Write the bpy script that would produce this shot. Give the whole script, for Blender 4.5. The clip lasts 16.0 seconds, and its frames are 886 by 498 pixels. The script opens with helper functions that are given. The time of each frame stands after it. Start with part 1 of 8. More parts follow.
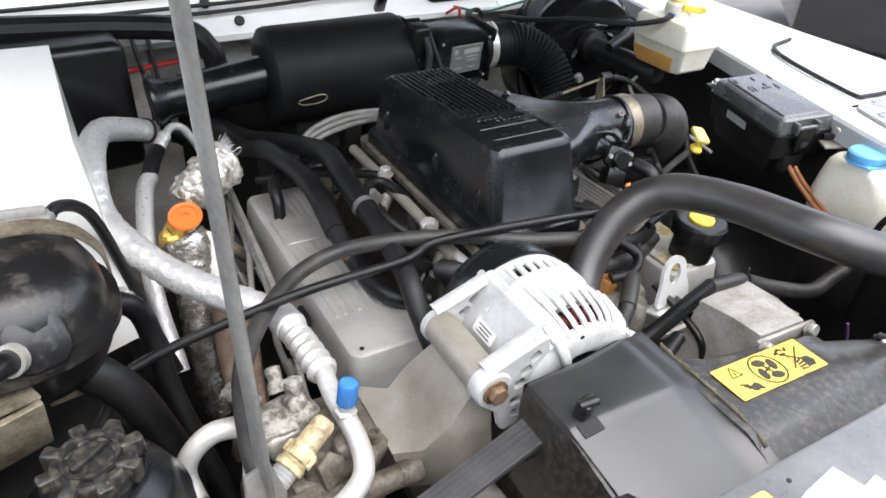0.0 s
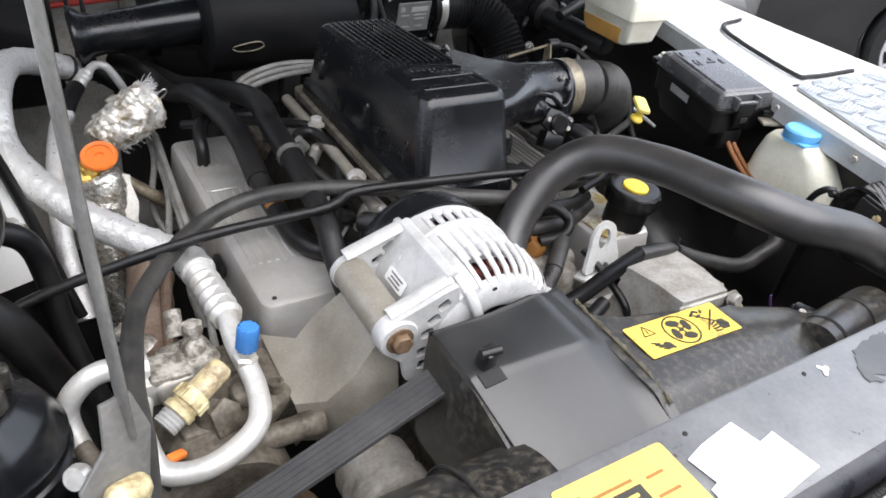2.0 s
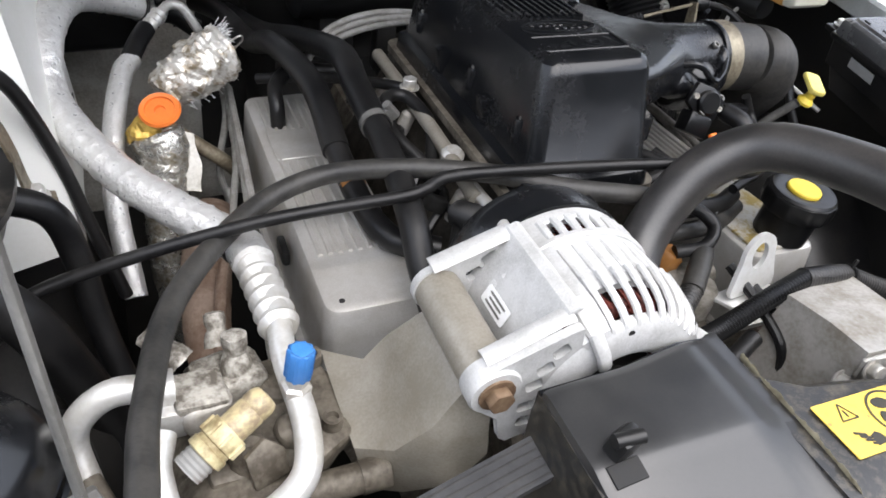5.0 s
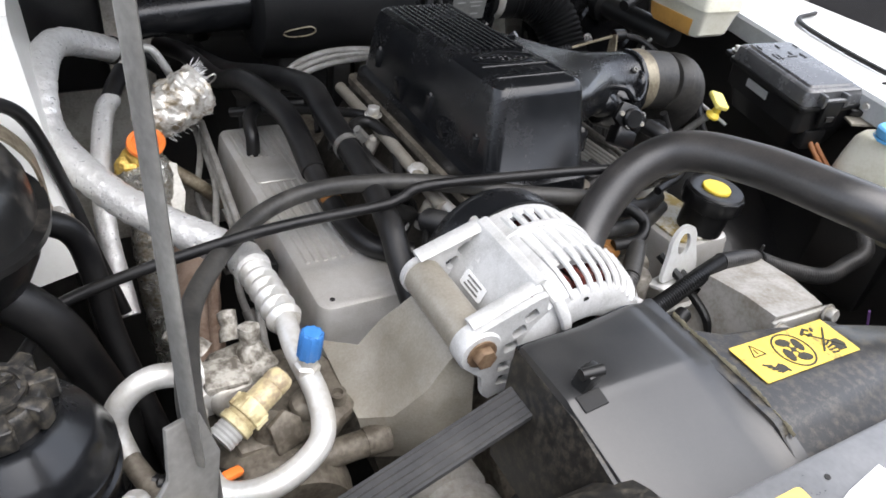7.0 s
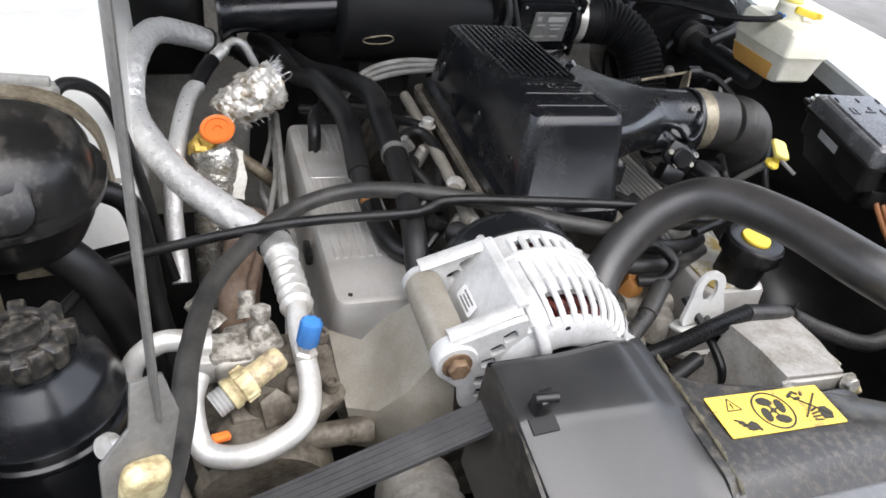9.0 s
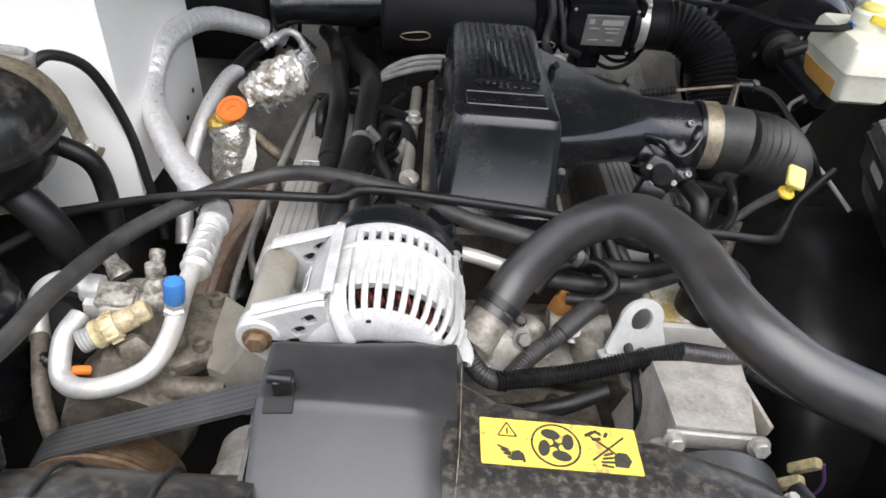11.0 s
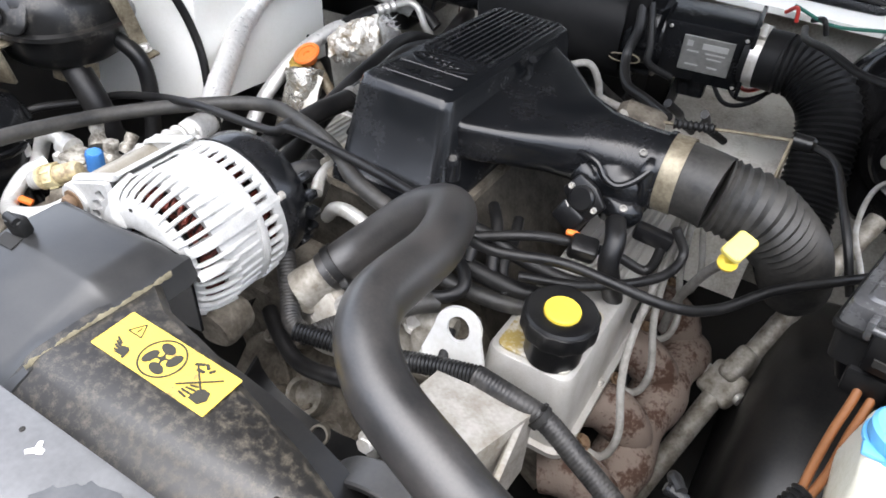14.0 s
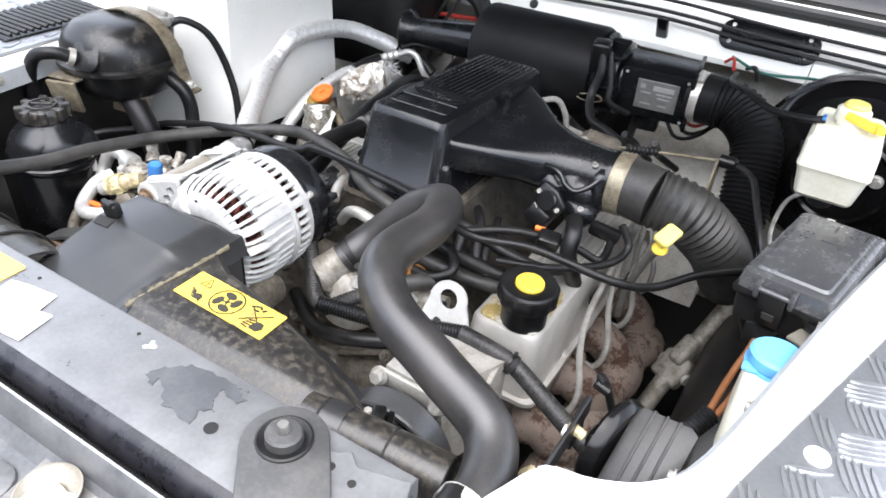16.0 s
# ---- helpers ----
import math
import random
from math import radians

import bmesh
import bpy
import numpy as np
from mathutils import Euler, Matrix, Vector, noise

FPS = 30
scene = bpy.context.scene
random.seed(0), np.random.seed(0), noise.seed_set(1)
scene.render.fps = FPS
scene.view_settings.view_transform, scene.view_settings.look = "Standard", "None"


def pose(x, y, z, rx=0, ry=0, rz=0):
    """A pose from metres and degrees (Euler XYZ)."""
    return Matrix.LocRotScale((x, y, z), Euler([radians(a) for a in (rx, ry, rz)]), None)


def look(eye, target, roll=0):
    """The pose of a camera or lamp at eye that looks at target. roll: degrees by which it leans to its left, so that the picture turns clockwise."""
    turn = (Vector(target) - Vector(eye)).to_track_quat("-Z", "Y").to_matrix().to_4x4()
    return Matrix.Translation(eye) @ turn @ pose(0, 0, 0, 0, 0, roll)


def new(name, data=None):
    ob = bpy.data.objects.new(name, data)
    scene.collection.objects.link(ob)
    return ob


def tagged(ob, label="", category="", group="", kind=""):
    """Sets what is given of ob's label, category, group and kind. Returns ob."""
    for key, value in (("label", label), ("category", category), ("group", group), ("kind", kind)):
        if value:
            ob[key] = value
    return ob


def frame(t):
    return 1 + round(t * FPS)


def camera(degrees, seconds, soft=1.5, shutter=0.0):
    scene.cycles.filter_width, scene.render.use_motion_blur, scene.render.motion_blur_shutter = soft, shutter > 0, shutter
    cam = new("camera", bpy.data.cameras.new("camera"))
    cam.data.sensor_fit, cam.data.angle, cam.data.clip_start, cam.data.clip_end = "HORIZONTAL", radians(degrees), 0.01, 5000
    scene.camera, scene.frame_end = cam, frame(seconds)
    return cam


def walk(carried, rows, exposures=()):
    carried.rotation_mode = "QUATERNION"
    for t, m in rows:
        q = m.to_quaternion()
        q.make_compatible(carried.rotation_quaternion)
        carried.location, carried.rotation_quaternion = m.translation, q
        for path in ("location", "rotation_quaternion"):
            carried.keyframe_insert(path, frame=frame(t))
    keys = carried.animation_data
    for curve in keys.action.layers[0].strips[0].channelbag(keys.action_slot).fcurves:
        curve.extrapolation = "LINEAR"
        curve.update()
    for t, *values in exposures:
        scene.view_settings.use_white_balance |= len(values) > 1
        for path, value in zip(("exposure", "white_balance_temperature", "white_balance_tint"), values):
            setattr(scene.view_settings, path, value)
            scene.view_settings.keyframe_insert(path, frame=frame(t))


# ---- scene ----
cam = camera(64.9, 16.0, soft=1.7)
PATH = [
    (0, (-0.458, -0.077, 1.37), (0.402, 1.339, 0.25), 3.4),
    (0.5, (-0.522, -0.066, 1.349), (0.614, 1.18, 0.273), 4.2),
    (1, (-0.598, -0.047, 1.342), (0.716, 1.006, 0.262), 5.0),
    (1.5, (-0.587, -0.061, 1.337), (0.727, 0.984, 0.25), 6.6),
    (2, (-0.418, -0.096, 1.332), (0.528, 1.239, 0.182), 8.4),
    (2.5, (-0.293, -0.097, 1.333), (0.273, 1.394, 0.126), 9.3),
    (3, (-0.258, -0.036, 1.354), (0.179, 1.415, 0.049), 9.8),
    (3.2, (-0.256, -0.008, 1.354), (0.187, 1.417, 0.023), 10.3),
    (5.3, (-0.378, 0.033, 1.259), (0.453, 1.366, 0.02), 8.1),
    (5.5, (-0.386, 0.026, 1.256), (0.528, 1.312, 0.027), 8.9),
    (6, (-0.408, 0.003, 1.276), (0.519, 1.281, 0.048), 8.7),
    (6.5, (-0.427, -0.021, 1.292), (0.482, 1.307, 0.105), 8.5),
    (7, (-0.431, -0.033, 1.297), (0.457, 1.329, 0.132), 8.6),
    (7.5, (-0.438, -0.045, 1.303), (0.435, 1.327, 0.138), 8.5),
    (8, (-0.443, -0.056, 1.307), (0.408, 1.332, 0.146), 8.1),
    (8.5, (-0.44, -0.061, 1.312), (0.375, 1.351, 0.153), 9.7),
    (8.7, (-0.42, -0.068, 1.32), (0.337, 1.368, 0.151), 10.4),
    (10.8, (-0.105, -0.134, 1.349), (-0.023, 1.423, 0.097), 6.1),
    (11, (-0.085, -0.13, 1.353), (-0.012, 1.438, 0.114), 5.4),
    (11.5, (-0.003, -0.155, 1.365), (-0.001, 1.473, 0.203), 6.1),
    (12, (0.123, -0.138, 1.371), (-0.026, 1.472, 0.193), 6.0),
    (12.5, (0.256, -0.08, 1.364), (-0.325, 1.429, 0.188), 4.3),
    (13, (0.319, -0.047, 1.365), (-0.373, 1.412, 0.185), 3.3),
    (13.5, (0.331, -0.038, 1.361), (-0.413, 1.389, 0.173), 3.5),
    (14, (0.34, -0.03, 1.341), (-0.419, 1.324, 0.08), 3.9),
    (14.5, (0.358, -0.029, 1.336), (-0.38, 1.205, -0.055), 3.3),
    (15, (0.384, -0.075, 1.348), (-0.359, 1.165, -0.034), 2.6),
    (15.5, (0.42, -0.148, 1.381), (-0.342, 1.207, 0.123), 3.7),
    (16, (0.431, -0.183, 1.391), (-0.364, 1.253, 0.248), 4.5),
]
walk(cam, [(t, look(eye, target, roll)) for t, eye, target, roll in PATH],
     [(0.0, 1.9, 6620, 12), (0.5, 2.12, 6620, 12), (1.0, 2.1, 6620, 12), (2.2, 1.68, 6640, 12), (8.5, 1.72, 6660, 12), (11.0, 1.7, 6660, 12), (13.0, 2.0, 6620, 12), (14.5, 2.12, 6560, 12), (16.0, 2.15, 6540, 12)])

# ---- light: an overcast day, sky all round, the bonnet held open above the bay ----
world = bpy.data.worlds.new("overcast")
scene.world = world
world.use_nodes = True
wn = world.node_tree.nodes
sky = wn.new("ShaderNodeTexSky")
sky.sky_type, sky.sun_disc = "NISHITA", False
sky.sun_elevation, sky.sun_rotation = radians(73), radians(155)
sky.dust_density, sky.air_density, sky.ozone_density = 1.0, 1.0, 1.5
pale = wn.new("ShaderNodeHueSaturation")
pale.inputs["Saturation"].default_value = 0.42
world.node_tree.links.new(sky.outputs[0], pale.inputs["Color"])
world.node_tree.links.new(pale.outputs[0], wn["Background"].inputs[0])
wn["Background"].inputs[1].default_value = 0.175
sun = new("sun", bpy.data.lights.new("sun", "SUN"))
sun.data.energy, sun.data.angle, sun.data.color = 1.65, radians(88), (1.0, 0.985, 0.96)
sun.matrix_world = look((0.61, -1.31, 4.8), (0, 0, 0))

# ---- materials ----
def material(name, base, dirt, amount=0.5, rough=0.5, metal=0.0, scale=18.0, fine=260.0, bump=0.15,
             coat=0.0, rough_span=0.15, sharp=0.18, spec=0.5):
    """A worn surface: base and dirt colours mixed by blotches and grain, with uneven gloss and a fine relief."""
    m = bpy.data.materials.new(name)
    m.use_nodes = True
    n, link = m.node_tree.nodes, m.node_tree.links.new
    shader = n["Principled BSDF"]
    where = n.new("ShaderNodeTexCoord").outputs["Object"]
    big, small = n.new("ShaderNodeTexNoise"), n.new("ShaderNodeTexNoise")
    big.inputs["Scale"].default_value, big.inputs["Detail"].default_value = scale, 6.0
    big.inputs["Roughness"].default_value = 0.62
    small.inputs["Scale"].default_value, small.inputs["Detail"].default_value = fine, 3.0
    link(where, big.inputs["Vector"])
    link(where, small.inputs["Vector"])
    both = n.new("ShaderNodeMath")
    both.operation = "MULTIPLY_ADD"
    link(small.outputs["Fac"], both.inputs[0])
    both.inputs[1].default_value = 0.35
    link(big.outputs["Fac"], both.inputs[2])
    ramp = n.new("ShaderNodeMapRange")
    middle = 0.675 + (0.5 - amount) * 0.5
    ramp.inputs["From Min"].default_value, ramp.inputs["From Max"].default_value = middle - sharp, middle + sharp
    link(both.outputs[0], ramp.inputs["Value"])
    mix = n.new("ShaderNodeMix")
    mix.data_type = "RGBA"
    mix.inputs["A"].default_value, mix.inputs["B"].default_value = (*base, 1), (*dirt, 1)
    link(ramp.outputs[0], mix.inputs["Factor"])
    link(mix.outputs["Result"], shader.inputs["Base Color"])
    gloss = n.new("ShaderNodeMapRange")
    gloss.inputs["To Min"].default_value, gloss.inputs["To Max"].default_value = rough, min(1.0, rough + rough_span)
    link(ramp.outputs[0], gloss.inputs["Value"])
    link(gloss.outputs[0], shader.inputs["Roughness"])
    relief = n.new("ShaderNodeBump")
    relief.inputs["Strength"].default_value, relief.inputs["Distance"].default_value = bump, 0.002
    link(both.outputs[0], relief.inputs["Height"])
    link(relief.outputs[0], shader.inputs["Normal"])
    shader.inputs["Metallic"].default_value = metal
    shader.inputs["Coat Weight"].default_value = coat
    shader.inputs["Specular IOR Level"].default_value = spec
    return m


def plain(name, base, rough=0.5, metal=0.0, **more):
    return material(name, base, tuple(c * 0.8 for c in base), 0.5, rough, metal, bump=0.05, **more)


PLASTIC = material("black plastic", (0.005, 0.005, 0.0055), (0.015, 0.015, 0.0145), 0.35, 0.28, bump=0.06, fine=420, spec=0.4)
SATIN = material("satin black plastic", (0.005, 0.0056, 0.0066), (0.012, 0.0122, 0.0135), 0.35, 0.2, bump=0.03, fine=300, spec=0.5, rough_span=0.12)
DUSTY = material("dusty black plastic", (0.016, 0.0155, 0.015), (0.125, 0.108, 0.08), 0.17, 0.3, scale=150, fine=900, bump=0.06, sharp=0.2, spec=0.6, rough_span=0.3)
RUBBER = material("black rubber hose", (0.005, 0.005, 0.0055), (0.016, 0.0155, 0.015), 0.4, 0.37, scale=22, bump=0.12, spec=0.35)
TAPE = material("dusty loom tape", (0.014, 0.014, 0.0145), (0.05, 0.047, 0.043), 0.4, 0.42, scale=40, bump=0.15, spec=0.5)
HOSE = material("moulded rubber hose", (0.0125, 0.0125, 0.013), (0.045, 0.041, 0.038), 0.45, 0.34, scale=13, bump=0.1, fine=420, spec=0.75)
OLD_RUBBER = material("weathered rubber", (0.013, 0.013, 0.0125), (0.05, 0.047, 0.042), 0.45, 0.45, scale=30, bump=0.3)
ALLOY = material("bright cast aluminium", (0.56, 0.56, 0.55), (0.38, 0.38, 0.365), 0.38, 0.42, 0.2, scale=46, bump=0.35, fine=700)
ROCKER = material("silver painted aluminium", (0.58, 0.57, 0.545), (0.42, 0.4, 0.355), 0.38, 0.33, 0.45, scale=16, bump=0.12, fine=800)
CAST = material("dirty cast aluminium", (0.5, 0.485, 0.45), (0.28, 0.25, 0.2), 0.42, 0.48, 0.35, scale=28, bump=0.4)
DARK_CAST = material("dark mottled casting", (0.075, 0.067, 0.055), (0.02, 0.017, 0.013), 0.5, 0.4, 0.2, scale=40, bump=0.5)
GRIME = material("grimy cast metal", (0.19, 0.168, 0.135), (0.065, 0.054, 0.04), 0.5, 0.5, 0.2, scale=45, bump=0.5, sharp=0.16)
BRACKET = material("dull zinc bracket", (0.37, 0.345, 0.295), (0.25, 0.225, 0.178), 0.45, 0.36, 0.4, scale=16, bump=0.15, fine=500)
STEEL = material("zinc plated steel", (0.66, 0.65, 0.62), (0.42, 0.39, 0.33), 0.4, 0.3, 0.55, scale=50, bump=0.2)
TARNISH = material("tarnished steel strap", (0.31, 0.275, 0.2), (0.11, 0.085, 0.055), 0.5, 0.42, 0.4, scale=34, bump=0.3)
GALVANISED = material("galvanised rail", (0.58, 0.6, 0.61), (0.44, 0.46, 0.47), 0.4, 0.45, 0.4, scale=14, bump=0.1)
FOIL = material("crinkled foil wrap", (0.82, 0.82, 0.81), (0.62, 0.61, 0.59), 0.4, 0.26, 0.5, scale=120, fine=330, bump=1.0, sharp=0.25)
DULL_FOIL = material("dull dirty foil", (0.56, 0.55, 0.51), (0.2, 0.165, 0.11), 0.4, 0.24, 0.75, scale=55, fine=220, bump=1.0, sharp=0.14)
OLD_FOIL = material("torn insulation foil", (0.72, 0.7, 0.65), (0.27, 0.22, 0.15), 0.42, 0.28, 0.5, scale=60, fine=220, bump=1.0, sharp=0.1)
PIPE = material("bare aluminium pipe", (0.68, 0.68, 0.66), (0.5, 0.48, 0.43), 0.42, 0.36, 0.5, scale=40, bump=0.15)
WHITE = material("white body paint", (0.84, 0.84, 0.8), (0.76, 0.755, 0.7), 0.3, 0.28, scale=8, bump=0.04, coat=0.3)
OFF_WHITE = material("soiled white bulkhead paint", (0.66, 0.645, 0.59), (0.26, 0.225, 0.17), 0.32, 0.45, scale=12, bump=0.1)
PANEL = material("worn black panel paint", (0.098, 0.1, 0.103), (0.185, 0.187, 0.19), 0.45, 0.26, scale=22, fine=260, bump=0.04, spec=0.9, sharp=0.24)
PATCH = material("bare dark patch", (0.052, 0.055, 0.06), (0.09, 0.093, 0.098), 0.4, 0.45, scale=30, bump=0.05)
BAY = material("black inner wing paint", (0.006, 0.006, 0.0065), (0.016, 0.015, 0.013), 0.4, 0.4, scale=14, bump=0.15)
# near-black of real parts, and shade painted into holes and hollows
DARK = material("dull black for parts and painted shade", (0.006, 0.006, 0.006), (0.02, 0.018, 0.015), 0.4, 0.7, scale=20, bump=0.2)
RUST = material("rusty exhaust casting", (0.185, 0.145, 0.12), (0.065, 0.034, 0.022), 0.42, 0.75, 0.05, scale=34, bump=0.6, sharp=0.06)
RUSTY_BOLT = material("rusty bolt", (0.22, 0.15, 0.09), (0.12, 0.07, 0.04), 0.5, 0.6, 0.3, scale=90, bump=0.4)
BELT = material("ribbed belt rubber", (0.035, 0.035, 0.036), (0.06, 0.06, 0.06), 0.4, 0.5, scale=30, bump=0.2)
COPPER = material("copper windings", (0.2, 0.035, 0.022), (0.03, 0.01, 0.008), 0.5, 0.3, 0.5, scale=120, fine=600, bump=1.0)
YELLOW = material("yellow label", (0.73, 0.52, 0.08), (0.28, 0.2, 0.07), 0.27, 0.35, scale=90, bump=0.03, sharp=0.07)
LABEL_INK = plain("label print black", (0.03, 0.028, 0.02), 0.5)
AMBER = material("yellow tank label", (0.82, 0.55, 0.1), (0.76, 0.5, 0.12), 0.3, 0.4, scale=30, bump=0.03)
PAPER = plain("white sticker", (0.85, 0.85, 0.84), 0.5)
YELLOW_PLASTIC = plain("yellow plastic", (0.8, 0.59, 0.06), 0.4)
PALE_YELLOW = plain("pale yellow plastic", (0.88, 0.74, 0.2), 0.4)
BLUE = plain("blue plastic", (0.05, 0.22, 0.56), 0.4)
SKY_BLUE = plain("light blue plastic", (0.16, 0.5, 0.86), 0.4)
ORANGE = plain("orange plastic", (0.9, 0.22, 0.04), 0.4)
TANK = material("translucent white plastic", (0.78, 0.76, 0.64), (0.6, 0.57, 0.42), 0.35, 0.4, scale=14, bump=0.05)
FLUID = plain("amber brake fluid behind plastic", (0.75, 0.4, 0.1), 0.35)
CREAM = material("yellowed connector plastic", (0.58, 0.51, 0.3), (0.26, 0.2, 0.1), 0.45, 0.45, scale=70, bump=0.25, sharp=0.12)
BROWN = plain("brown sensor plastic", (0.3, 0.13, 0.03), 0.4)
COPPER_WIRE = plain("brown cable", (0.25, 0.095, 0.03), 0.5)
RED_WIRE = plain("red cable", (0.5, 0.04, 0.03), 0.5)
GREEN_WIRE = plain("green cable", (0.02, 0.14, 0.1), 0.5)
PURPLE_WIRE = plain("purple cable", (0.13, 0.05, 0.2), 0.5)
LEAD = material("grey ignition lead", (0.27, 0.265, 0.25), (0.15, 0.14, 0.125), 0.45, 0.5, scale=40, bump=0.1)
PROP = material("worn grey steel bar", (0.24, 0.235, 0.22), (0.14, 0.135, 0.125), 0.45, 0.4, 0.5, scale=30, bump=0.1)
PRINT = plain("pale print", (0.36, 0.36, 0.345), 0.5)
PLATE = material("silver data plate", (0.2, 0.2, 0.19), (0.14, 0.14, 0.13), 0.4, 0.4, 0.3, scale=60)
SEAL = plain("black sealing rubber", (0.01, 0.01, 0.01), 0.5)
CHEQUER = material("chequer plate aluminium", (0.46, 0.47, 0.48), (0.33, 0.34, 0.35), 0.45, 0.33, 0.9, scale=20, bump=0.1)
CONCRETE = material("grey tarmac", (0.17, 0.168, 0.163), (0.12, 0.118, 0.113), 0.5, 0.85, scale=2.5, fine=60, bump=0.2)
# for the unseen ring that dims low reflections
DIM_SURROUND = material("dull dark light blocker", (0.05, 0.054, 0.048), (0.025, 0.028, 0.024), 0.5, 0.9, scale=1.5, fine=20, bump=0.3)
CAR_PAINT = material("glossy black car paint", (0.008, 0.008, 0.01), (0.012, 0.012, 0.014), 0.4, 0.12, scale=3, bump=0.0, coat=1.0)
RIM = plain("silver alloy wheel paint", (0.72, 0.73, 0.74), 0.3, 0.4)
TYRE = plain("tyre rubber", (0.02, 0.02, 0.02), 0.7)
BAR_TOP = material("polished tread bar", (0.66, 0.67, 0.68), (0.46, 0.47, 0.48), 0.4, 0.28, 0.9, scale=30, bump=0.05)
OIL_PAD = material("oil stained silver paint", (0.62, 0.6, 0.54), (0.4, 0.3, 0.1), 0.42, 0.3, 0.35, scale=34, bump=0.1, sharp=0.09)
SILT = material("pale dust bead", (0.38, 0.34, 0.23), (0.18, 0.155, 0.1), 0.5, 0.8, scale=90, bump=0.5)
FRONT = material("worn dark front panel paint", (0.07, 0.072, 0.076), (0.15, 0.152, 0.156), 0.45, 0.3, scale=20, fine=200, bump=0.06, spec=0.6)
BOX_TOP = material("dust filmed black plastic", (0.014, 0.0145, 0.016), (0.036, 0.036, 0.035), 0.42, 0.27, scale=30, fine=500, bump=0.02, spec=0.7, sharp=0.4, rough_span=0.14)
GOLD = material("gold foil", (0.6, 0.42, 0.1), (0.3, 0.18, 0.04), 0.45, 0.28, 0.6, scale=90, bump=0.9)
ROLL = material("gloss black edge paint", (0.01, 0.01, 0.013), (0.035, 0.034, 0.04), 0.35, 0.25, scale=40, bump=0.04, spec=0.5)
MATT = material("matt black painted steel", (0.006, 0.0062, 0.0066), (0.012, 0.012, 0.012), 0.4, 0.45, scale=16, bump=0.08, spec=0.15)
GLASS = plain("dark windscreen glass", (0.1, 0.12, 0.13), 0.05)


# ---- building helpers ----
def mesh_of(bm, name, mat, angle=35):
    bmesh.ops.recalc_face_normals(bm, faces=bm.faces[:])
    me = bpy.data.meshes.new(name)
    bm.to_mesh(me)
    bm.free()
    me.polygons.foreach_set("use_smooth", [True] * len(me.polygons))
    me.set_sharp_from_angle(angle=radians(angle))
    me.materials.append(mat)
    return me


def thing(name, label, category, at=(0, 0, 0), group="", kind=""):
    """An Empty at the thing's base, which carries its parts."""
    ob = new(name)
    ob.location = at
    ob.empty_display_size = 0.02
    return tagged(ob, label, category, group, kind)


def part(name, bm, mat, parent, label="", angle=35):
    """Links bm, built in world metres, as one mesh under a thing or a part."""
    ob = new(name, mesh_of(bm, name, mat, angle))
    ob.parent = parent
    if not parent.parent:
        ob.matrix_parent_inverse = Matrix.Translation(-parent.location)
    return tagged(ob, label) if label else ob


def solo(name, bm, mat, label, category, group="", kind="", angle=35):
    """A thing of one mesh, with its origin at its base."""
    zs = [v.co for v in bm.verts]
    at = Vector((sum(c.x for c in zs) / len(zs), sum(c.y for c in zs) / len(zs), min(c.z for c in zs)))
    bmesh.ops.translate(bm, verts=bm.verts[:], vec=-at)
    ob = new(name, mesh_of(bm, name, mat, angle))
    ob.location = at
    return tagged(ob, label, category, group, kind)


def shift(ob, x, y, z):
    """Moves a thing with its parts."""
    ob.location += Vector((x, y, z))
    return ob


def spline(points, per=10):
    """A smooth line through the points (Catmull-Rom)."""
    p = [Vector(q) for q in points]
    if len(p) == 2:
        return [p[0].lerp(p[1], i / per) for i in range(per + 1)]
    q = [2 * p[0] - p[1], *p, 2 * p[-1] - p[-2]]
    out = []
    for i in range(len(p) - 1):
        a, b, c, d = q[i:i + 4]
        for k in range(per):
            s = k / per
            out.append(0.5 * (2 * b + (c - a) * s + (2 * a - 5 * b + 4 * c - d) * s * s + (3 * b - a - 3 * c + d) * s ** 3))
    return out + [p[-1]]


def sweep(bm, line, radius, sides=14, flat=1.0, cap=True, up=None):
    """A tube along a line of points; radius is a number or a function of the length along it."""
    line = [Vector(p) for p in line]
    n, gone, rings = len(line), 0.0, []
    t = (line[1] - line[0]).normalized()
    side = Vector(up).cross(t) if up else (Vector((0, 0, 1)).cross(t) if abs(t.z) < 0.9 else Vector((1, 0, 0)))
    side = (side - t * side.dot(t)).normalized()
    for i, p in enumerate(line):
        t = (line[min(i + 1, n - 1)] - line[max(i - 1, 0)]).normalized()
        side = (side - t * side.dot(t)).normalized()
        other = t.cross(side)
        if i:
            gone += (p - line[i - 1]).length
        r = radius(gone) if callable(radius) else radius
        rings.append([bm.verts.new(p + r * (math.cos(a) * side + flat * math.sin(a) * other))
                      for a in (2 * math.pi * k / sides for k in range(sides))])
    for a, b in zip(rings, rings[1:]):
        for k in range(sides):
            bm.faces.new((a[k], a[(k + 1) % sides], b[(k + 1) % sides], b[k]))
    if cap:
        bm.faces.new(rings[0])
        bm.faces.new(rings[-1])
    return bm


def tube(points, radius, sides=14, per=10, flat=1.0, cap=True, up=None):
    return sweep(bmesh.new(), spline(points, per), radius, sides, flat, cap, up)


def corrugated(points, radius, pitch, depth, sides=18):
    """A convoluted hose: its radius swells and shrinks with the pitch."""
    rough = spline(points, 40)
    line, left = [rough[0]], 0.0
    step = pitch / 4
    for a, b in zip(rough, rough[1:]):
        span = (b - a).length
        while left + step <= span + 1e-9 and span > 0:
            left += step
            line.append(a.lerp(b, left / span))
        left -= span
    return sweep(bmesh.new(), line, lambda s: radius - depth * (0.5 - 0.5 * math.cos(2 * math.pi * s / pitch)), sides)


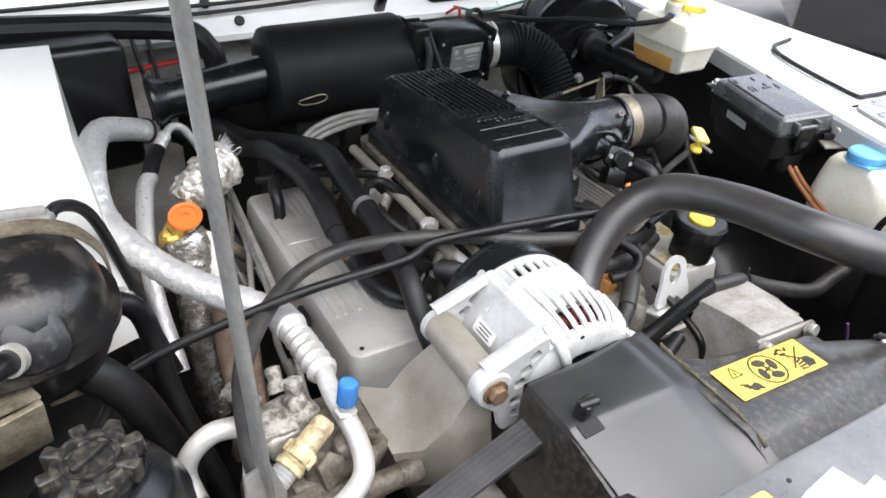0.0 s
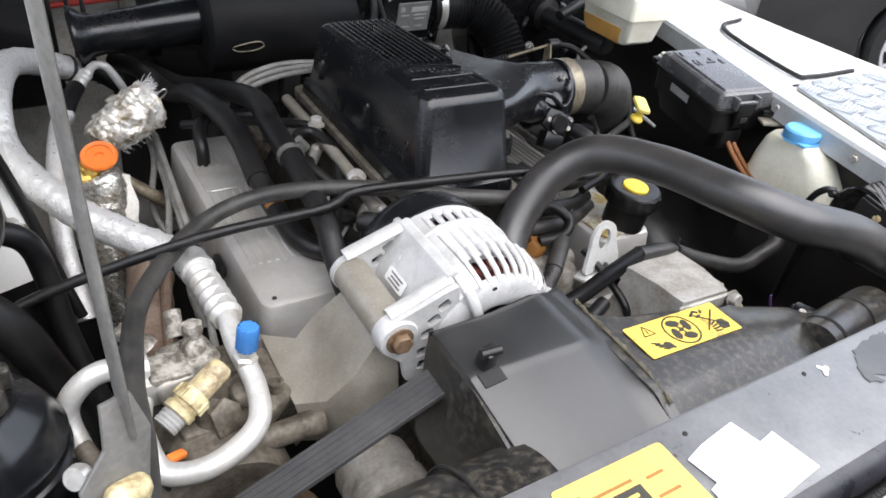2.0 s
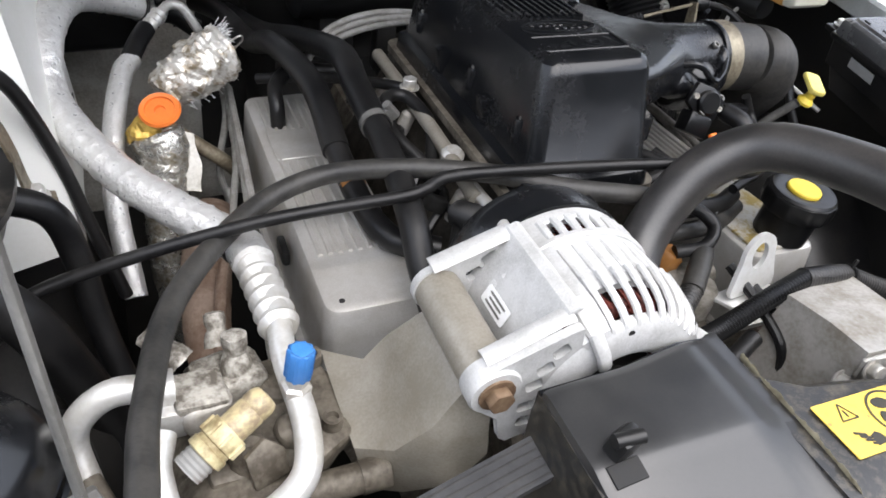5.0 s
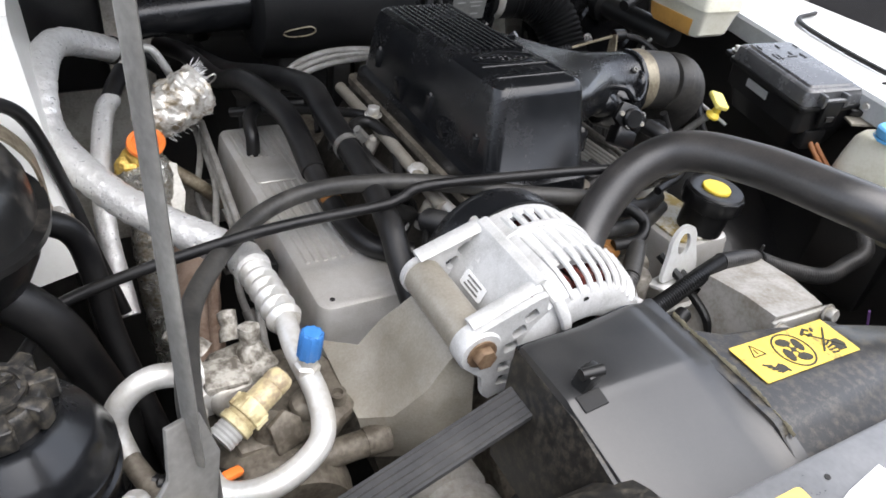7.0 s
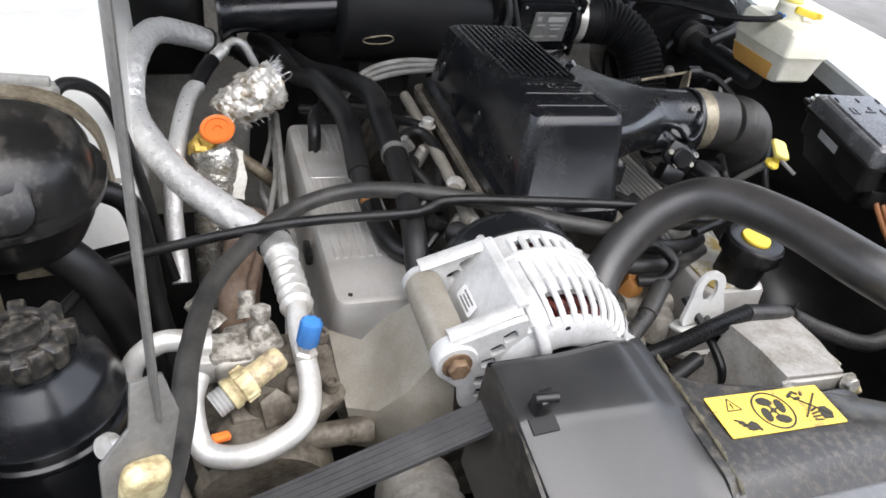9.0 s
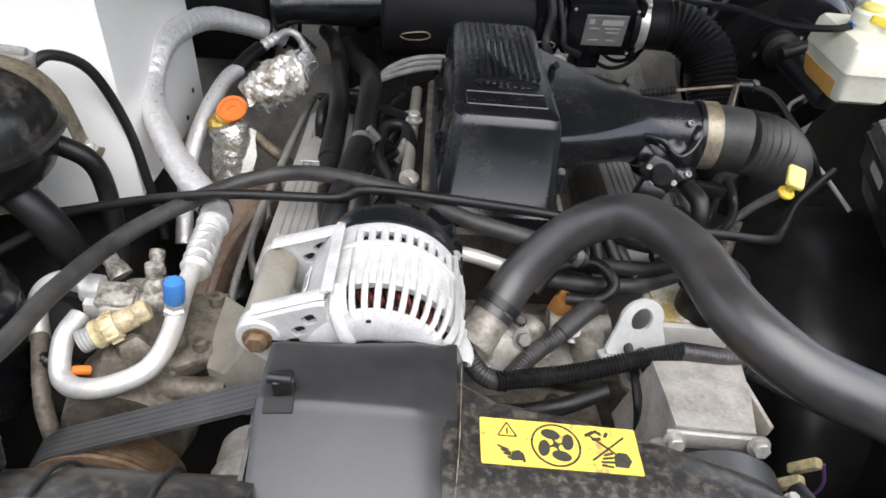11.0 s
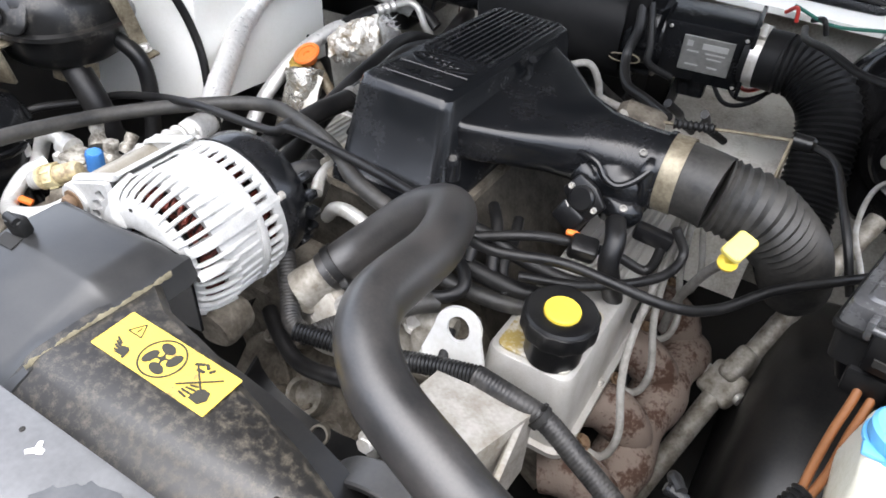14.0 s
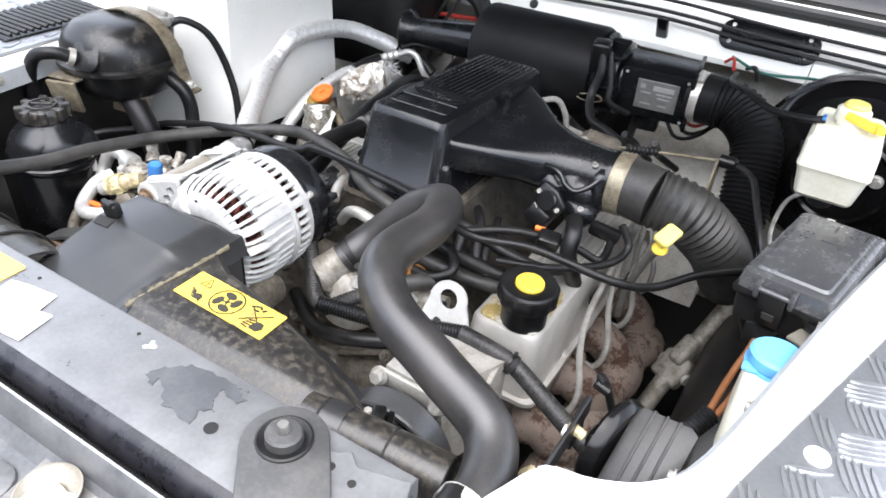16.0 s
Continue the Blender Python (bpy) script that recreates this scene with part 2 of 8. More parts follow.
def lathe(bm, profile, m, sides=32, arc=2 * math.pi, start=0.0):
    """Turns (radius, height) pairs round the local z axis of the pose m."""
    closed = abs(arc - 2 * math.pi) < 1e-6
    count = sides if closed else sides + 1
    rings = []
    for r, h in profile:
        if r < 1e-6:
            rings.append([bm.verts.new(m @ Vector((0, 0, h)))])
        else:
            rings.append([bm.verts.new(m @ Vector((r * math.cos(start + arc * k / sides), r * math.sin(start + arc * k / sides), h))) for k in range(count)])
    for a, b in zip(rings, rings[1:]):
        for k in range(sides):
            j = (k + 1) % count
            if len(a) == 1 and len(b) == 1:
                continue
            if len(a) == 1:
                bm.faces.new((a[0], b[j], b[k]))
            elif len(b) == 1:
                bm.faces.new((a[k], a[j], b[0]))
            else:
                bm.faces.new((a[k], a[j], b[j], b[k]))
    return bm


def turned(profile, m, sides=32):
    return lathe(bmesh.new(), profile, m, sides)


def axis(at, along, spin=0):
    """A pose at a point whose z axis runs along the given way."""
    return Matrix.Translation(at) @ Vector(along).to_track_quat("Z", "Y").to_matrix().to_4x4() @ pose(0, 0, 0, 0, 0, spin)


def box(bm, size, m, bevel=0.0, segments=2):
    made = bmesh.ops.create_cube(bm, size=1.0, matrix=m @ Matrix.Diagonal((*size, 1)))
    if bevel:
        edges = list({e for v in made["verts"] for e in v.link_edges})
        bmesh.ops.bevel(bm, geom=edges, offset=bevel, segments=segments, profile=0.5, affect="EDGES")
    return bm


def block(size, m, bevel=0.003, segments=2):
    return box(bmesh.new(), size, m, bevel, segments)


def prism(bm, outline, m, depth, bevel=0.0, segments=2):
    """An outline in the local x-y plane of m, given depth along local z."""
    low = [bm.verts.new(m @ Vector((x, y, 0))) for x, y in outline]
    high = [bm.verts.new(m @ Vector((x, y, depth))) for x, y in outline]
    n = len(outline)
    faces = [bm.faces.new(low[::-1]), bm.faces.new(high)]
    faces += [bm.faces.new((low[i], low[(i + 1) % n], high[(i + 1) % n], high[i])) for i in range(n)]
    bmesh.ops.recalc_face_normals(bm, faces=faces)
    if bevel:
        edges = list({e for v in low + high for e in v.link_edges})
        bmesh.ops.bevel(bm, geom=edges, offset=bevel, segments=segments, profile=0.5, affect="EDGES")
    return bm


def slab(outline, m, depth, bevel=0.0, segments=2):
    return prism(bmesh.new(), outline, m, depth, bevel, segments)


def loft(sections, cap=True, bm=None):
    """Skins a list of rings of points, all with as many points."""
    bm = bm or bmesh.new()
    rings = [[bm.verts.new(p) for p in ring] for ring in sections]
    n = len(rings[0])
    for a, b in zip(rings, rings[1:]):
        for k in range(n):
            bm.faces.new((a[k], a[(k + 1) % n], b[(k + 1) % n], b[k]))
    if cap:
        bm.faces.new(rings[0])
        bm.faces.new(rings[-1])
    return bm


def rounded(w, h, r, n=5):
    """The outline of a rectangle with round corners, centred."""
    out = []
    for cx, cy, a in ((w / 2 - r, h / 2 - r, 0), (-w / 2 + r, h / 2 - r, 90), (-w / 2 + r, -h / 2 + r, 180), (w / 2 - r, -h / 2 + r, 270)):
        out += [(cx + r * math.cos(radians(a + 90 * k / n)), cy + r * math.sin(radians(a + 90 * k / n))) for k in range(n + 1)]
    return out


def sheet(rows, thick=0.0025):
    """A curved panel through rows of points, with thickness downward."""
    bm = bmesh.new()
    grid = [[bm.verts.new(p) for p in row] for row in rows]
    for a, b in zip(grid, grid[1:]):
        for k in range(len(a) - 1):
            bm.faces.new((a[k], a[k + 1], b[k + 1], b[k]))
    bmesh.ops.recalc_face_normals(bm, faces=bm.faces[:])
    if sum(f.normal.z for f in bm.faces) < 0:
        bmesh.ops.reverse_faces(bm, faces=bm.faces[:])
    bmesh.ops.solidify(bm, geom=bm.faces[:], thickness=thick)
    return bm


def bolt(at, along, r=0.006, high=0.005, washer=True, bm=None):
    """A hexagon head on a washer."""
    bm = bm or bmesh.new()
    m = axis(at, along)
    if washer:
        lathe(bm, [(0, 0), (r * 1.35, 0), (r * 1.35, 0.0015), (0, 0.0015)], m, 16)
    prism(bm, [(r * math.cos(radians(60 * k)), r * math.sin(radians(60 * k))) for k in range(6)], m @ Matrix.Translation((0, 0, 0.001)), high, 0.0008, 1)
    return bm


def clamp(at, along, r, wide=0.011, parent=None, mat=None, screw=0):
    """A hose clip: a thin band with a screw housing."""
    m = axis(at, along, screw)
    bm = turned([(r, -wide / 2), (r + 0.0015, -wide / 2), (r + 0.0015, wide / 2), (r, wide / 2), (r, -wide / 2)], m, 28)
    box(bm, (0.009, 0.016, wide), m @ Matrix.Translation((r + 0.004, 0, 0)), 0.002)
    lathe(bm, [(0, -0.012), (0.0045, -0.012), (0.0045, 0.006), (0.003, 0.008), (0, 0.008)], m @ Matrix.Translation((r + 0.006, 0, 0)) @ pose(0, 0, 0, 90, 0, 0), 10)
    return part("hose_clip", bm, mat or STEEL, parent, "bright steel hose clip")


def crumple(bm, size, amount, seed=0.0):
    """Dents and ridges on a mesh."""
    for v in bm.verts:
        v.co += v.normal * amount * noise.noise(v.co * size + Vector((seed, seed, seed)))
        v.co += Vector((noise.noise(v.co * size * 2.3), noise.noise(v.co * size * 2.3 + Vector((7, 0, 0))), noise.noise(v.co * size * 2.1 + Vector((0, 9, 0))))) * amount * 0.5
    return bm


def lettering(text, size, m, depth=0.0006):
    """Raised characters in the built-in font, as a bmesh."""
    cu = bpy.data.curves.new("characters", "FONT")
    cu.body, cu.size, cu.extrude = text, size, depth
    cu.align_x, cu.align_y = "CENTER", "CENTER"
    ob = bpy.data.objects.new("characters", cu)
    me = bpy.data.meshes.new_from_object(ob)
    bm = bmesh.new()
    bm.from_mesh(me)
    bpy.data.objects.remove(ob)
    bpy.data.curves.remove(cu)
    bpy.data.meshes.remove(me)
    bmesh.ops.transform(bm, matrix=m, verts=bm.verts[:])
    return bm

# ---- ground, far things and the body round the bay ----
# unseen ring added to block the low sky, tallest ahead of the car
ring = []
for k in range(48):
    a = 2 * math.pi * k / 48
    high = 2.6 + 4.5 * max(0.0, -math.sin(a)) ** 2 + 0.4 * math.sin(11 * a)
    r = 11.0 + 1.2 * math.sin(3 * a) + 0.6 * math.cos(7 * a)
    ring.append([(r * math.cos(a), r * math.sin(a), 0.0), (1.02 * r * math.cos(a), 1.02 * r * math.sin(a), 0.6 * high), (1.05 * r * math.cos(a), 1.05 * r * math.sin(a), high)])
tagged(new("unseen_surround", mesh_of(sheet(ring + ring[:1], 0.3), "unseen_surround", DIM_SURROUND)), "unseen dark ring added to dim low reflections", "boundary", kind="structure")
bm = bmesh.new()
bmesh.ops.create_grid(bm, x_segments=8, y_segments=8, size=400)
tagged(new("ground", mesh_of(bm, "ground", CONCRETE)), "grey tarmac yard under and round the vehicle", "ground", kind="structure")


def bulkhead():
    ob = thing("bulkhead", "soiled white painted bulkhead at the rear of the bay", "bulkhead", (0, 1.2, 0.5), kind="structure")
    part("wall", block((1.7, 0.03, 0.62), pose(0, 1.235, 0.69, 0, 0, 0), 0.004), OFF_WHITE, ob)
    # a footwell bulge on the driver's side and the tunnel in the middle
    part("footwell", loft([[(0.1, 1.22, 0.56), (0.34, 1.22, 0.56), (0.34, 1.22, 0.8), (0.1, 1.22, 0.8)],
                           [(0.13, 0.98, 0.56), (0.34, 0.98, 0.56), (0.34, 1.06, 0.77), (0.13, 1.06, 0.77)]]), OFF_WHITE, ob)
    # black here paints the shade between the heater hoses into the colour
    part("tunnel", loft([[(-0.2, 1.22, 0.55), (0.06, 1.22, 0.55), (0.06, 1.22, 0.84), (-0.2, 1.22, 0.84)],
                         [(-0.17, 1.0, 0.55), (0.04, 1.0, 0.55), (0.04, 1.06, 0.78), (-0.17, 1.06, 0.78)]]), DARK, ob, "black stand-in for shade on the lower bulkhead")
    part("insulation", sheet([[(-0.26, 1.212, 0.9), (-0.05, 1.21, 0.91), (0.1, 1.212, 0.9)], [(-0.27, 1.2, 0.8), (-0.05, 1.195, 0.8), (0.1, 1.2, 0.8)], [(-0.28, 1.2, 0.55), (-0.05, 1.195, 0.55), (0.1, 1.2, 0.55)]], 0.006), DARK, ob, "black stand-in for shade on the lower bulkhead")
    for x, y in ((-0.3, 0.9), (-0.36, 0.84), (-0.24, 0.96)):
        part("panel_seam", block((0.002, 0.004, 0.16), pose(x, 1.219, y, 0, 0, 0), 0), RUST, ob, "rusty seam")
    return ob


bulkhead()


def scuttle():
    ob = thing("scuttle_panel", "white scuttle rail along the windscreen base with black grommets", "scuttle", (0, 1.2, 0.99), kind="structure")
    lip = [(1.14, 0.985), (1.15, 0.983), (1.165, 0.998), (1.19, 1.045), (1.215, 1.058), (1.29, 1.075), (1.29, 1.055), (1.215, 1.04), (1.2, 0.96), (1.14, 0.975)]
    part("rail", loft([[(x, y, z) for y, z in lip] for x in (-0.85, -0.3, 0.2, 0.385)]), WHITE, ob)
    part("rail", loft([[(x, y + 0.03 * (x - 0.385) / 0.465, z) for y, z in lip] for x in (0.387, 0.6, 0.85)]), WHITE, ob)
    corner = part("corner_plate", slab(rounded(0.15, 0.06, 0.006), axis((0.535, 1.14, 0.968), (0, -0.95, 0.3)), 0.004, 0.001), BAY, ob, "black corner plate")
    part("plate_screw", bolt((0.56, 1.1355, 0.975), (0, -0.95, 0.3), 0.004, 0.003), STEEL, corner)
    for x, z in ((-0.148, 1.0), (-0.2, 1.03), (-0.26, 1.0), (-0.36, 1.0)):
        part("grommet", turned([(0, 0.004), (0.007, 0.004), (0.009, 0.002), (0.009, 0), (0, 0)], axis((x, 1.163 + (z - 0.998) * 0.53, z), (0, -0.88, 0.47)), 18), SEAL, ob, "black rubber grommet")
    cover = slab(rounded(0.17, 0.055, 0.022), axis((0.305, 1.178, 1.021), (0, -0.88, 0.47)), 0.006, 0.002)
    lid = part("access_cover", cover, SATIN, ob, "black oval access cover")
    for dx, dz in ((-0.065, -0.012), (0.065, -0.012), (-0.065, 0.014), (0.065, 0.014)):
        part("screw", turned([(0, 0.0015), (0.003, 0.0015), (0.004, 0), (0, 0)], axis((0.305 + dx, 1.1715 + dz * 0.53, 1.0245 + dz), (0, -0.88, 0.47)), 12), STEEL, lid)
    # wiper tubes and cables that run along the rail
    for dz, y in ((0.0, 1.168), (0.012, 1.172), (0.03, 1.18)):
        part("cable", tube([(-0.7, y, 1.012 + dz), (-0.2, y - 0.008, 1.02 + dz), (0.1, y - 0.012, 1.03 + dz), (0.35, y - 0.01, 1.018 + dz), (0.8, y + 0.03, 1.0 + dz)], 0.0035, 8), SEAL, ob, "thin black cable")
    for x in (0.12, -0.42):
        part("cable_clip", block((0.022, 0.012, 0.045), pose(x, 1.155, 1.012, 28, 0, 0), 0.004), SATIN, ob, "black cable clip")
    part("bonnet_seal", tube([(-0.85, 1.225, 1.066), (0, 1.225, 1.07), (0.85, 1.225, 1.066)], 0.012, 10), SEAL, ob, "black rubber bonnet seal")
    return ob


scuttle()
glass = loft([[(-0.75, 1.32, 1.09), (0.75, 1.32, 1.09), (0.75, 1.325, 1.085), (-0.75, 1.325, 1.085)],
              [(-0.65, 1.85, 1.6), (0.65, 1.85, 1.6), (0.65, 1.855, 1.595), (-0.65, 1.855, 1.595)]])
solo("windscreen", glass, GLASS, "grey windscreen glass behind the scuttle", "windscreen", kind="structure")
solo("windscreen_trim", block((1.6, 0.07, 0.02), pose(0, 1.31, 1.085, 20, 0, 0), 0.006), PLASTIC, "black plastic trim under the windscreen", "trim", kind="structure")


def wing(side):
    """A front wing: inner edge rail, white top, chequer plate on it."""
    s = side
    ob = thing("wing", "white front wing with a chequer plate top, overexposed by daylight", "wing", (0.65 * s, 0.4, 0.95), kind="structure")
    if s > 0:
        edge = [(0.322, 0.07), (0.334, 0.1), (0.35, 0.13), (0.385, 0.14), (0.42, 0.162), (0.448, 0.21), (0.487, 0.37), (0.52, 0.5), (0.575, 0.69), (0.63, 0.9), (0.68, 1.14)]
    else:
        edge = [(-0.46, 0.02), (-0.5, 0.08), (-0.54, 0.16), (-0.57, 0.25), (-0.585, 0.36), (-0.6, 0.5), (-0.62, 0.69), (-0.65, 0.9), (-0.68, 1.14), (-0.7, 1.2)]
    edge = [(p.x, p.y) for p in spline([(x, y, 0) for x, y in edge], 4)]
    z = 1.0
    outer = [(0.93 * s, y) for _, y in edge]
    rows = [[(x + (ox - x) * k, y + (oy - y) * k, z - 0.004 - 0.03 * k ** 4) for k in (0, 0.03, 0.3, 0.6, 0.85, 1)] for (x, y), (ox, oy) in zip(edge, outer)]
    part("top", sheet(rows, 0.003), WHITE, ob)
    part("outer_side", sheet([[(0.93 * s, y, z - 0.034), (0.945 * s, y, z - 0.2), (0.95 * s, y, 0.55)] for y in (0.08, 0.4, 0.8, 1.2)], 0.003), WHITE, ob)
    front = [(edge[0][0], edge[0][1]), (0.5 * s, -0.02), (0.93 * s, -0.03)]
    part("front_corner", sheet([[(0.31 if s > 0 else -0.42, -0.14, z - 0.05), (0.6 * s, -0.14, z - 0.05), (0.92 * s, -0.14, z - 0.06)],
                                [(0.316 if s > 0 else -0.44, -0.01, z - 0.012), (0.6 * s, -0.01, z - 0.012), (0.92 * s, -0.01, z - 0.03)],
                                [(edge[0][0], edge[0][1], z - 0.005), (0.6 * s, 0.09, z - 0.005), (0.93 * s, 0.09, z - 0.034)]], 0.003), WHITE, ob)
    # the folded flange that faces the bay
    rail = [[(x + 0.001 * s, y, z - 0.004), (x - 0.003 * s, y, z - 0.008), (x - 0.004 * s, y, z - 0.032), (x + 0.004 * s, y, z - 0.036)] for x, y in edge[8:]]
    part("rail", sheet(rail, 0.002), GALVANISED, ob, "grey galvanised edge rail")
    for k in (4, 5, 6, 7, 8):
        x, y = edge[4 * k]
        x2, y2 = edge[4 * k - 4]
        part("rail_bolt", bolt(((x + x2) / 2 - 0.004 * s, (y + y2) / 2, z - 0.018), (-s, 0, 0), 0.005, 0.004), STEEL, ob, "small rail bolt")
    part("inner_panel", sheet([[(x + 0.012 * s, y, z - 0.03), (x + 0.02 * s, y, z - 0.2), (x - 0.02 * s, y, 0.5)] for x, y in edge[4:]], 0.003), BAY, ob, "black inner wing panel")
    # chequer plate: sheet with raised bars, black seal along its edge
    px = (lambda y: 0.41 + 0.33 * y) if s > 0 else (lambda y: -0.6 - 0.06 * y)
    out = [(px(0.12), 0.12), (px(0.62), 0.62), (0.9 * s, 0.62), (0.9 * s, 0.06), (px(0.12) + 0.1 * s, 0.06)]
    if s > 0:
        out = [(0.452, 0.13), (0.468, 0.19), (0.554, 0.45), (0.57, 0.46), (0.9, 0.46), (0.9, 0.05), (0.47, 0.05), (0.454, 0.07)]
    plate = part("chequer_plate", slab(out if s > 0 else out[::-1], Matrix.Translation((0, 0, z - 0.003)), 0.004, 0.001, 1), CHEQUER, ob, "silver chequer plate")
    bars = bmesh.new()
    shared, near = {}, 0
    lo = 0.425 if s > 0 else -0.9
    cell = 0.033
    for i in range(14):
        for j in range(16):
            cx, cy = lo + (i + 0.5) * cell, 0.06 + (j + 0.5) * cell
            if s > 0 and (cx < 0.45 + 0.33 * (cy - 0.175) or cx < 0.45 or cx > 0.88 or cy > 0.445):
                continue
            if s < 0 and (cx > px(cy) - 0.02 or cy > 0.6):
                continue
            for k in range(-2, 3):
                m = pose(cx, cy, z + 0.001, 0, 0, 20 if (i + j) % 2 else 110) @ Matrix.Translation((0, 0.0055 * k, 0))
                half = 0.0205 - 0.0022 * abs(k)
                m = m @ Matrix.Translation((0.0015 * k, 0, 0))
                if s > 0 and (m.translation.x < 0.4715 + 0.33 * (m.translation.y - 0.175) or (m.translation - Vector((0.512, 0.247, m.translation.z))).length < 0.012):
                    continue
                lozenge = [(-half, 0), (-half * 0.5, 0.0017), (half * 0.5, 0.0017), (half, 0), (half * 0.5, -0.0017), (-half * 0.5, -0.0017)]
                if s > 0 and cx < 0.67 and near < 300:
                    # the bars beside the bay are pieces of their own, on shared meshes
                    if abs(k) not in shared:
                        shared[abs(k)] = mesh_of(slab(lozenge, Matrix.Identity(4), 0.0016), "tread_bar", BAR_TOP)
                    bar = new("tread_bar", shared[abs(k)])
                    bar.parent = plate
                    bar.matrix_basis = m
                    near += 1
                    continue
                prism(bars, lozenge, m, 0.0016)
    tagged(part("tread_bars", bars, BAR_TOP, plate, "raised tread bars"), kind="stuff")
    if s > 0:
        seal = [(0.56, 0.4615, z - 0.002), (0.65, 0.4615, z - 0.002), (0.74, 0.4615, z - 0.002)]
        part("edge_seal", tube(seal, 0.0016, 8), SEAL, ob, "black rubber edging")
        loop = [(0.75, 0.72, z), (0.66, 0.68, z + 0.001), (0.6, 0.5, z + 0.001), (0.62, 0.475, z + 0.001), (0.73, 0.475, z)]
        part("edge_seal", tube(loop, 0.004, 8), SEAL, ob, "black rubber edging")
        for x, y in ((0.512, 0.247), (0.6, 0.1), (0.66, 0.42)):
            part("rivet", turned([(0, 0.0035), (0.004, 0.0035), (0.0045, 0.002), (0.009, 0.0015), (0.0095, 0), (0, 0)], pose(x, y, z + 0.001), 18), PAPER, ob, "pale rivet cap")
    else:
        g = bmesh.new()
        box(g, (0.13, 0.2, 0.006), pose(-0.72, 0.47, z + 0.004), 0.004)
        vent = part("air_vent", g, SATIN, ob, "black slotted wing vent")
        for k in range(15):
            part("slat", block((0.115, 0.006, 0.004), pose(-0.72, 0.385 + 0.012 * k, z + 0.009, 25, 0, 0), 0.001), BAY, vent)
    return ob


wing(1)
wing(-1)
ARCH = material("satin black arch paint", (0.006, 0.006, 0.0065), (0.026, 0.024, 0.021), 0.36, 0.36, scale=12, bump=0.12)
# bay sides, and a floor sheet whose black paints the shaded chassis
solo("chassis_floor", block((1.3, 1.3, 0.02), pose(0, 0.58, 0.42), 0.004), DARK, "black floor sheet painting the shaded chassis below the engine", "floor", kind="structure")
for side in (-1, 1):
    rows = []
    for i in range(13):
        a = math.pi * i / 12
        y, h = 0.66 - 0.31 * math.cos(a), 0.5 + 0.28 * math.sin(a)
        x0 = 0.0 if side > 0 else 0.06
        rows.append([(side * (x0 + x), y, 0.43 + (h - 0.43) * k) for x, k in ((0.388, 0), (0.392, 0.5), (0.4, 0.78), (0.415, 0.91), (0.44, 0.98), (0.48, 1.0), (0.64, 1.02))])
    solo("wheel_arch", sheet(rows, 0.004), ARCH, "black painted inner wheel arch", "wheel arch", kind="structure")


def bonnet():
    ob = thing("bonnet", "white bonnet with dark lining held open above the bay", "bonnet", (0, 1.15, 1.08), kind="structure")
    m = pose(0, 1.16, 1.12, -41, 0, 0)
    part("skin", block((1.46, 1.15, 0.012), m @ Matrix.Translation((0, -0.575, 0.03)), 0.004), WHITE, ob)
    part("lining", block((1.42, 1.1, 0.014), m @ Matrix.Translation((0, -0.575, 0.014)), 0.004), OLD_RUBBER, ob, "dark sound lining")
    for x in (-0.5, 0, 0.5):
        part("stiffener", block((0.06, 1.05, 0.03), m @ Matrix.Translation((x, -0.575, 0.0)), 0.008), OLD_RUBBER, ob)
    return ob


bonnet()


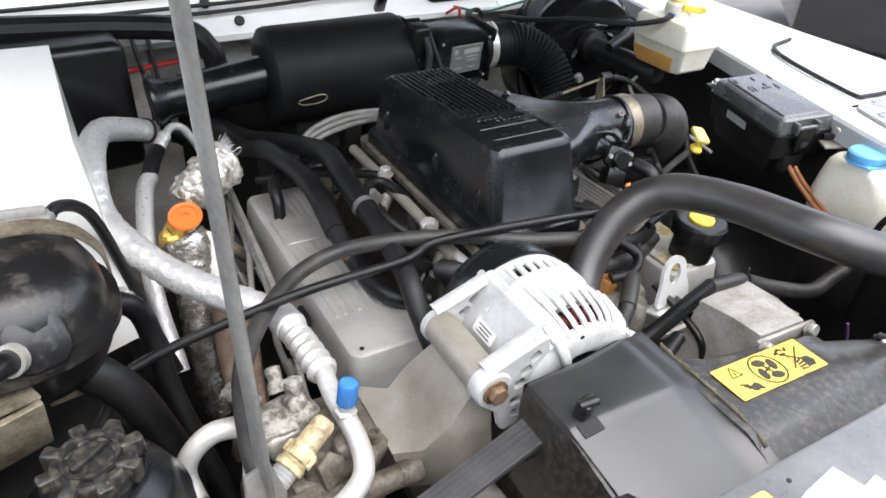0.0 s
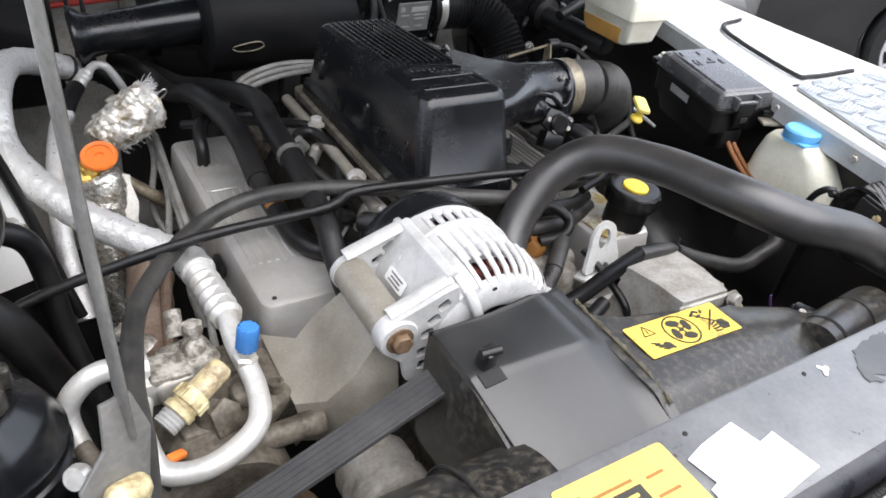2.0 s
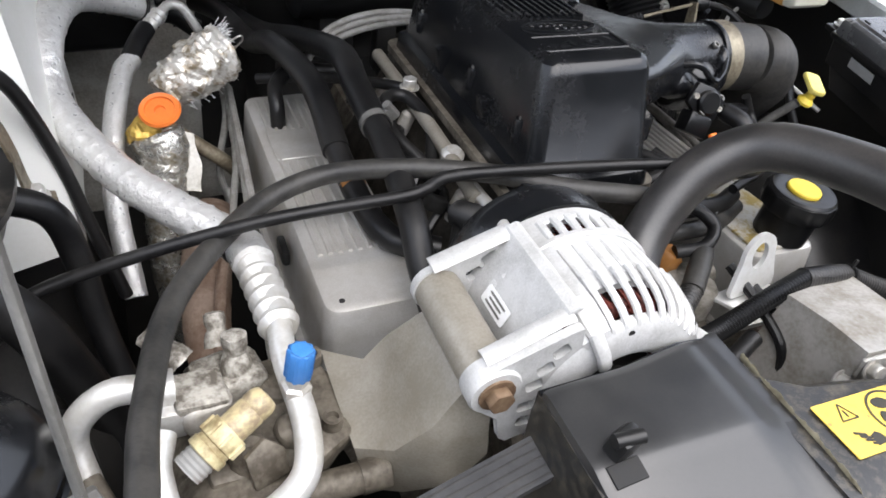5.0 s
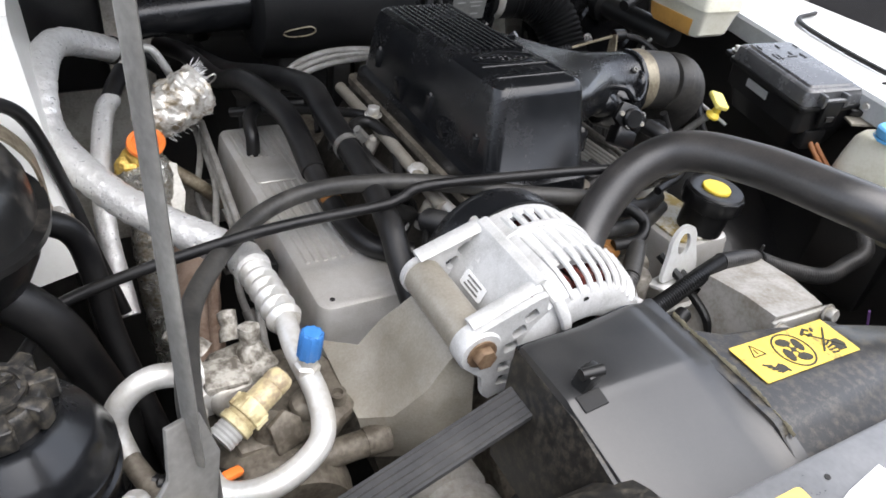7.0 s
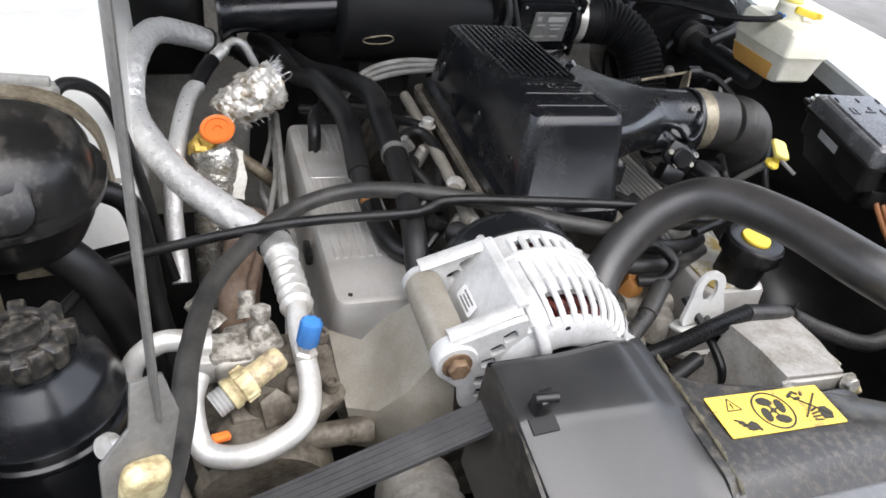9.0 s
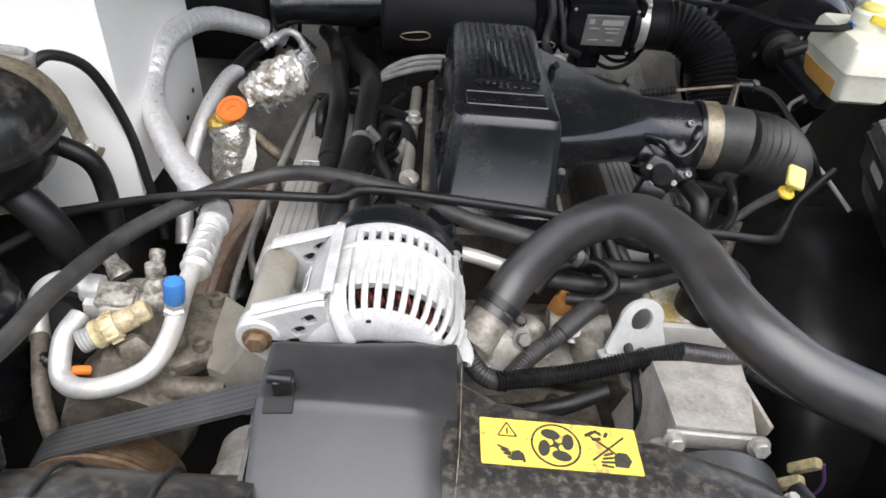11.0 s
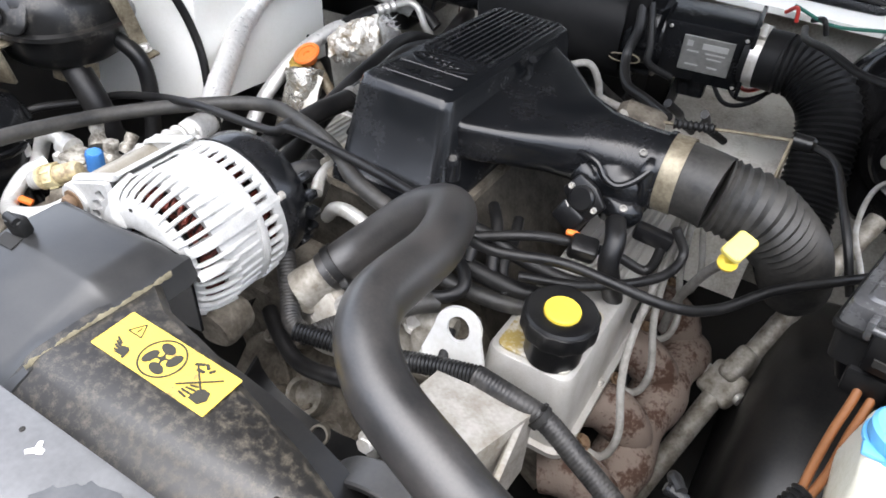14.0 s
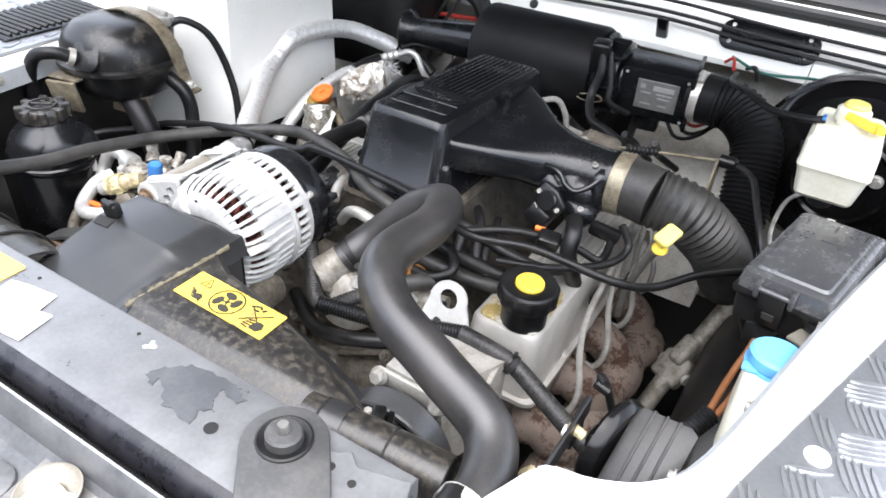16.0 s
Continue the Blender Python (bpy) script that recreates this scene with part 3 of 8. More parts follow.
# ---- the slam panel across the front ----
def slam_panel():
    ob = thing("slam_panel", "scuffed black slam panel over the radiator, paint flaked off", "panel", (-0.05, 0.02, 0.9), kind="structure")
    section = [(0.072, 0.93), (0.072, 0.998), (0.069, 1.0), (-0.004, 1.0), (-0.008, 0.9993), (-0.012, 0.997), (-0.0155, 0.993), (-0.0175, 0.986), (-0.018, 0.97), (-0.018, 0.93), (-0.012, 0.93), (-0.01, 0.985), (0.065, 0.99), (0.067, 0.93)]
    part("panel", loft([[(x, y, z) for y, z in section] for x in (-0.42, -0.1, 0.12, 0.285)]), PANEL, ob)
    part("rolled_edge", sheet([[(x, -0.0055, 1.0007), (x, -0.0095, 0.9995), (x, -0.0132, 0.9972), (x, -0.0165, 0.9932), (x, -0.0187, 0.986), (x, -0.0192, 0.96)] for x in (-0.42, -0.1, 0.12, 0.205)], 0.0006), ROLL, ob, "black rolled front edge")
    # flaked patch with a ragged rim
    rng = random.Random(5)
    coarse = [(0.068, 0.026), (0.081, 0.022), (0.079, 0.03), (0.091, 0.026), (0.102, 0.012), (0.114, 0.015), (0.133, 0.012), (0.126, 0.027), (0.138, 0.03), (0.128, 0.036), (0.126, 0.048), (0.143, 0.044), (0.148, 0.05), (0.131, 0.057), (0.112, 0.057), (0.089, 0.053), (0.083, 0.048), (0.071, 0.037)]
    rim = []
    for p, q in zip(coarse, coarse[1:] + coarse[:1]):
        for k in range(4):
            rim.append((p[0] - 0.003 + (q[0] - p[0]) * k / 4 + rng.uniform(-1, 1) * 0.0016, p[1] + 0.0055 + (q[1] - p[1]) * k / 4 + rng.uniform(-1, 1) * 0.0016))
    part("flaked_patch", slab(rim, Matrix.Translation((0, 0, 1.0004)), 0.0004), PATCH, ob, "ragged dark patch of flaked paint")
    chip = [(0.044 + r * math.cos(radians(a)), 0.0555 + r * math.sin(radians(a))) for a, r in ((0, 0.005), (35, 0.0045), (70, 0.0025), (110, 0.006), (135, 0.0055), (170, 0.002), (215, 0.0065), (240, 0.006), (290, 0.0022), (330, 0.0035))]
    part("paint_chip", slab(chip, Matrix.Translation((0, 0, 1.0004)), 0.0004), PAPER, ob, "small white paint chip")
    part("corner_plate", slab([(0.205, -0.03), (0.205, 0.05), (0.23, 0.056), (0.237, 0.062), (0.248, 0.054), (0.285, 0.064), (0.291, 0.045), (0.3, -0.03)], Matrix.Translation((0, 0, 1.0005)), 0.0025, 0.0006, 1), PANEL, ob, "grey corner plate with holes")
    for x, y, rr in ((0.233, 0.044, 0.0034), (0.253, 0.041, 0.003)):
        part("hole", turned([(0, 0), (rr, 0), (rr * 1.02, 0.0005), (0, 0.0005)], pose(x, y, 1.003), 18), DARK, ob, "drilled hole")
    for x, y, r in ((0.143, 0.024, 0.0052), (-0.225, 0.028, 0.0055), (0.025, 0.0595, 0.0017), (0.142, 0.055, 0.0017), (-0.101, 0.058, 0.0017), (-0.223, 0.0615, 0.0017)):
        part("hole", turned([(0, 0), (r, 0), (r * 1.02, 0.0005), (0, 0.0005)], pose(x, y, 1.0002), 20), DARK, ob, "drilled hole")
    return ob


slam_panel()
label = thing("service_label", "yellow service label with black print on the slam panel", "label", (-0.166, 0.0355, 1.0))
part("sheet", slab(rounded(0.087, 0.05, 0.003), pose(-0.166, 0.0355, 1.0006, 0, 0, 0), 0.0005), AMBER, label)
part("print_block", slab(rounded(0.036, 0.012, 0.0005), pose(-0.174, 0.0365, 1.0012), 0.0002), LABEL_INK, label, "black print block")
for k, (x, y, w) in enumerate(((-0.176, 0.037, 0.028), (-0.174, 0.0465, 0.03), (-0.198, 0.0505, 0.006), (-0.188, 0.0225, 0.02), (-0.143, 0.0305, 0.018), (-0.143, 0.0435, 0.014))):
    part("print_bar", slab(rounded(w, 0.0022, 0.0005), pose(x, y, 1.0015 if k == 0 else 1.0012), 0.0002), AMBER if k == 0 else BROWN, label)
sticker = thing("blank_sticker", "blank white stepped paper sticker on the slam panel", "sticker", (-0.08, 0.02, 1.0))
part("sheet", slab([(-0.116, 0.042), (-0.099, 0.0465), (-0.066, 0.051), (-0.061, 0.031), (-0.046, 0.0335), (-0.041, 0.001), (-0.08, -0.003), (-0.12, -0.003), (-0.1195, 0.02), (-0.112, 0.022)], Matrix.Translation((0, 0, 1.0012)), 0.0005), PAPER, sticker)


MOUNT = material("dusty grey black plate", (0.05, 0.05, 0.05), (0.1, 0.098, 0.094), 0.4, 0.42, scale=24, bump=0.12)


def mount(x, y, lean):
    ob = thing("radiator_mount", "black radiator mount plate with rubber boss and threaded stud", "bracket", (x, y, 1.0), "radiator mounts")
    w = 0.0305
    out = [(-w, -0.075), (w, -0.075)] + [(w * math.cos(radians(a)), w * math.sin(radians(a))) for a in range(0, 181, 10)]
    m = pose(x, y, 1.001, 0, 0, lean)
    part("plate", slab(out, m, 0.007, 0.002), MOUNT, ob)
    part("recess", turned([(0.0135, 0.0), (0.02, 0.0), (0.02, 0.0018), (0.0185, 0.0026), (0.0135, 0.001)], m @ Matrix.Translation((0, 0, 0.0066)), 32), RUBBER, ob)
    part("bush", turned([(0, 0), (0.013, 0), (0.013, 0.0075), (0.0115, 0.009), (0.006, 0.0094), (0, 0.0094)], m @ Matrix.Translation((0, 0, 0.0065)), 28), MOUNT, ob, "rubber bush")
    part("stud", turned([(0, 0), (0.0045, 0), (0.0045, 0.0055), (0.0038, 0.007), (0, 0.007)], m @ Matrix.Translation((0, 0, 0.0155)), 14), PROP, ob, "steel stud")


mount(0.196, 0.041, 40)
mount(-0.283, 0.044, -30)


# ---- the grille panel in front of the slam panel ----
def grille_panel():
    ob = thing("front_panel", "grey dusty front panel ahead of the slam panel", "panel", (0, -0.15, 0.85), kind="structure")
    section = [(-0.032, 0.93), (-0.03, 0.996), (-0.033, 0.999), (-0.036, 0.996), (-0.04, 0.975), (-0.05, 0.966), (-0.1, 0.962), (-0.16, 0.955), (-0.2, 0.92), (-0.2, 0.7), (-0.19, 0.7), (-0.19, 0.9), (-0.05, 0.94)]
    part("panel", loft([[(x, y, z) for y, z in section] for x in (-0.6, -0.2, 0.2, 0.62)]), FRONT, ob)
    part("lip", tube([(-0.6, -0.032, 0.9992), (0.0, -0.032, 0.9992), (0.62, -0.032, 0.9992)], 0.001, 8), GALVANISED, ob, "pale folded lip")
    part("mesh_strip", corrugated([(-0.45, -0.0245, 0.974), (0.0, -0.0245, 0.974), (0.45, -0.0245, 0.974)], 0.0065, 0.004, 0.0012, 10), SEAL, ob, "black ribbed sealing strip")
    for x, w in ((-0.16, 0.05), (0.13, 0.06), (0.25, 0.05)):
        part("slot", block((w, 0.03, 0.004), pose(x, -0.112, 0.961, 4, 0, 0), 0.001), DARK, ob, "dark slot")
        part("step", block((w * 0.9, 0.02, 0.012), pose(x + 0.06, -0.075, 0.965, 4, 0, 0), 0.003), FRONT, ob)
    for x, w in ((0.02, 0.06), (0.15, 0.07)):
        part("pressing", slab(rounded(w, 0.05, 0.018), pose(x, -0.085, 0.9625, 3, 0, 6), 0.006, 0.003), FRONT, ob, "stamped raised pressing")
    part("pin_hole", turned([(0, 0), (0.0045, 0), (0.0045, 0.0012), (0, 0.0012)], pose(0.116, -0.052, 0.9655, 4, 0, 0), 18), DARK, ob, "round hole")
    part("pin", tube([(0.104, -0.046, 0.969), (0.113, -0.05, 0.967)], 0.0016, 8, 2), DARK, ob, "dark pin")
    return ob


grille_panel()


def catch(x, y):
    ob = thing("bonnet_catch", "worn steel bonnet catch cup bolted on a plate", "catch", (x, y, 0.966), "bonnet catches")
    part("plate", slab(rounded(0.06, 0.066, 0.006), pose(x, y - 0.006, 0.967, 4, 0, 4), 0.0025), PROP, ob)
    part("cup", turned([(0.009, -0.003), (0.0125, 0.001), (0.018, 0.003), (0.021, 0.007), (0.0222, 0.0065), (0.0205, 0.002), (0.018, 0.0), (0.009, -0.004), (0.009, -0.003)], pose(x, y, 0.973, 4, 0, 0), 36), BRACKET, ob, "dished steel cup")
    part("well", turned([(0, 0), (0.009, 0), (0.009, 0.001), (0, 0.001)], pose(x, y, 0.9705, 4, 0, 0), 24), DARK, ob, "dark hole")
    lump = bmesh.new()
    bmesh.ops.create_icosphere(lump, subdivisions=3, radius=1.0, matrix=pose(x + 0.002, y - 0.004, 0.974, 0, 0, 10) @ Matrix.Diagonal((0.019, 0.013, 0.006, 1)))
    part("grease_cake", crumple(lump, 90, 0.004), OFF_WHITE, ob, "caked pale grease")
    part("bolt", bolt((x - 0.02, y - 0.028, 0.969), (0, 0, 1), 0.005), STEEL, ob)


catch(0.08, -0.062)
catch(-0.085, -0.06)

# ---- the engine ----
DIRTY_ALLOY = material("greyed cast alloy", (0.35, 0.332, 0.295), (0.15, 0.13, 0.1), 0.48, 0.5, 0.3, scale=60, bump=0.4)
ZINC = material("bright zinc plate", (0.8, 0.8, 0.78), (0.66, 0.65, 0.6), 0.35, 0.3, 0.3, scale=30, bump=0.05)
PULLEY = material("smooth grey pulley steel", (0.09, 0.092, 0.095), (0.13, 0.13, 0.13), 0.4, 0.3, 0.5, scale=12, bump=0.03)
def engine_block():
    ob = thing("engine_block", "grimy cast V8 engine block with aluminium heads", "engine", (0, 0.6, 0.5))
    part("block", loft([[(-0.16, y, 0.52), (0.16, y, 0.52), (0.2, y, 0.66), (0.12, y, 0.82), (-0.12, y, 0.82), (-0.2, y, 0.66)] for y in (0.4, 0.9)]), GRIME, ob)
    for s in (-1, 1):
        part("cylinder_head", loft([[(s * 0.13, y, 0.77), (s * 0.235, y, 0.68), (s * 0.255, y, 0.74), (s * 0.25, y, 0.765), (s * 0.15, y, 0.77)] for y in (0.39, 0.86)]), GRIME, ob, "aluminium cylinder head")
    # darker than the block, to match the dark gap beside the plenum
    part("intake_manifold", loft([[(-0.14, y, 0.79), (0.14, y, 0.79), (0.1, y, 0.87), (0.07, y, 0.916), (-0.075, y, 0.916), (-0.095, y, 0.87)] for y in (0.455, 0.52, 0.8)]), DARK_CAST, ob, "dark aluminium intake manifold")
    # timing cover: a sloping dished plate with ribs, bosses and bolts
    tilt = axis((0.004, 0.32, 0.742), (0.05, -0.72, 0.69))
    cover = slab([(-0.12, -0.14), (0.14, -0.14), (0.135, 0.0), (0.115, 0.045), (0.05, 0.062), (-0.06, 0.062), (-0.115, 0.03)], tilt @ Matrix.Translation((0, 0, -0.056)), 0.046, 0.006)
    bmesh.ops.subdivide_edges(cover, edges=cover.edges[:], cuts=3, use_grid_fill=True)
    cover = part("front_cover", crumple(cover, 34, 0.003), GRIME, ob, "timing cover with oily dirt")
    for x, y, r, h in ((-0.012, 0.0, 0.0215, 0.013), (0.024, -0.028, 0.0115, 0.02)):
        part("ring_boss", turned([(0, 0.001), (r * 0.72, 0.001), (r * 0.75, h), (r * 0.97, h), (r, h - 0.001), (r * 1.06, 0.0), (r * 1.1, -0.012), (0, -0.012)], tilt @ Matrix.Translation((x, y, 0.0)), 32), DIRTY_ALLOY, cover, "round cast ring boss")
    for x, y, r in ((-0.046, -0.014, 0.01), (-0.01, -0.042, 0.011), (0.07, 0.04, 0.009), (-0.07, 0.045, 0.009), (0.1, 0.0, 0.008), (0.062, -0.05, 0.012), (-0.04, 0.05, 0.008)):
        part("boss", turned([(0, 0.02), (r * 0.5, 0.02), (r * 0.55, 0.023), (r * 0.9, 0.023), (r, 0.02), (r * 1.15, -0.012), (0, -0.012)], tilt @ Matrix.Translation((x, y, 0.0)), 18), GRIME, cover, "bolt boss")
        part("boss_bolt", bolt(tilt @ Vector((x, y, 0.022)), tilt.to_3x3() @ Vector((0, 0, 1)), r * 0.55, 0.005), DIRTY_ALLOY, cover)
    for x, y, a, w in ((0.03, 0.03, 20, 0.09), (-0.05, 0.02, -50, 0.06), (0.06, -0.01, 65, 0.08), (-0.03, -0.03, 40, 0.07)):
        part("web", block((w, 0.006, 0.018), tilt @ pose(x, y, -0.002, 0, 0, a), 0.002), GRIME, cover)
    part("water_pump", crumple(turned([(0, 0.0), (0.052, 0.0), (0.062, 0.02), (0.064, 0.05), (0.045, 0.06), (0.04, 0.08), (0, 0.08)], axis((-0.02, 0.33, 0.645), (0, -1, 0.1)), 28), 40, 0.003), GRIME, ob, "dirty water pump body")
    # ledge and stub pipe between the hose and the lifting eye
    part("water_outlet", tube([(0.055, 0.395, 0.848), (0.085, 0.395, 0.846), (0.12, 0.398, 0.846)], lambda s: 0.014 + 0.0012 * math.cos(s * 900), 18, 6), DIRTY_ALLOY, ob, "dirty water outlet stub")
    part("outlet_foot", turned([(0, 0), (0.017, 0), (0.017, 0.03), (0.013, 0.036), (0, 0.036)], pose(0.1, 0.38, 0.815), 20), DIRTY_ALLOY, ob)
    part("ledge", crumple(block((0.2, 0.06, 0.03), pose(0.02, 0.395, 0.8, 20, 0, 0), 0.008, 3), 40, 0.003), GRIME, ob)
    part("bottom_pulley_guard", sheet([[(0.03 + 0.085 * math.cos(radians(a)), 0.3 - 0.02 * k, 0.79 + 0.052 * math.sin(radians(a)) - 0.012 * k) for k in (0, 1)] for a in range(180, 361, 15)], 0.004), PLASTIC, ob, "black curved guard")
    return ob


engine_block()


def rocker_cover(s, x0, x1, y0, y1, z, drop):
    ob = thing("rocker_cover", "ribbed silver aluminium rocker cover, oil stained" if s > 0 else "ribbed silver aluminium rocker cover with a blank plate", "rocker cover", ((x0 + x1) / 2, (y0 + y1) / 2, z - 0.07), "rocker covers")
    w, cx = x1 - x0, (x0 + x1) / 2
    rings = []
    for lift, grow, r in ((-0.094, 0.012, 0.016), (-0.088, 0.012, 0.016), (-0.087, 0.0055, 0.014), (-0.03, 0.002, 0.014), (-0.006, 0.0, 0.014), (-0.0018, -0.002, 0.013), (0.0, -0.006, 0.011)):
        rings.append([(cx + px, (y0 + y1) / 2 + py, z + lift - drop * ((y0 + y1) / 2 + py - y0)) for px, py in rounded(w + 2 * grow, y1 - y0 + 2 * grow, r, 4)])
    part("cover", loft(rings), ROCKER, ob)
    n, step = 8, (w - 0.028) / 7
    for k in range(n):
        x = x0 + 0.014 + step * k
        ya, yb = y0 + 0.075, (y1 - 0.02 if not (s < 0 and 1 <= k <= 4) else y0 + 0.235)
        spans = [(ya, yb)] if not (s < 0 and 1 <= k <= 4) else [(ya, yb), (y0 + 0.305, y1 - 0.02)]
        if s > 0:
            spans = [(y0 + 0.15, y1 - 0.02)]
        for a, b in spans:
            zz = lambda y: z - drop * (y - y0)
            part("rib", loft([[(x - 0.0028, y, zz(y) - 0.001), (x - 0.0013, y, zz(y) + 0.0026), (x + 0.0013, y, zz(y) + 0.0026), (x + 0.0028, y, zz(y) - 0.001)] for y in (a, b)]), ROCKER, ob)
    if s < 0:
        part("plate_pad", slab(rounded(0.048, 0.062, 0.002), pose(cx - 0.012, y0 + 0.27, z - drop * 0.27 + 0.0005, -math.degrees(drop), 0, 0), 0.0022, 0.0006, 1), ROCKER, ob, "blank raised plate")
    part("hole", turned([(0, 0), (0.0026, 0), (0.0026, 0.0006), (0, 0.0006)], pose(x0 + 0.016, y0 + 0.013, z + 0.0002), 14), DARK, ob, "small hole")
    for y in (y0 + 0.1, y1 - 0.12):
        part("flange_bolt", bolt((x0 - 0.006 if s < 0 else x1 + 0.006, y, z - 0.087 - drop * (y - y0)), (0, 0, 1), 0.005), STEEL, ob)
    return ob


rocker_cover(-1, -0.257, -0.165, 0.42, 0.815, 0.866, 0.026)
rocker_cover(1, 0.16, 0.247, 0.382, 0.82, 0.866, 0.035)


def oil_cap(x, y, z):
    ob = thing("oil_filler_cap", "black ribbed oil filler cap with yellow centre", "cap", (x, y, z - 0.05))
    m = pose(x, y, z, 2, 2, 0)
    part("neck", turned([(0.027, -0.056), (0.027, -0.02), (0.0, -0.02), (0, -0.056)], m, 28), PLASTIC, ob)
    rim = [((0.0345 + 0.0007 * math.cos(12 * a)) * math.cos(a), (0.0345 + 0.0007 * math.cos(12 * a)) * math.sin(a)) for a in (2 * math.pi * k / 96 for k in range(96))]
    part("grip", slab(rim, m @ Matrix.Translation((0, 0, -0.024)), 0.02, 0.003), PLASTIC, ob)
    part("top_dish", turned([(0.0165, -0.0042), (0.0175, -0.0026), (0.027, -0.001), (0.031, -0.0014), (0.033, -0.004), (0.0165, -0.0046)], m, 48), PLASTIC, ob)
    part("disc", turned([(0, 0.0005), (0.0155, 0.0005), (0.0165, -0.0008), (0.0165, -0.004), (0, -0.004)], m, 32), YELLOW_PLASTIC, ob, "yellow disc")
    part("filler_pad", slab(rounded(0.072, 0.1, 0.009), pose(x - 0.014, y + 0.03, 0.8642, -2, 0, 0), 0.0035, 0.0014), OIL_PAD, ob, "oil stained filler pad")
    return ob


oil_cap(0.218, 0.408, 0.924)


def plenum():
    ob = thing("plenum_chamber", "black moulded plenum chamber with ribbed top and side trumpet", "plenum", (0, 0.6, 0.92))
    def ring(x0, x1, y0, y1, z, slope, r):
        return [((x0 + x1) / 2 + px, (y0 + y1) / 2 + py, z + slope * ((y0 + y1) / 2 + py - y0)) for px, py in rounded(x1 - x0, y1 - y0, r, 4)]
    body = loft([ring(-0.078, 0.062, 0.45, 0.79, 0.925, 0, 0.014), ring(-0.076, 0.06, 0.452, 0.788, 0.94, 0, 0.014),
                 ring(-0.069, 0.057, 0.458, 0.782, 0.945, 0, 0.014), ring(-0.06, 0.051, 0.48, 0.775, 1.026, -0.05, 0.013),
                 ring(-0.057, 0.048, 0.484, 0.772, 1.0345, -0.05, 0.012), ring(-0.051, 0.042, 0.49, 0.766, 1.038, -0.05, 0.009)])
    part("body", body, SATIN, ob)
    top = lambda y: 1.0378 - 0.05 * (y - 0.49)
    for k in range(11):
        x = -0.043 + 0.0079 * k
        part("rib", loft([[(x - 0.0024, y, top(y) - 0.001), (x - 0.0013, y, top(y) + 0.0028), (x + 0.0013, y, top(y) + 0.0028), (x + 0.0024, y, top(y) - 0.001)] for y in (0.585, 0.76)]), SATIN, ob)
    # raised badge: an oval ring with bars, and a row of bars before it
    m = pose(-0.004, 0.561, top(0.561) - 0.0003, -2.9, 0, 0)
    oval = lambda a, b, n=40: [(a * math.cos(2 * math.pi * k / n), b * math.sin(2 * math.pi * k / n)) for k in range(n)]
    bm = bmesh.new()
    a, b = oval(0.038, 0.0155), oval(0.0345, 0.0125)
    va = [[bm.verts.new(m @ Vector((x, y, h))) for x, y in o] for o, h in ((a, 0), (a, 0.0022), (b, 0.0022), (b, 0))]
    for p, q in zip(va, va[1:]):
        for k in range(40):
            bm.faces.new((p[k], p[(k + 1) % 40], q[(k + 1) % 40], q[k]))
    badge = part("badge", bm, SATIN, ob, "raised oval badge")
    for x, y, w in ((-0.011, 0.004, 0.03), (0.011, -0.004, 0.03)):
        bar = bmesh.new()
        for k in range(5):
            box(bar, (0.0042, 0.0065, 0.002), m @ Matrix.Translation((x - w / 2 + w * k / 4, y, 0.001)) @ pose(0, 0, 0, 0, 0, (-20, 15, 0, 10, -12)[k]), 0.0006, 1)
        tagged(part("badge_bars", bar, SATIN, badge), kind="stuff")
    bar = bmesh.new()
    for y in (0.5065, 0.5385):
        box(bar, (0.082, 0.0018, 0.0024), pose(-0.004, y, top(y) + 0.0002, -2.9, 0, 0), 0.0008, 1)
    for x in (-0.045, 0.037):
        box(bar, (0.0018, 0.032, 0.0024), pose(x, 0.5225, top(0.5225) + 0.0002, -2.9, 0, 0), 0.0008, 1)
    part("raised_frame", bar, SATIN, ob, "raised frame round the figures")
    figures = lettering("4.0", 0.022, pose(-0.004, 0.5195, top(0.52), -2.9, 0, 0) @ Matrix.Diagonal((1.7, 0.9, 1, 1)), 0.0016)
    part("raised_figures", figures, SATIN, ob, "raised figures 4.0")
    # trumpet towards the throttle
    rings = []
    for x, y0, y1, z0, z1, r in ((0.03, 0.492, 0.735, 0.97, 1.02, 0.008), (0.056, 0.497, 0.732, 0.968, 1.011, 0.009), (0.09, 0.513, 0.705, 0.966, 1.008, 0.012),
                                 (0.13, 0.536, 0.665, 0.957, 1.006, 0.02), (0.165, 0.56, 0.65, 0.938, 1.006, 0.031), (0.2, 0.569, 0.649, 0.928, 1.006, 0.0385), (0.231, 0.569, 0.647, 0.93, 1.006, 0.038)):
        rings.append([(x, (y0 + y1) / 2 + py, (z0 + z1) / 2 + pz) for py, pz in rounded(y1 - y0, z1 - z0, min(r, (z1 - z0) / 2 - 0.0005, (y1 - y0) / 2 - 0.0005), 5)])
    part("trumpet", loft(rings), SATIN, ob, "tapered black side trumpet", 50)
    for x, y in ((0.0575, 0.4815), (-0.0615, 0.498), (0.058, 0.74), (-0.062, 0.74), (-0.062, 0.6)):
        lug = turned([(0, 0.0), (0.0085, 0.0), (0.008, 0.02), (0.007, 0.0225), (0.006, 0.0215), (0, 0.0215)], pose(x, y, 0.9585), 18)
        boss = part("screw_boss", lug, SATIN, ob)
        part("screw", turned([(0, 0.003), (0.0035, 0.003), (0.004, 0.0), (0, 0.0)], pose(x, y, 0.98), 12), PROP, boss, "socket screw")
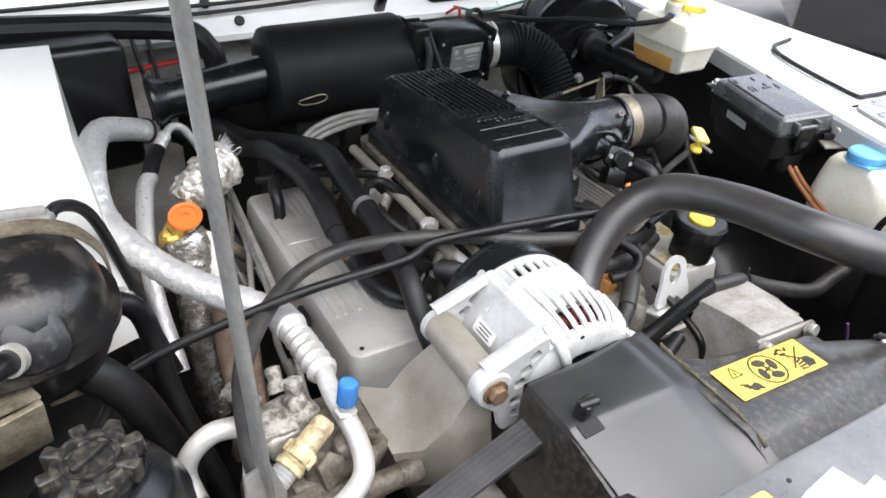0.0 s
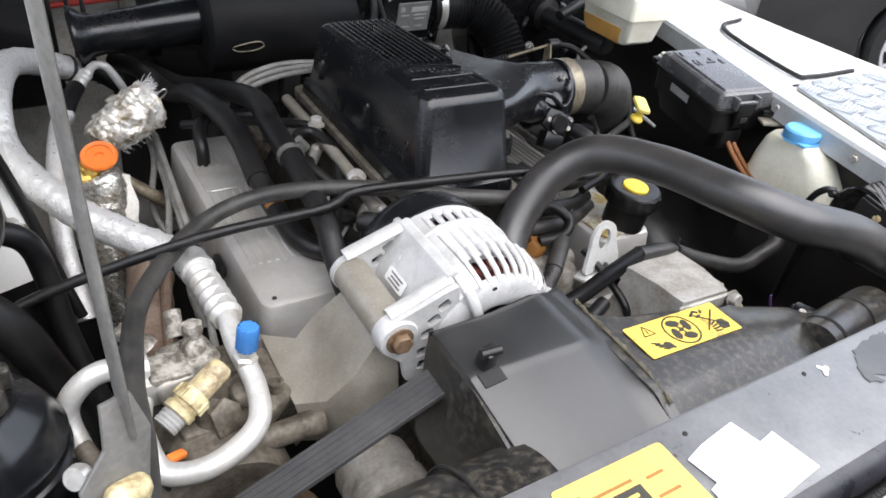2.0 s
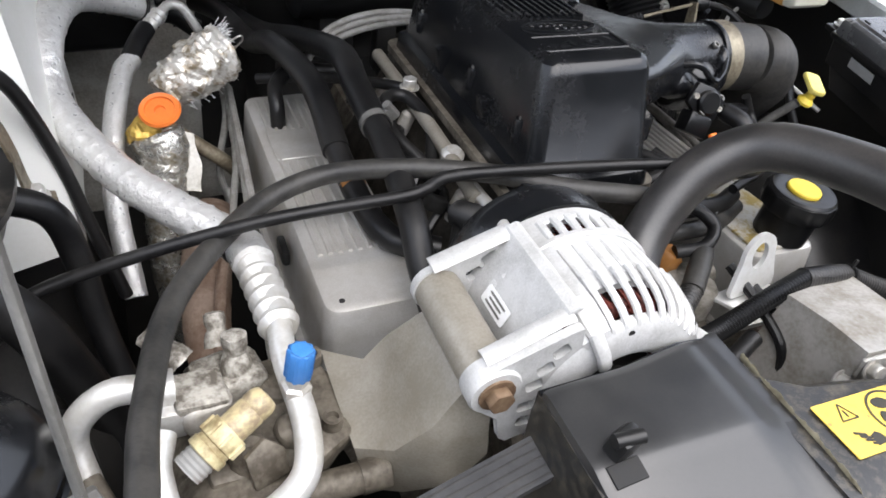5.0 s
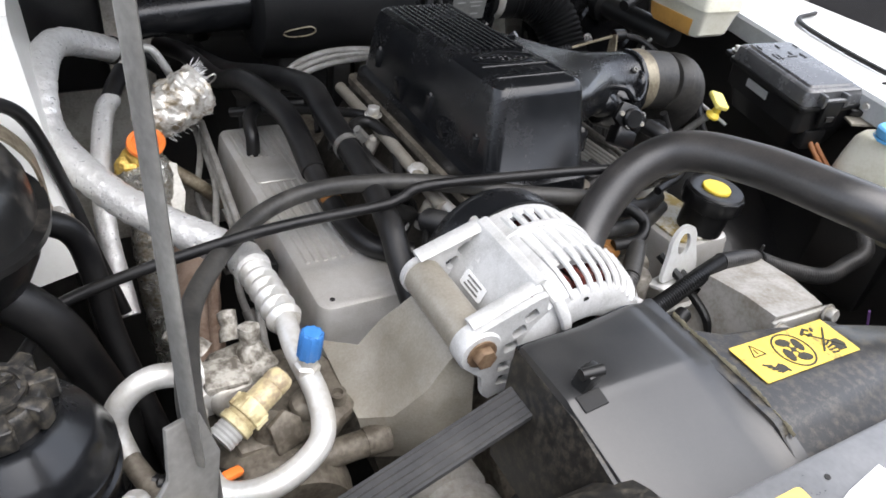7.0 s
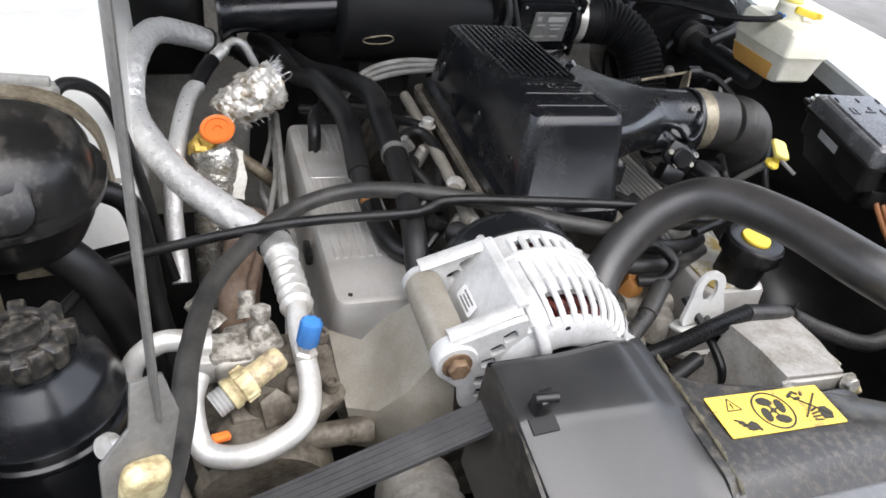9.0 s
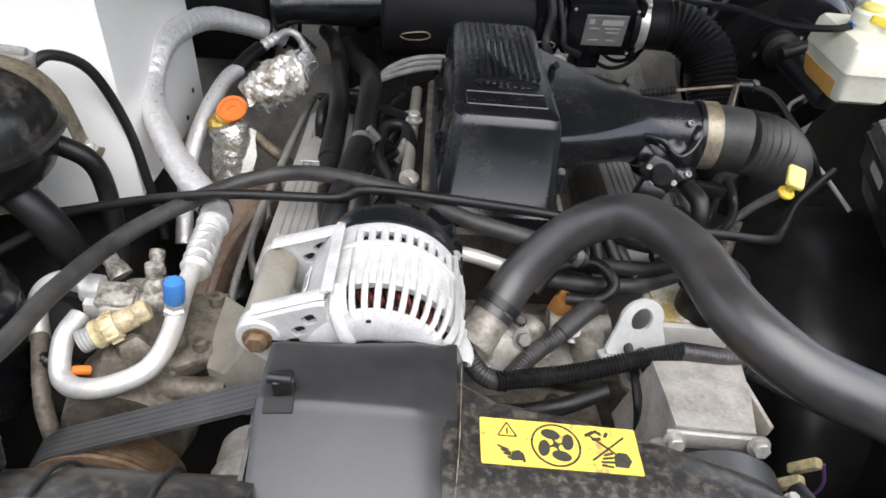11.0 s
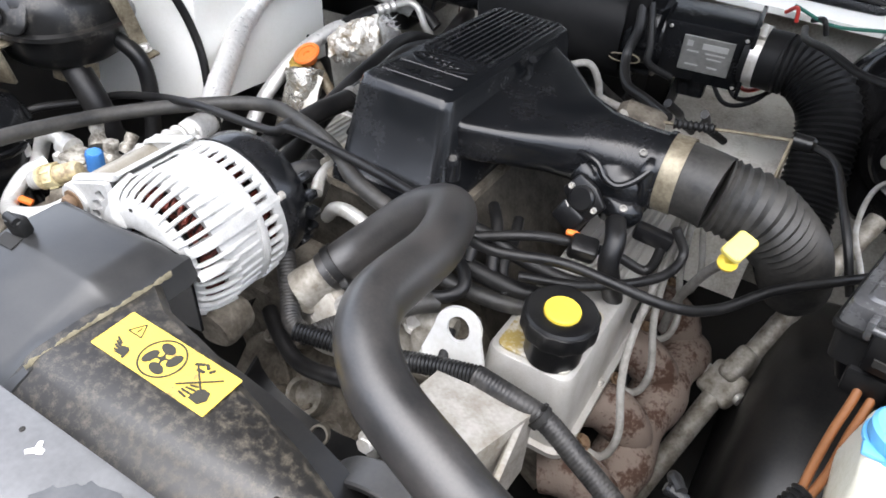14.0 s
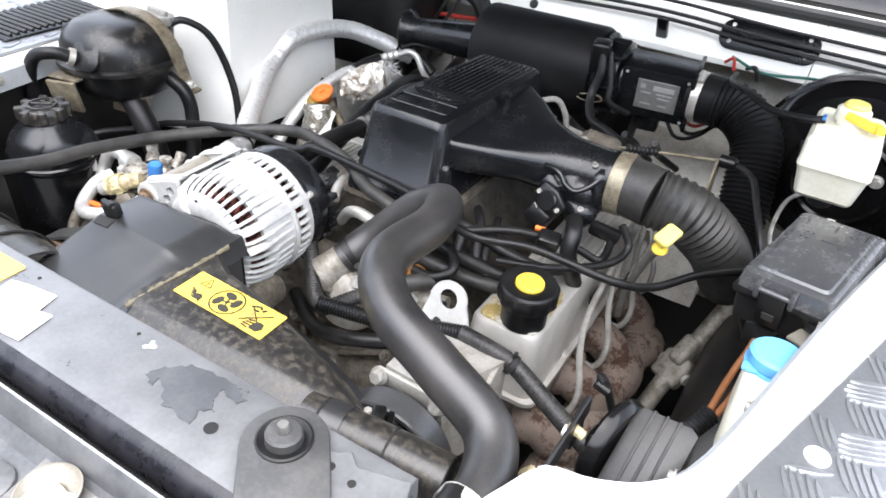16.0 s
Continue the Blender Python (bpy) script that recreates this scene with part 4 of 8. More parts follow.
    for y in (0.56, 0.67):
        part("side_clip", block((0.01, 0.016, 0.03), pose(-0.068, y, 0.957, 0, -9, 0), 0.003), SATIN, ob)
    part("nipple", tube([(0.06, 0.64, 1.0), (0.058, 0.64, 1.022), (0.062, 0.636, 1.03)], 0.0045, 10, 4), SATIN, ob)
    part("base_gasket", loft([ring(-0.085, 0.07, 0.45, 0.8, 0.916, 0, 0.014), ring(-0.085, 0.07, 0.45, 0.8, 0.925, 0, 0.014)]), GRIME, ob, "aluminium base flange")
    # throttle body parts on the trumpet's end
    for k, (x, y, z, sx, sy, sz) in enumerate(((0.196, 0.582, 0.95, 0.04, 0.03, 0.034), (0.209, 0.565, 0.936, 0.024, 0.02, 0.022), (0.17, 0.574, 0.96, 0.026, 0.02, 0.022), (0.224, 0.588, 0.962, 0.013, 0.028, 0.034))):
        lump = bmesh.new()
        bmesh.ops.create_icosphere(lump, subdivisions=4, radius=1.0, matrix=Matrix.Translation((x, y, z)) @ Matrix.Diagonal((sx, sy, sz, 1)))
        part("throttle_casting", crumple(lump, 42, 0.0035, k), SATIN, ob, "pocketed black throttle casting", 60)
    # raised web round the pocket, ending at the hose
    part("casting_web", tube([(0.148, 0.562, 0.985), (0.165, 0.556, 0.988), (0.18, 0.552, 0.985), (0.19, 0.549, 0.975), (0.203, 0.551, 0.969), (0.216, 0.558, 0.975), (0.226, 0.57, 0.985)], 0.0036, 10, 6), SATIN, ob)
    part("end_flange", turned([(0.03, -0.003), (0.041, -0.003), (0.0415, 0.0), (0.041, 0.003), (0.03, 0.003)], axis((0.2315, 0.608, 0.968), (1, 0, 0)), 40), SATIN, ob)
    for p in ((0.214, 0.58, 0.9955), (0.216, 0.548, 0.948)):
        part("linkage_screw", turned([(0, 0.001), (0.002, 0.001), (0.0024, 0.003), (0.0038, 0.003), (0.0042, 0), (0, 0)], axis(p, (0.1, -0.6, 0.8)), 14), PROP, ob, "recessed screw")
    sm = axis((0.18, 0.537, 0.954), (-0.1, -0.93, 0.35)) @ pose(0, 0, 0, 0, 0, -33)
    sensor = part("position_sensor", slab([(-0.021, -0.012), (0.0, -0.018), (0.021, -0.012), (0.021, 0.012), (0.0, 0.017), (-0.021, 0.012)], sm, 0.008, 0.0025), PLASTIC, ob, "black throttle position sensor")
    part("sensor_hub", turned([(0, 0.008), (0.013, 0.008), (0.013, 0.013), (0.011, 0.015), (0, 0.015)], sm, 24), PLASTIC, sensor)
    for x in (-0.0165, 0.0165):
        part("sensor_screw", turned([(0, 0.0095), (0.0014, 0.0095), (0.0017, 0.0108), (0.003, 0.0108), (0.0033, 0.008), (0, 0.008)], sm @ Matrix.Translation((x, 0.002 * (1 if x > 0 else -1), 0)), 14), STEEL, sensor, "small bright screw")
    part("sensor_tab", block((0.008, 0.0022, 0.002), sm @ pose(-0.004, -0.014, 0.0155, 0, 0, -10), 0.0008, 1), PROP, sensor, "bright metal tab")
    part("sensor_socket", block((0.03, 0.024, 0.022), sm @ pose(0.006, -0.024, 0.0, 0, 0, 10), 0.004), PLASTIC, sensor)
    part("clip_band", turned([(0.0385, -0.0095), (0.0402, -0.0095), (0.0402, 0.0095), (0.0385, 0.0095), (0.0385, -0.0095)], axis((0.244, 0.608, 0.968), (1, 0.0, 0)), 36), TARNISH, ob, "brassy hose band")
    return ob


plenum()


def intake_hose():
    ob = thing("intake_hose", "black convoluted rubber intake hose from meter to throttle", "hose", (0.37, 0.75, 0.78))
    part("cuff", tube([(0.23, 0.608, 0.968), (0.262, 0.606, 0.968), (0.29, 0.603, 0.966)], 0.038, 26, 4), OLD_RUBBER, ob)
    part("elbow", corrugated([(0.287, 0.603, 0.966), (0.3275, 0.61, 0.9562), (0.361, 0.628, 0.925), (0.379, 0.657, 0.888), (0.394, 0.707, 0.825), (0.385, 0.771, 0.793)], 0.0385, 0.0085, 0.0032, 28), OLD_RUBBER, ob, "convoluted elbow")
    part("upright", corrugated([(0.385, 0.771, 0.793), (0.377, 0.84, 0.81), (0.372, 0.89, 0.87), (0.357, 0.935, 0.935), (0.315, 0.965, 0.965), (0.275, 0.972, 0.968)], 0.04, 0.008, 0.0035, 26), MATT, ob, "convoluted duct behind the throttle")
    part("cuff", tube([(0.285, 0.972, 0.968), (0.26, 0.975, 0.967), (0.235, 0.978, 0.966)], 0.04, 26, 4), MATT, ob)
    clamp((0.247, 0.977, 0.967), (-1, 0.04, 0), 0.0402, 0.013, ob, STEEL, 60)
    return ob


intake_hose()


def air_meter():
    ob = thing("air_flow_meter", "black air flow meter with a silver data plate", "air meter", (0.17, 0.98, 0.92))
    m = pose(0.178, 0.982, 0.965, 8, 0, 6)
    part("housing", block((0.118, 0.075, 0.088), m, 0.006), SATIN, ob)
    part("flange", block((0.006, 0.088, 0.1), m @ Matrix.Translation((0.058, 0, 0)), 0.002), SATIN, ob)
    plate = part("data_plate", block((0.068, 0.002, 0.052), m @ Matrix.Translation((0.004, -0.0385, 0.002)), 0.0008, 1), PLATE, ob, "silver data plate")
    face = m @ Matrix.Translation((0.004, -0.04, 0.002))
    for x, z, w, h in ((0.01, 0.014, 0.034, 0.0085), (-0.024, 0.015, 0.008, 0.008), (-0.018, 0.004, 0.016, 0.0022), (0.012, 0.004, 0.026, 0.0022), (0.012, -0.003, 0.02, 0.0022), (-0.016, -0.016, 0.018, 0.0022), (0.012, -0.016, 0.014, 0.0022)):
        part("print_bar", block((w, 0.0006, h), face @ Matrix.Translation((x, 0, z)), 0), PRINT, plate)
    for x, z in ((-0.05, 0.036), (0.05, 0.036), (-0.05, -0.036), (0.05, -0.036)):
        part("screw", bolt(m @ Vector((x, -0.0375, z)), m.to_3x3() @ Vector((0, -1, 0)), 0.003, 0.002, False), STEEL, ob)
    part("connector", block((0.04, 0.03, 0.035), m @ Matrix.Translation((-0.005, -0.01, -0.058)), 0.005), SATIN, ob)
    part("bracket", block((0.012, 0.02, 0.1), pose(0.15, 0.985, 0.88, 0, 8, 0), 0.002), BAY, ob)
    return ob


air_meter()


def air_cleaner():
    ob = thing("air_cleaner", "matt black cylindrical air cleaner canister with snorkel", "air cleaner", (-0.05, 1.0, 0.87))
    m = axis((-0.165, 0.992, 0.958), (1, -0.01, 0.01))
    part("canister", turned([(0, 0.0), (0.05, 0.0), (0.068, 0.003), (0.076, 0.008), (0.078, 0.016), (0.078, 0.232), (0.075, 0.238), (0, 0.238)], m, 48), MATT, ob)
    part("end_cap", turned([(0, 0.24), (0.07, 0.24), (0.072, 0.248), (0.064, 0.252), (0.062, 0.28), (0.05, 0.285), (0.045, 0.31), (0, 0.31)], m, 40), SATIN, ob, "ribbed black end cap")
    for k in range(8):
        a = 2 * math.pi * k / 8
        part("cap_rib", block((0.006, 0.006, 0.034), m @ Matrix.Translation((0.064 * math.cos(a), 0.064 * math.sin(a), 0.264)), 0.002), SATIN, ob)
    horn = turned([(0.0, 0.0), (0.043, 0.0), (0.043, 0.004), (0.037, 0.012), (0.031, 0.02), (0.029, 0.035), (0.03, 0.05), (0.036, 0.175), (0.0, 0.18)], axis((-0.337, 0.992, 0.944), (1, 0.0, 0.085)), 36)
    part("snorkel", horn, SATIN, ob, "tapered snorkel with flared mouth")
    part("mouth", turned([(0, 0.0), (0.034, 0.0), (0.034, 0.001), (0, 0.001)], axis((-0.3375, 0.992, 0.944), (-1, 0.0, -0.085)), 28), DARK, ob, "dark opening")
    for x in (-0.115, 0.078):
        loop = [(x - 0.02, 0.918, 0.94), (x - 0.005, 0.911, 0.947), (x + 0.02, 0.911, 0.95), (x + 0.028, 0.912, 0.943), (x + 0.015, 0.912, 0.937), (x - 0.01, 0.913, 0.936), (x - 0.02, 0.918, 0.94)]
        part("wire_clip", tube(loop, 0.0011, 8, 6), TARNISH, ob, "brassy wire spring clip")
    part("cradle", block((0.05, 0.1, 0.06), pose(-0.1, 1.01, 0.865), 0.004), BAY, ob)
    part("cradle", block((0.03, 0.03, 0.09), pose(-0.03, 0.96, 0.85), 0.004), BAY, ob)
    return ob


air_cleaner()


def pierced(outline, holes, m, depth):
    """A plate with real holes: the outline and the holes lie in the local x-y plane of m."""
    bm = bmesh.new()
    edges = []
    for ring in (outline, *holes):
        vs = [bm.verts.new((x, y, 0)) for x, y in ring]
        edges += [bm.edges.new((vs[k], vs[(k + 1) % len(vs)])) for k in range(len(vs))]
    made = bmesh.ops.triangle_fill(bm, use_beauty=True, use_dissolve=False, edges=edges)
    faces = [f for f in made["geom"] if isinstance(f, bmesh.types.BMFace)]
    up = bmesh.ops.extrude_face_region(bm, geom=faces)
    bmesh.ops.translate(bm, vec=(0, 0, depth), verts=[v for v in up["geom"] if isinstance(v, bmesh.types.BMVert)])
    bmesh.ops.transform(bm, matrix=m, verts=bm.verts[:])
    return bm


# ---- alternator and its bracket ----
def alternator():
    cx, cz, R = -0.1125, 0.9285, 0.0705
    px, pz = -0.2035, 0.9555          # the pivot's axis
    ob = thing("alternator", "bright cast aluminium alternator with vent slots and black rear cap", "alternator", (cx, 0.31, cz - 0.07))
    m = Matrix(((1, 0, 0, cx), (0, 0, -1, 0.385), (0, 1, 0, cz), (0, 0, 0, 1)))   # local z runs to the front, angle 90 is up
    polar = lambda r, a, h: m @ Vector((r * math.cos(radians(a)), r * math.sin(radians(a)), h))
    coil = bmesh.new()
    for k in range(44):
        t = m @ pose(0, 0, 0, 0, 0, 360 * k / 44)
        wob = 0.0022 * math.sin(k * 2.4)
        sweep(coil, spline([t @ Vector((0.046, 0.004, 0.116 + wob)), t @ Vector((0.052 + wob, -0.003, 0.117)), t @ Vector((0.0575, 0.003, 0.102 + wob)), t @ Vector((0.0565 + wob * 0.4, -0.002, 0.07)), t @ Vector((0.055, 0.002, 0.035))], 4), 0.0024, 7)
    tagged(part("winding", coil, COPPER, ob, "red copper winding"), kind="stuff")
    part("stator", turned([(0.03, 0.03), (0.05, 0.03), (0.0515, 0.06), (0.0515, 0.1), (0.042, 0.112), (0.03, 0.112)], m, 40), DARK, ob, "dark stator core")
    part("rotor", turned([(0, 0.03), (0.03, 0.03), (0.03, 0.13), (0.012, 0.13), (0.012, 0.15), (0, 0.15)], m, 28), DARK, ob, "dark rotor hub")
    part("rear_ring", turned([(0.045, 0.034), (R - 0.002, 0.034), (R, 0.036), (R, 0.044), (R - 0.0015, 0.0455), (R - 0.006, 0.0455), (R - 0.006, 0.036), (0.045, 0.036)], m, 72), ALLOY, ob)
    part("middle_band", turned([(R - 0.006, 0.0585), (R - 0.001, 0.0585), (R + 0.0006, 0.06), (R + 0.0006, 0.066), (R - 0.0008, 0.069), (R - 0.0008, 0.103), (R - 0.0016, 0.1075), (R - 0.003, 0.1105), (R - 0.008, 0.1105), (R - 0.006, 0.0585)], m, 72), ALLOY, ob)
    part("front_ring", turned([(0.033, 0.132), (0.034, 0.1395), (0.038, 0.141), (0.052, 0.1395), (0.058, 0.1375), (0.0606, 0.1355), (0.0612, 0.132), (0.059, 0.13), (0.033, 0.13)], m, 72), ALLOY, ob)
    step = 8.6
    rib = [(0.057, 0.1362), (0.061, 0.135), (0.0655, 0.129), (0.069, 0.119), (R + 0.0008, 0.106), (R + 0.0014, 0.1)]
    for a in [107.3 - step * k for k in range(9)] + [18 - step * k for k in range(9)]:
        t = m @ pose(0, 0, 0, 0, 0, a)
        part("vent_bar", sweep(bmesh.new(), [t @ Vector((r, 0, h)) for r, h in rib], 0.0027, 8, 0.8), ALLOY, ob)
        part("rear_bar", sweep(bmesh.new(), [t @ Vector((R - 0.001, 0, 0.043)), t @ Vector((R - 0.0004, 0, 0.052)), t @ Vector((R - 0.001, 0, 0.061))], 0.0033, 8, 0.75), ALLOY, ob)
        part("cooling_rib", sweep(bmesh.new(), [t @ Vector((R - 0.0022, 0, 0.071)), t @ Vector((R - 0.0014, 0, 0.104))], 0.0028, 8, 0.8), ALLOY, ob)
    # blind parts of the casting between the slot groups
    for a0, a1, lift in ((110, 127, 0.0018), (26, 34, 0.003), (215, 300, 0.001)):
        part("blind_sector", lathe(bmesh.new(), [(0.057, 0.138), (0.0625, 0.1368), (0.0675, 0.131), (0.071 + lift * 0.6, 0.119), (R + lift, 0.1), (R + lift, 0.07), (R + lift - 0.001, 0.06), (R + lift - 0.0012, 0.036), (0.058, 0.04), (0.057, 0.138)], m, 10, radians(a1 - a0), radians(a0)), ALLOY, ob)
    # the strut that runs down the front face, with a small hole beside it
    part("face_strut", sweep(bmesh.new(), [polar(0.0715, 118, 0.112), polar(0.0645, 118.5, 0.136), polar(0.05, 120, 0.1425), polar(0.036, 122, 0.141)], 0.0052, 10, 0.7), ALLOY, ob)
    part("face_hole", turned([(0, 0), (0.0022, 0), (0.0022, 0.0006), (0, 0.0006)], m @ pose(0.0535 * math.cos(radians(96)), 0.0535 * math.sin(radians(96)), 0.1388), 12), DARK, ob, "small hole")
    # proud seam where the two castings meet, and the lugs of the long screws
    part("casting_seam", lathe(bmesh.new(), [(R - 0.002, 0.0615), (R + 0.0022, 0.062), (R + 0.0026, 0.0655), (R + 0.0012, 0.0675), (R - 0.002, 0.068)], m, 40, radians(150), radians(-10)), ALLOY, ob)
    for a in (124, 30):
        part("screw_lug", sweep(bmesh.new(), [polar(R - 0.003, a, 0.034), polar(R - 0.0025, a, 0.06), polar(R - 0.003, a, 0.1), polar(R - 0.007, a, 0.12)], 0.0055, 12, 0.8), ALLOY, ob)
        part("long_screw", turned([(0, 0.0), (0.0042, 0.0), (0.0042, 0.005), (0.003, 0.006), (0, 0.006)], axis(polar(R + 0.001, a, 0.034), (0, 1, 0)), 12), STEEL, ob)
    # tab at the right foot of the front casting
    tab = [polar(0.068, 10, 0.11), polar(0.072, 12, 0.124), polar(0.073, 14, 0.136), polar(0.071, 14, 0.142)]
    part("foot_tab", sweep(bmesh.new(), tab, 0.007, 10, 0.5), ALLOY, ob)
    part("foot_hole", turned([(0, 0), (0.0024, 0), (0.0024, 0.0008), (0, 0.0008)], axis(polar(0.0725, 14, 0.143), (0.2, -0.9, 0.3)), 12), DARK, ob, "small hole")
    cap = lathe(bmesh.new(), [(0, -0.008), (0.05, -0.008), (0.063, -0.004), (0.0675, 0.004), (0.0695, 0.012), (0.0695, 0.031), (0.0675, 0.034), (0, 0.034)], m, 48)
    back = part("rear_cap", cap, SATIN, ob, "black plastic rear cap")
    for k in range(7):
        a = radians(-70 + 17 * k)
        part("cap_tooth", block((0.012, 0.008, 0.014), m @ pose(0.066 * math.cos(a), 0.066 * math.sin(a), -0.004, 0, 0, math.degrees(a)), 0.0015), SATIN, back)
    part("cap_lip", lathe(bmesh.new(), [(0.064, 0.031), (0.072, 0.0315), (0.072, 0.0345), (0.064, 0.0345)], m, 30, radians(130), radians(5)), SATIN, back)
    # flat side wall towards the pivot, with the sticker
    section = [(-0.15, 0.998), (-0.156, 0.9955), (-0.1685, 0.9735), (-0.178, 0.955), (-0.1835, 0.93), (-0.179, 0.9)]
    part("side_wall", loft([[(x, y, z) for x, z in section] + [(x + 0.003, y, z - 0.001) for x, z in section[::-1]] for y in (0.345, 0.26)]), ALLOY, ob, "", 25)
    face = Matrix.Translation((-0.1752, 0.308, 0.9615)) @ Matrix(((-0.454, 0.0, -0.891, 0), (0.0, -1, 0.0, 0), (-0.891, 0.0, 0.454, 0), (0, 0, 0, 1)))
    paper = part("side_sticker", slab(rounded(0.013, 0.03, 0.002), face @ Matrix.Translation((0, 0, 0.0008)), 0.0005), PAPER, ob, "small white sticker with bars")
    for x, w in ((-0.0035, 0.02), (0.0, 0.016), (0.0035, 0.02)):
        part("print_bar", slab(rounded(0.0016, w, 0.0004), face @ Matrix.Translation((x, 0, 0.0014)), 0.0002), PROP, paper)
    # the two mounting ears with their windows, and the pivot tube between them
    mm = lambda y: Matrix(((1, 0, 0, 0), (0, 0, 1, y), (0, 1, 0, 0), (0, 0, 0, 1)))
    eye = lambda a0, a1: [(px + 0.0175 * math.cos(radians(a)), pz + 0.0175 * math.sin(radians(a))) for a in range(a0, a1, 12)]
    out = [(-0.152, 0.992), (-0.16, 0.9905)] + eye(118, 232) + [(-0.197, 0.926), (-0.1925, 0.905), (-0.187, 0.9), (-0.168, 0.9045), (-0.153, 0.93), (-0.147, 0.96)]

    def window(x, z, turn):
        m2 = pose(x, z, 0, 0, 0, turn)
        return [tuple((m2 @ Vector((u, v, 0)))[:2]) for u, v in rounded(0.0118, 0.0092, 0.0022, 2)]
    gaps = [window(-0.1635, 0.9765, 35), window(-0.1715, 0.964, 28), window(-0.1765, 0.951, 18), window(-0.1785, 0.932, 4), window(-0.1765, 0.917, -8)]
    part("front_ear", pierced(out, gaps, mm(0.249), 0.006), ALLOY, ob, "cast front ear with five windows")
    part("ear_flange", sweep(bmesh.new(), [(-0.153, 0.262, 0.9925), (-0.16, 0.262, 0.991), (-0.209, 0.26, 0.9735)], 0.0065, 8, 0.35, True, (0, 0, 1)), ALLOY, ob)
    out = [(-0.15, 0.991), (-0.158, 0.99)] + eye(118, 232) + [(-0.195, 0.93), (-0.188, 0.91), (-0.165, 0.91), (-0.15, 0.95)]
    part("rear_ear", pierced(out, [window(-0.168, 0.975, 35), window(-0.1775, 0.963, 28)], mm(0.339), 0.006), ALLOY, ob, "cast rear ear with two windows")
    part("rear_flange", sweep(bmesh.new(), [(-0.153, 0.343, 0.9925), (-0.16, 0.343, 0.991), (-0.209, 0.343, 0.9735)], 0.008, 8, 0.3, True, (0, 0, 1)), ALLOY, ob)
    # dark plates paint the shade seen through the ear windows
    part("ear_shade_plate", slab([(-0.187, 0.93), (-0.183, 0.908), (-0.17, 0.91), (-0.16, 0.94), (-0.156, 0.985), (-0.17, 0.98), (-0.185, 0.953)], mm(0.2562), 0.003), DARK, ob, "dark plate painting the shade behind the front ear")
    part("ear_shade_plate", slab([(-0.176, 0.95), (-0.16, 0.965), (-0.157, 0.984), (-0.168, 0.982), (-0.187, 0.958)], mm(0.3455), 0.003), DARK, ob, "dark plate painting the shade behind the rear ear")
    part("pivot_tube", turned([(0, 0), (0.0158, 0), (0.0162, 0.004), (0.0162, 0.074), (0.0158, 0.078), (0, 0.078)], axis((px, 0.3395, pz), (0, -1, 0)), 32), BRACKET, ob, "dull mounting tube")
    part("ear_eye", turned([(0, 0), (0.0172, 0), (0.0175, 0.002), (0.0175, 0.013), (0.0162, 0.0155), (0, 0.0155)], axis((px, 0.262, pz), (0, -1, 0)), 32), ALLOY, ob)
    part("pivot_bolt", bolt((px, 0.2465, pz), (0, -1, 0), 0.0088, 0.007), RUSTY_BOLT, ob, "rusty pivot bolt")
    part("lower_lug", crumple(turned([(0, 0), (0.02, 0), (0.022, 0.006), (0.022, 0.03), (0.017, 0.036), (0, 0.036)], axis((-0.06, 0.29, 0.866), (0.1, -1, 0)), 22), 60, 0.003), GRIME, ob, "dirty lower mounting lug")
    part("pulley", turned([(0, 0.15), (0.03, 0.15), (0.032, 0.155), (0.032, 0.175), (0.03, 0.18), (0, 0.18)], m, 32), PROP, ob, "grey drive pulley")
    return ob


alternator()


def alternator_bracket():
    ob = thing("alternator_bracket", "dull grey cast bracket under the alternator", "bracket", (-0.22, 0.32, 0.8))
    top = sheet([[(-0.187, 0.334, 0.938), (-0.205, 0.338, 0.93), (-0.225, 0.35, 0.9), (-0.238, 0.36, 0.868), (-0.264, 0.383, 0.862)],
                 [(-0.187, 0.31, 0.937), (-0.206, 0.31, 0.927), (-0.225, 0.316, 0.898), (-0.24, 0.322, 0.866), (-0.264, 0.34, 0.858)],
                 [(-0.187, 0.268, 0.936), (-0.206, 0.268, 0.925), (-0.222, 0.268, 0.898), (-0.24, 0.282, 0.862), (-0.262, 0.3, 0.85)]], 0.006)
    part("top_plate", top, BRACKET, ob, "", 70)
    face = sheet([[(-0.187, 0.268, 0.936), (-0.206, 0.268, 0.925), (-0.222, 0.268, 0.898), (-0.24, 0.282, 0.862), (-0.262, 0.3, 0.85)],
                 [(-0.187, 0.263, 0.925), (-0.2, 0.262, 0.912), (-0.216, 0.262, 0.885), (-0.236, 0.277, 0.85), (-0.26, 0.297, 0.84)],
                 [(-0.18, 0.262, 0.86), (-0.19, 0.261, 0.85), (-0.205, 0.264, 0.83), (-0.23, 0.28, 0.81), (-0.255, 0.298, 0.8)]], 0.006)
    part("front_flange", face, BRACKET, ob, "", 70)
    return ob


shift(alternator_bracket(), -0.008, 0.0, 0.008)


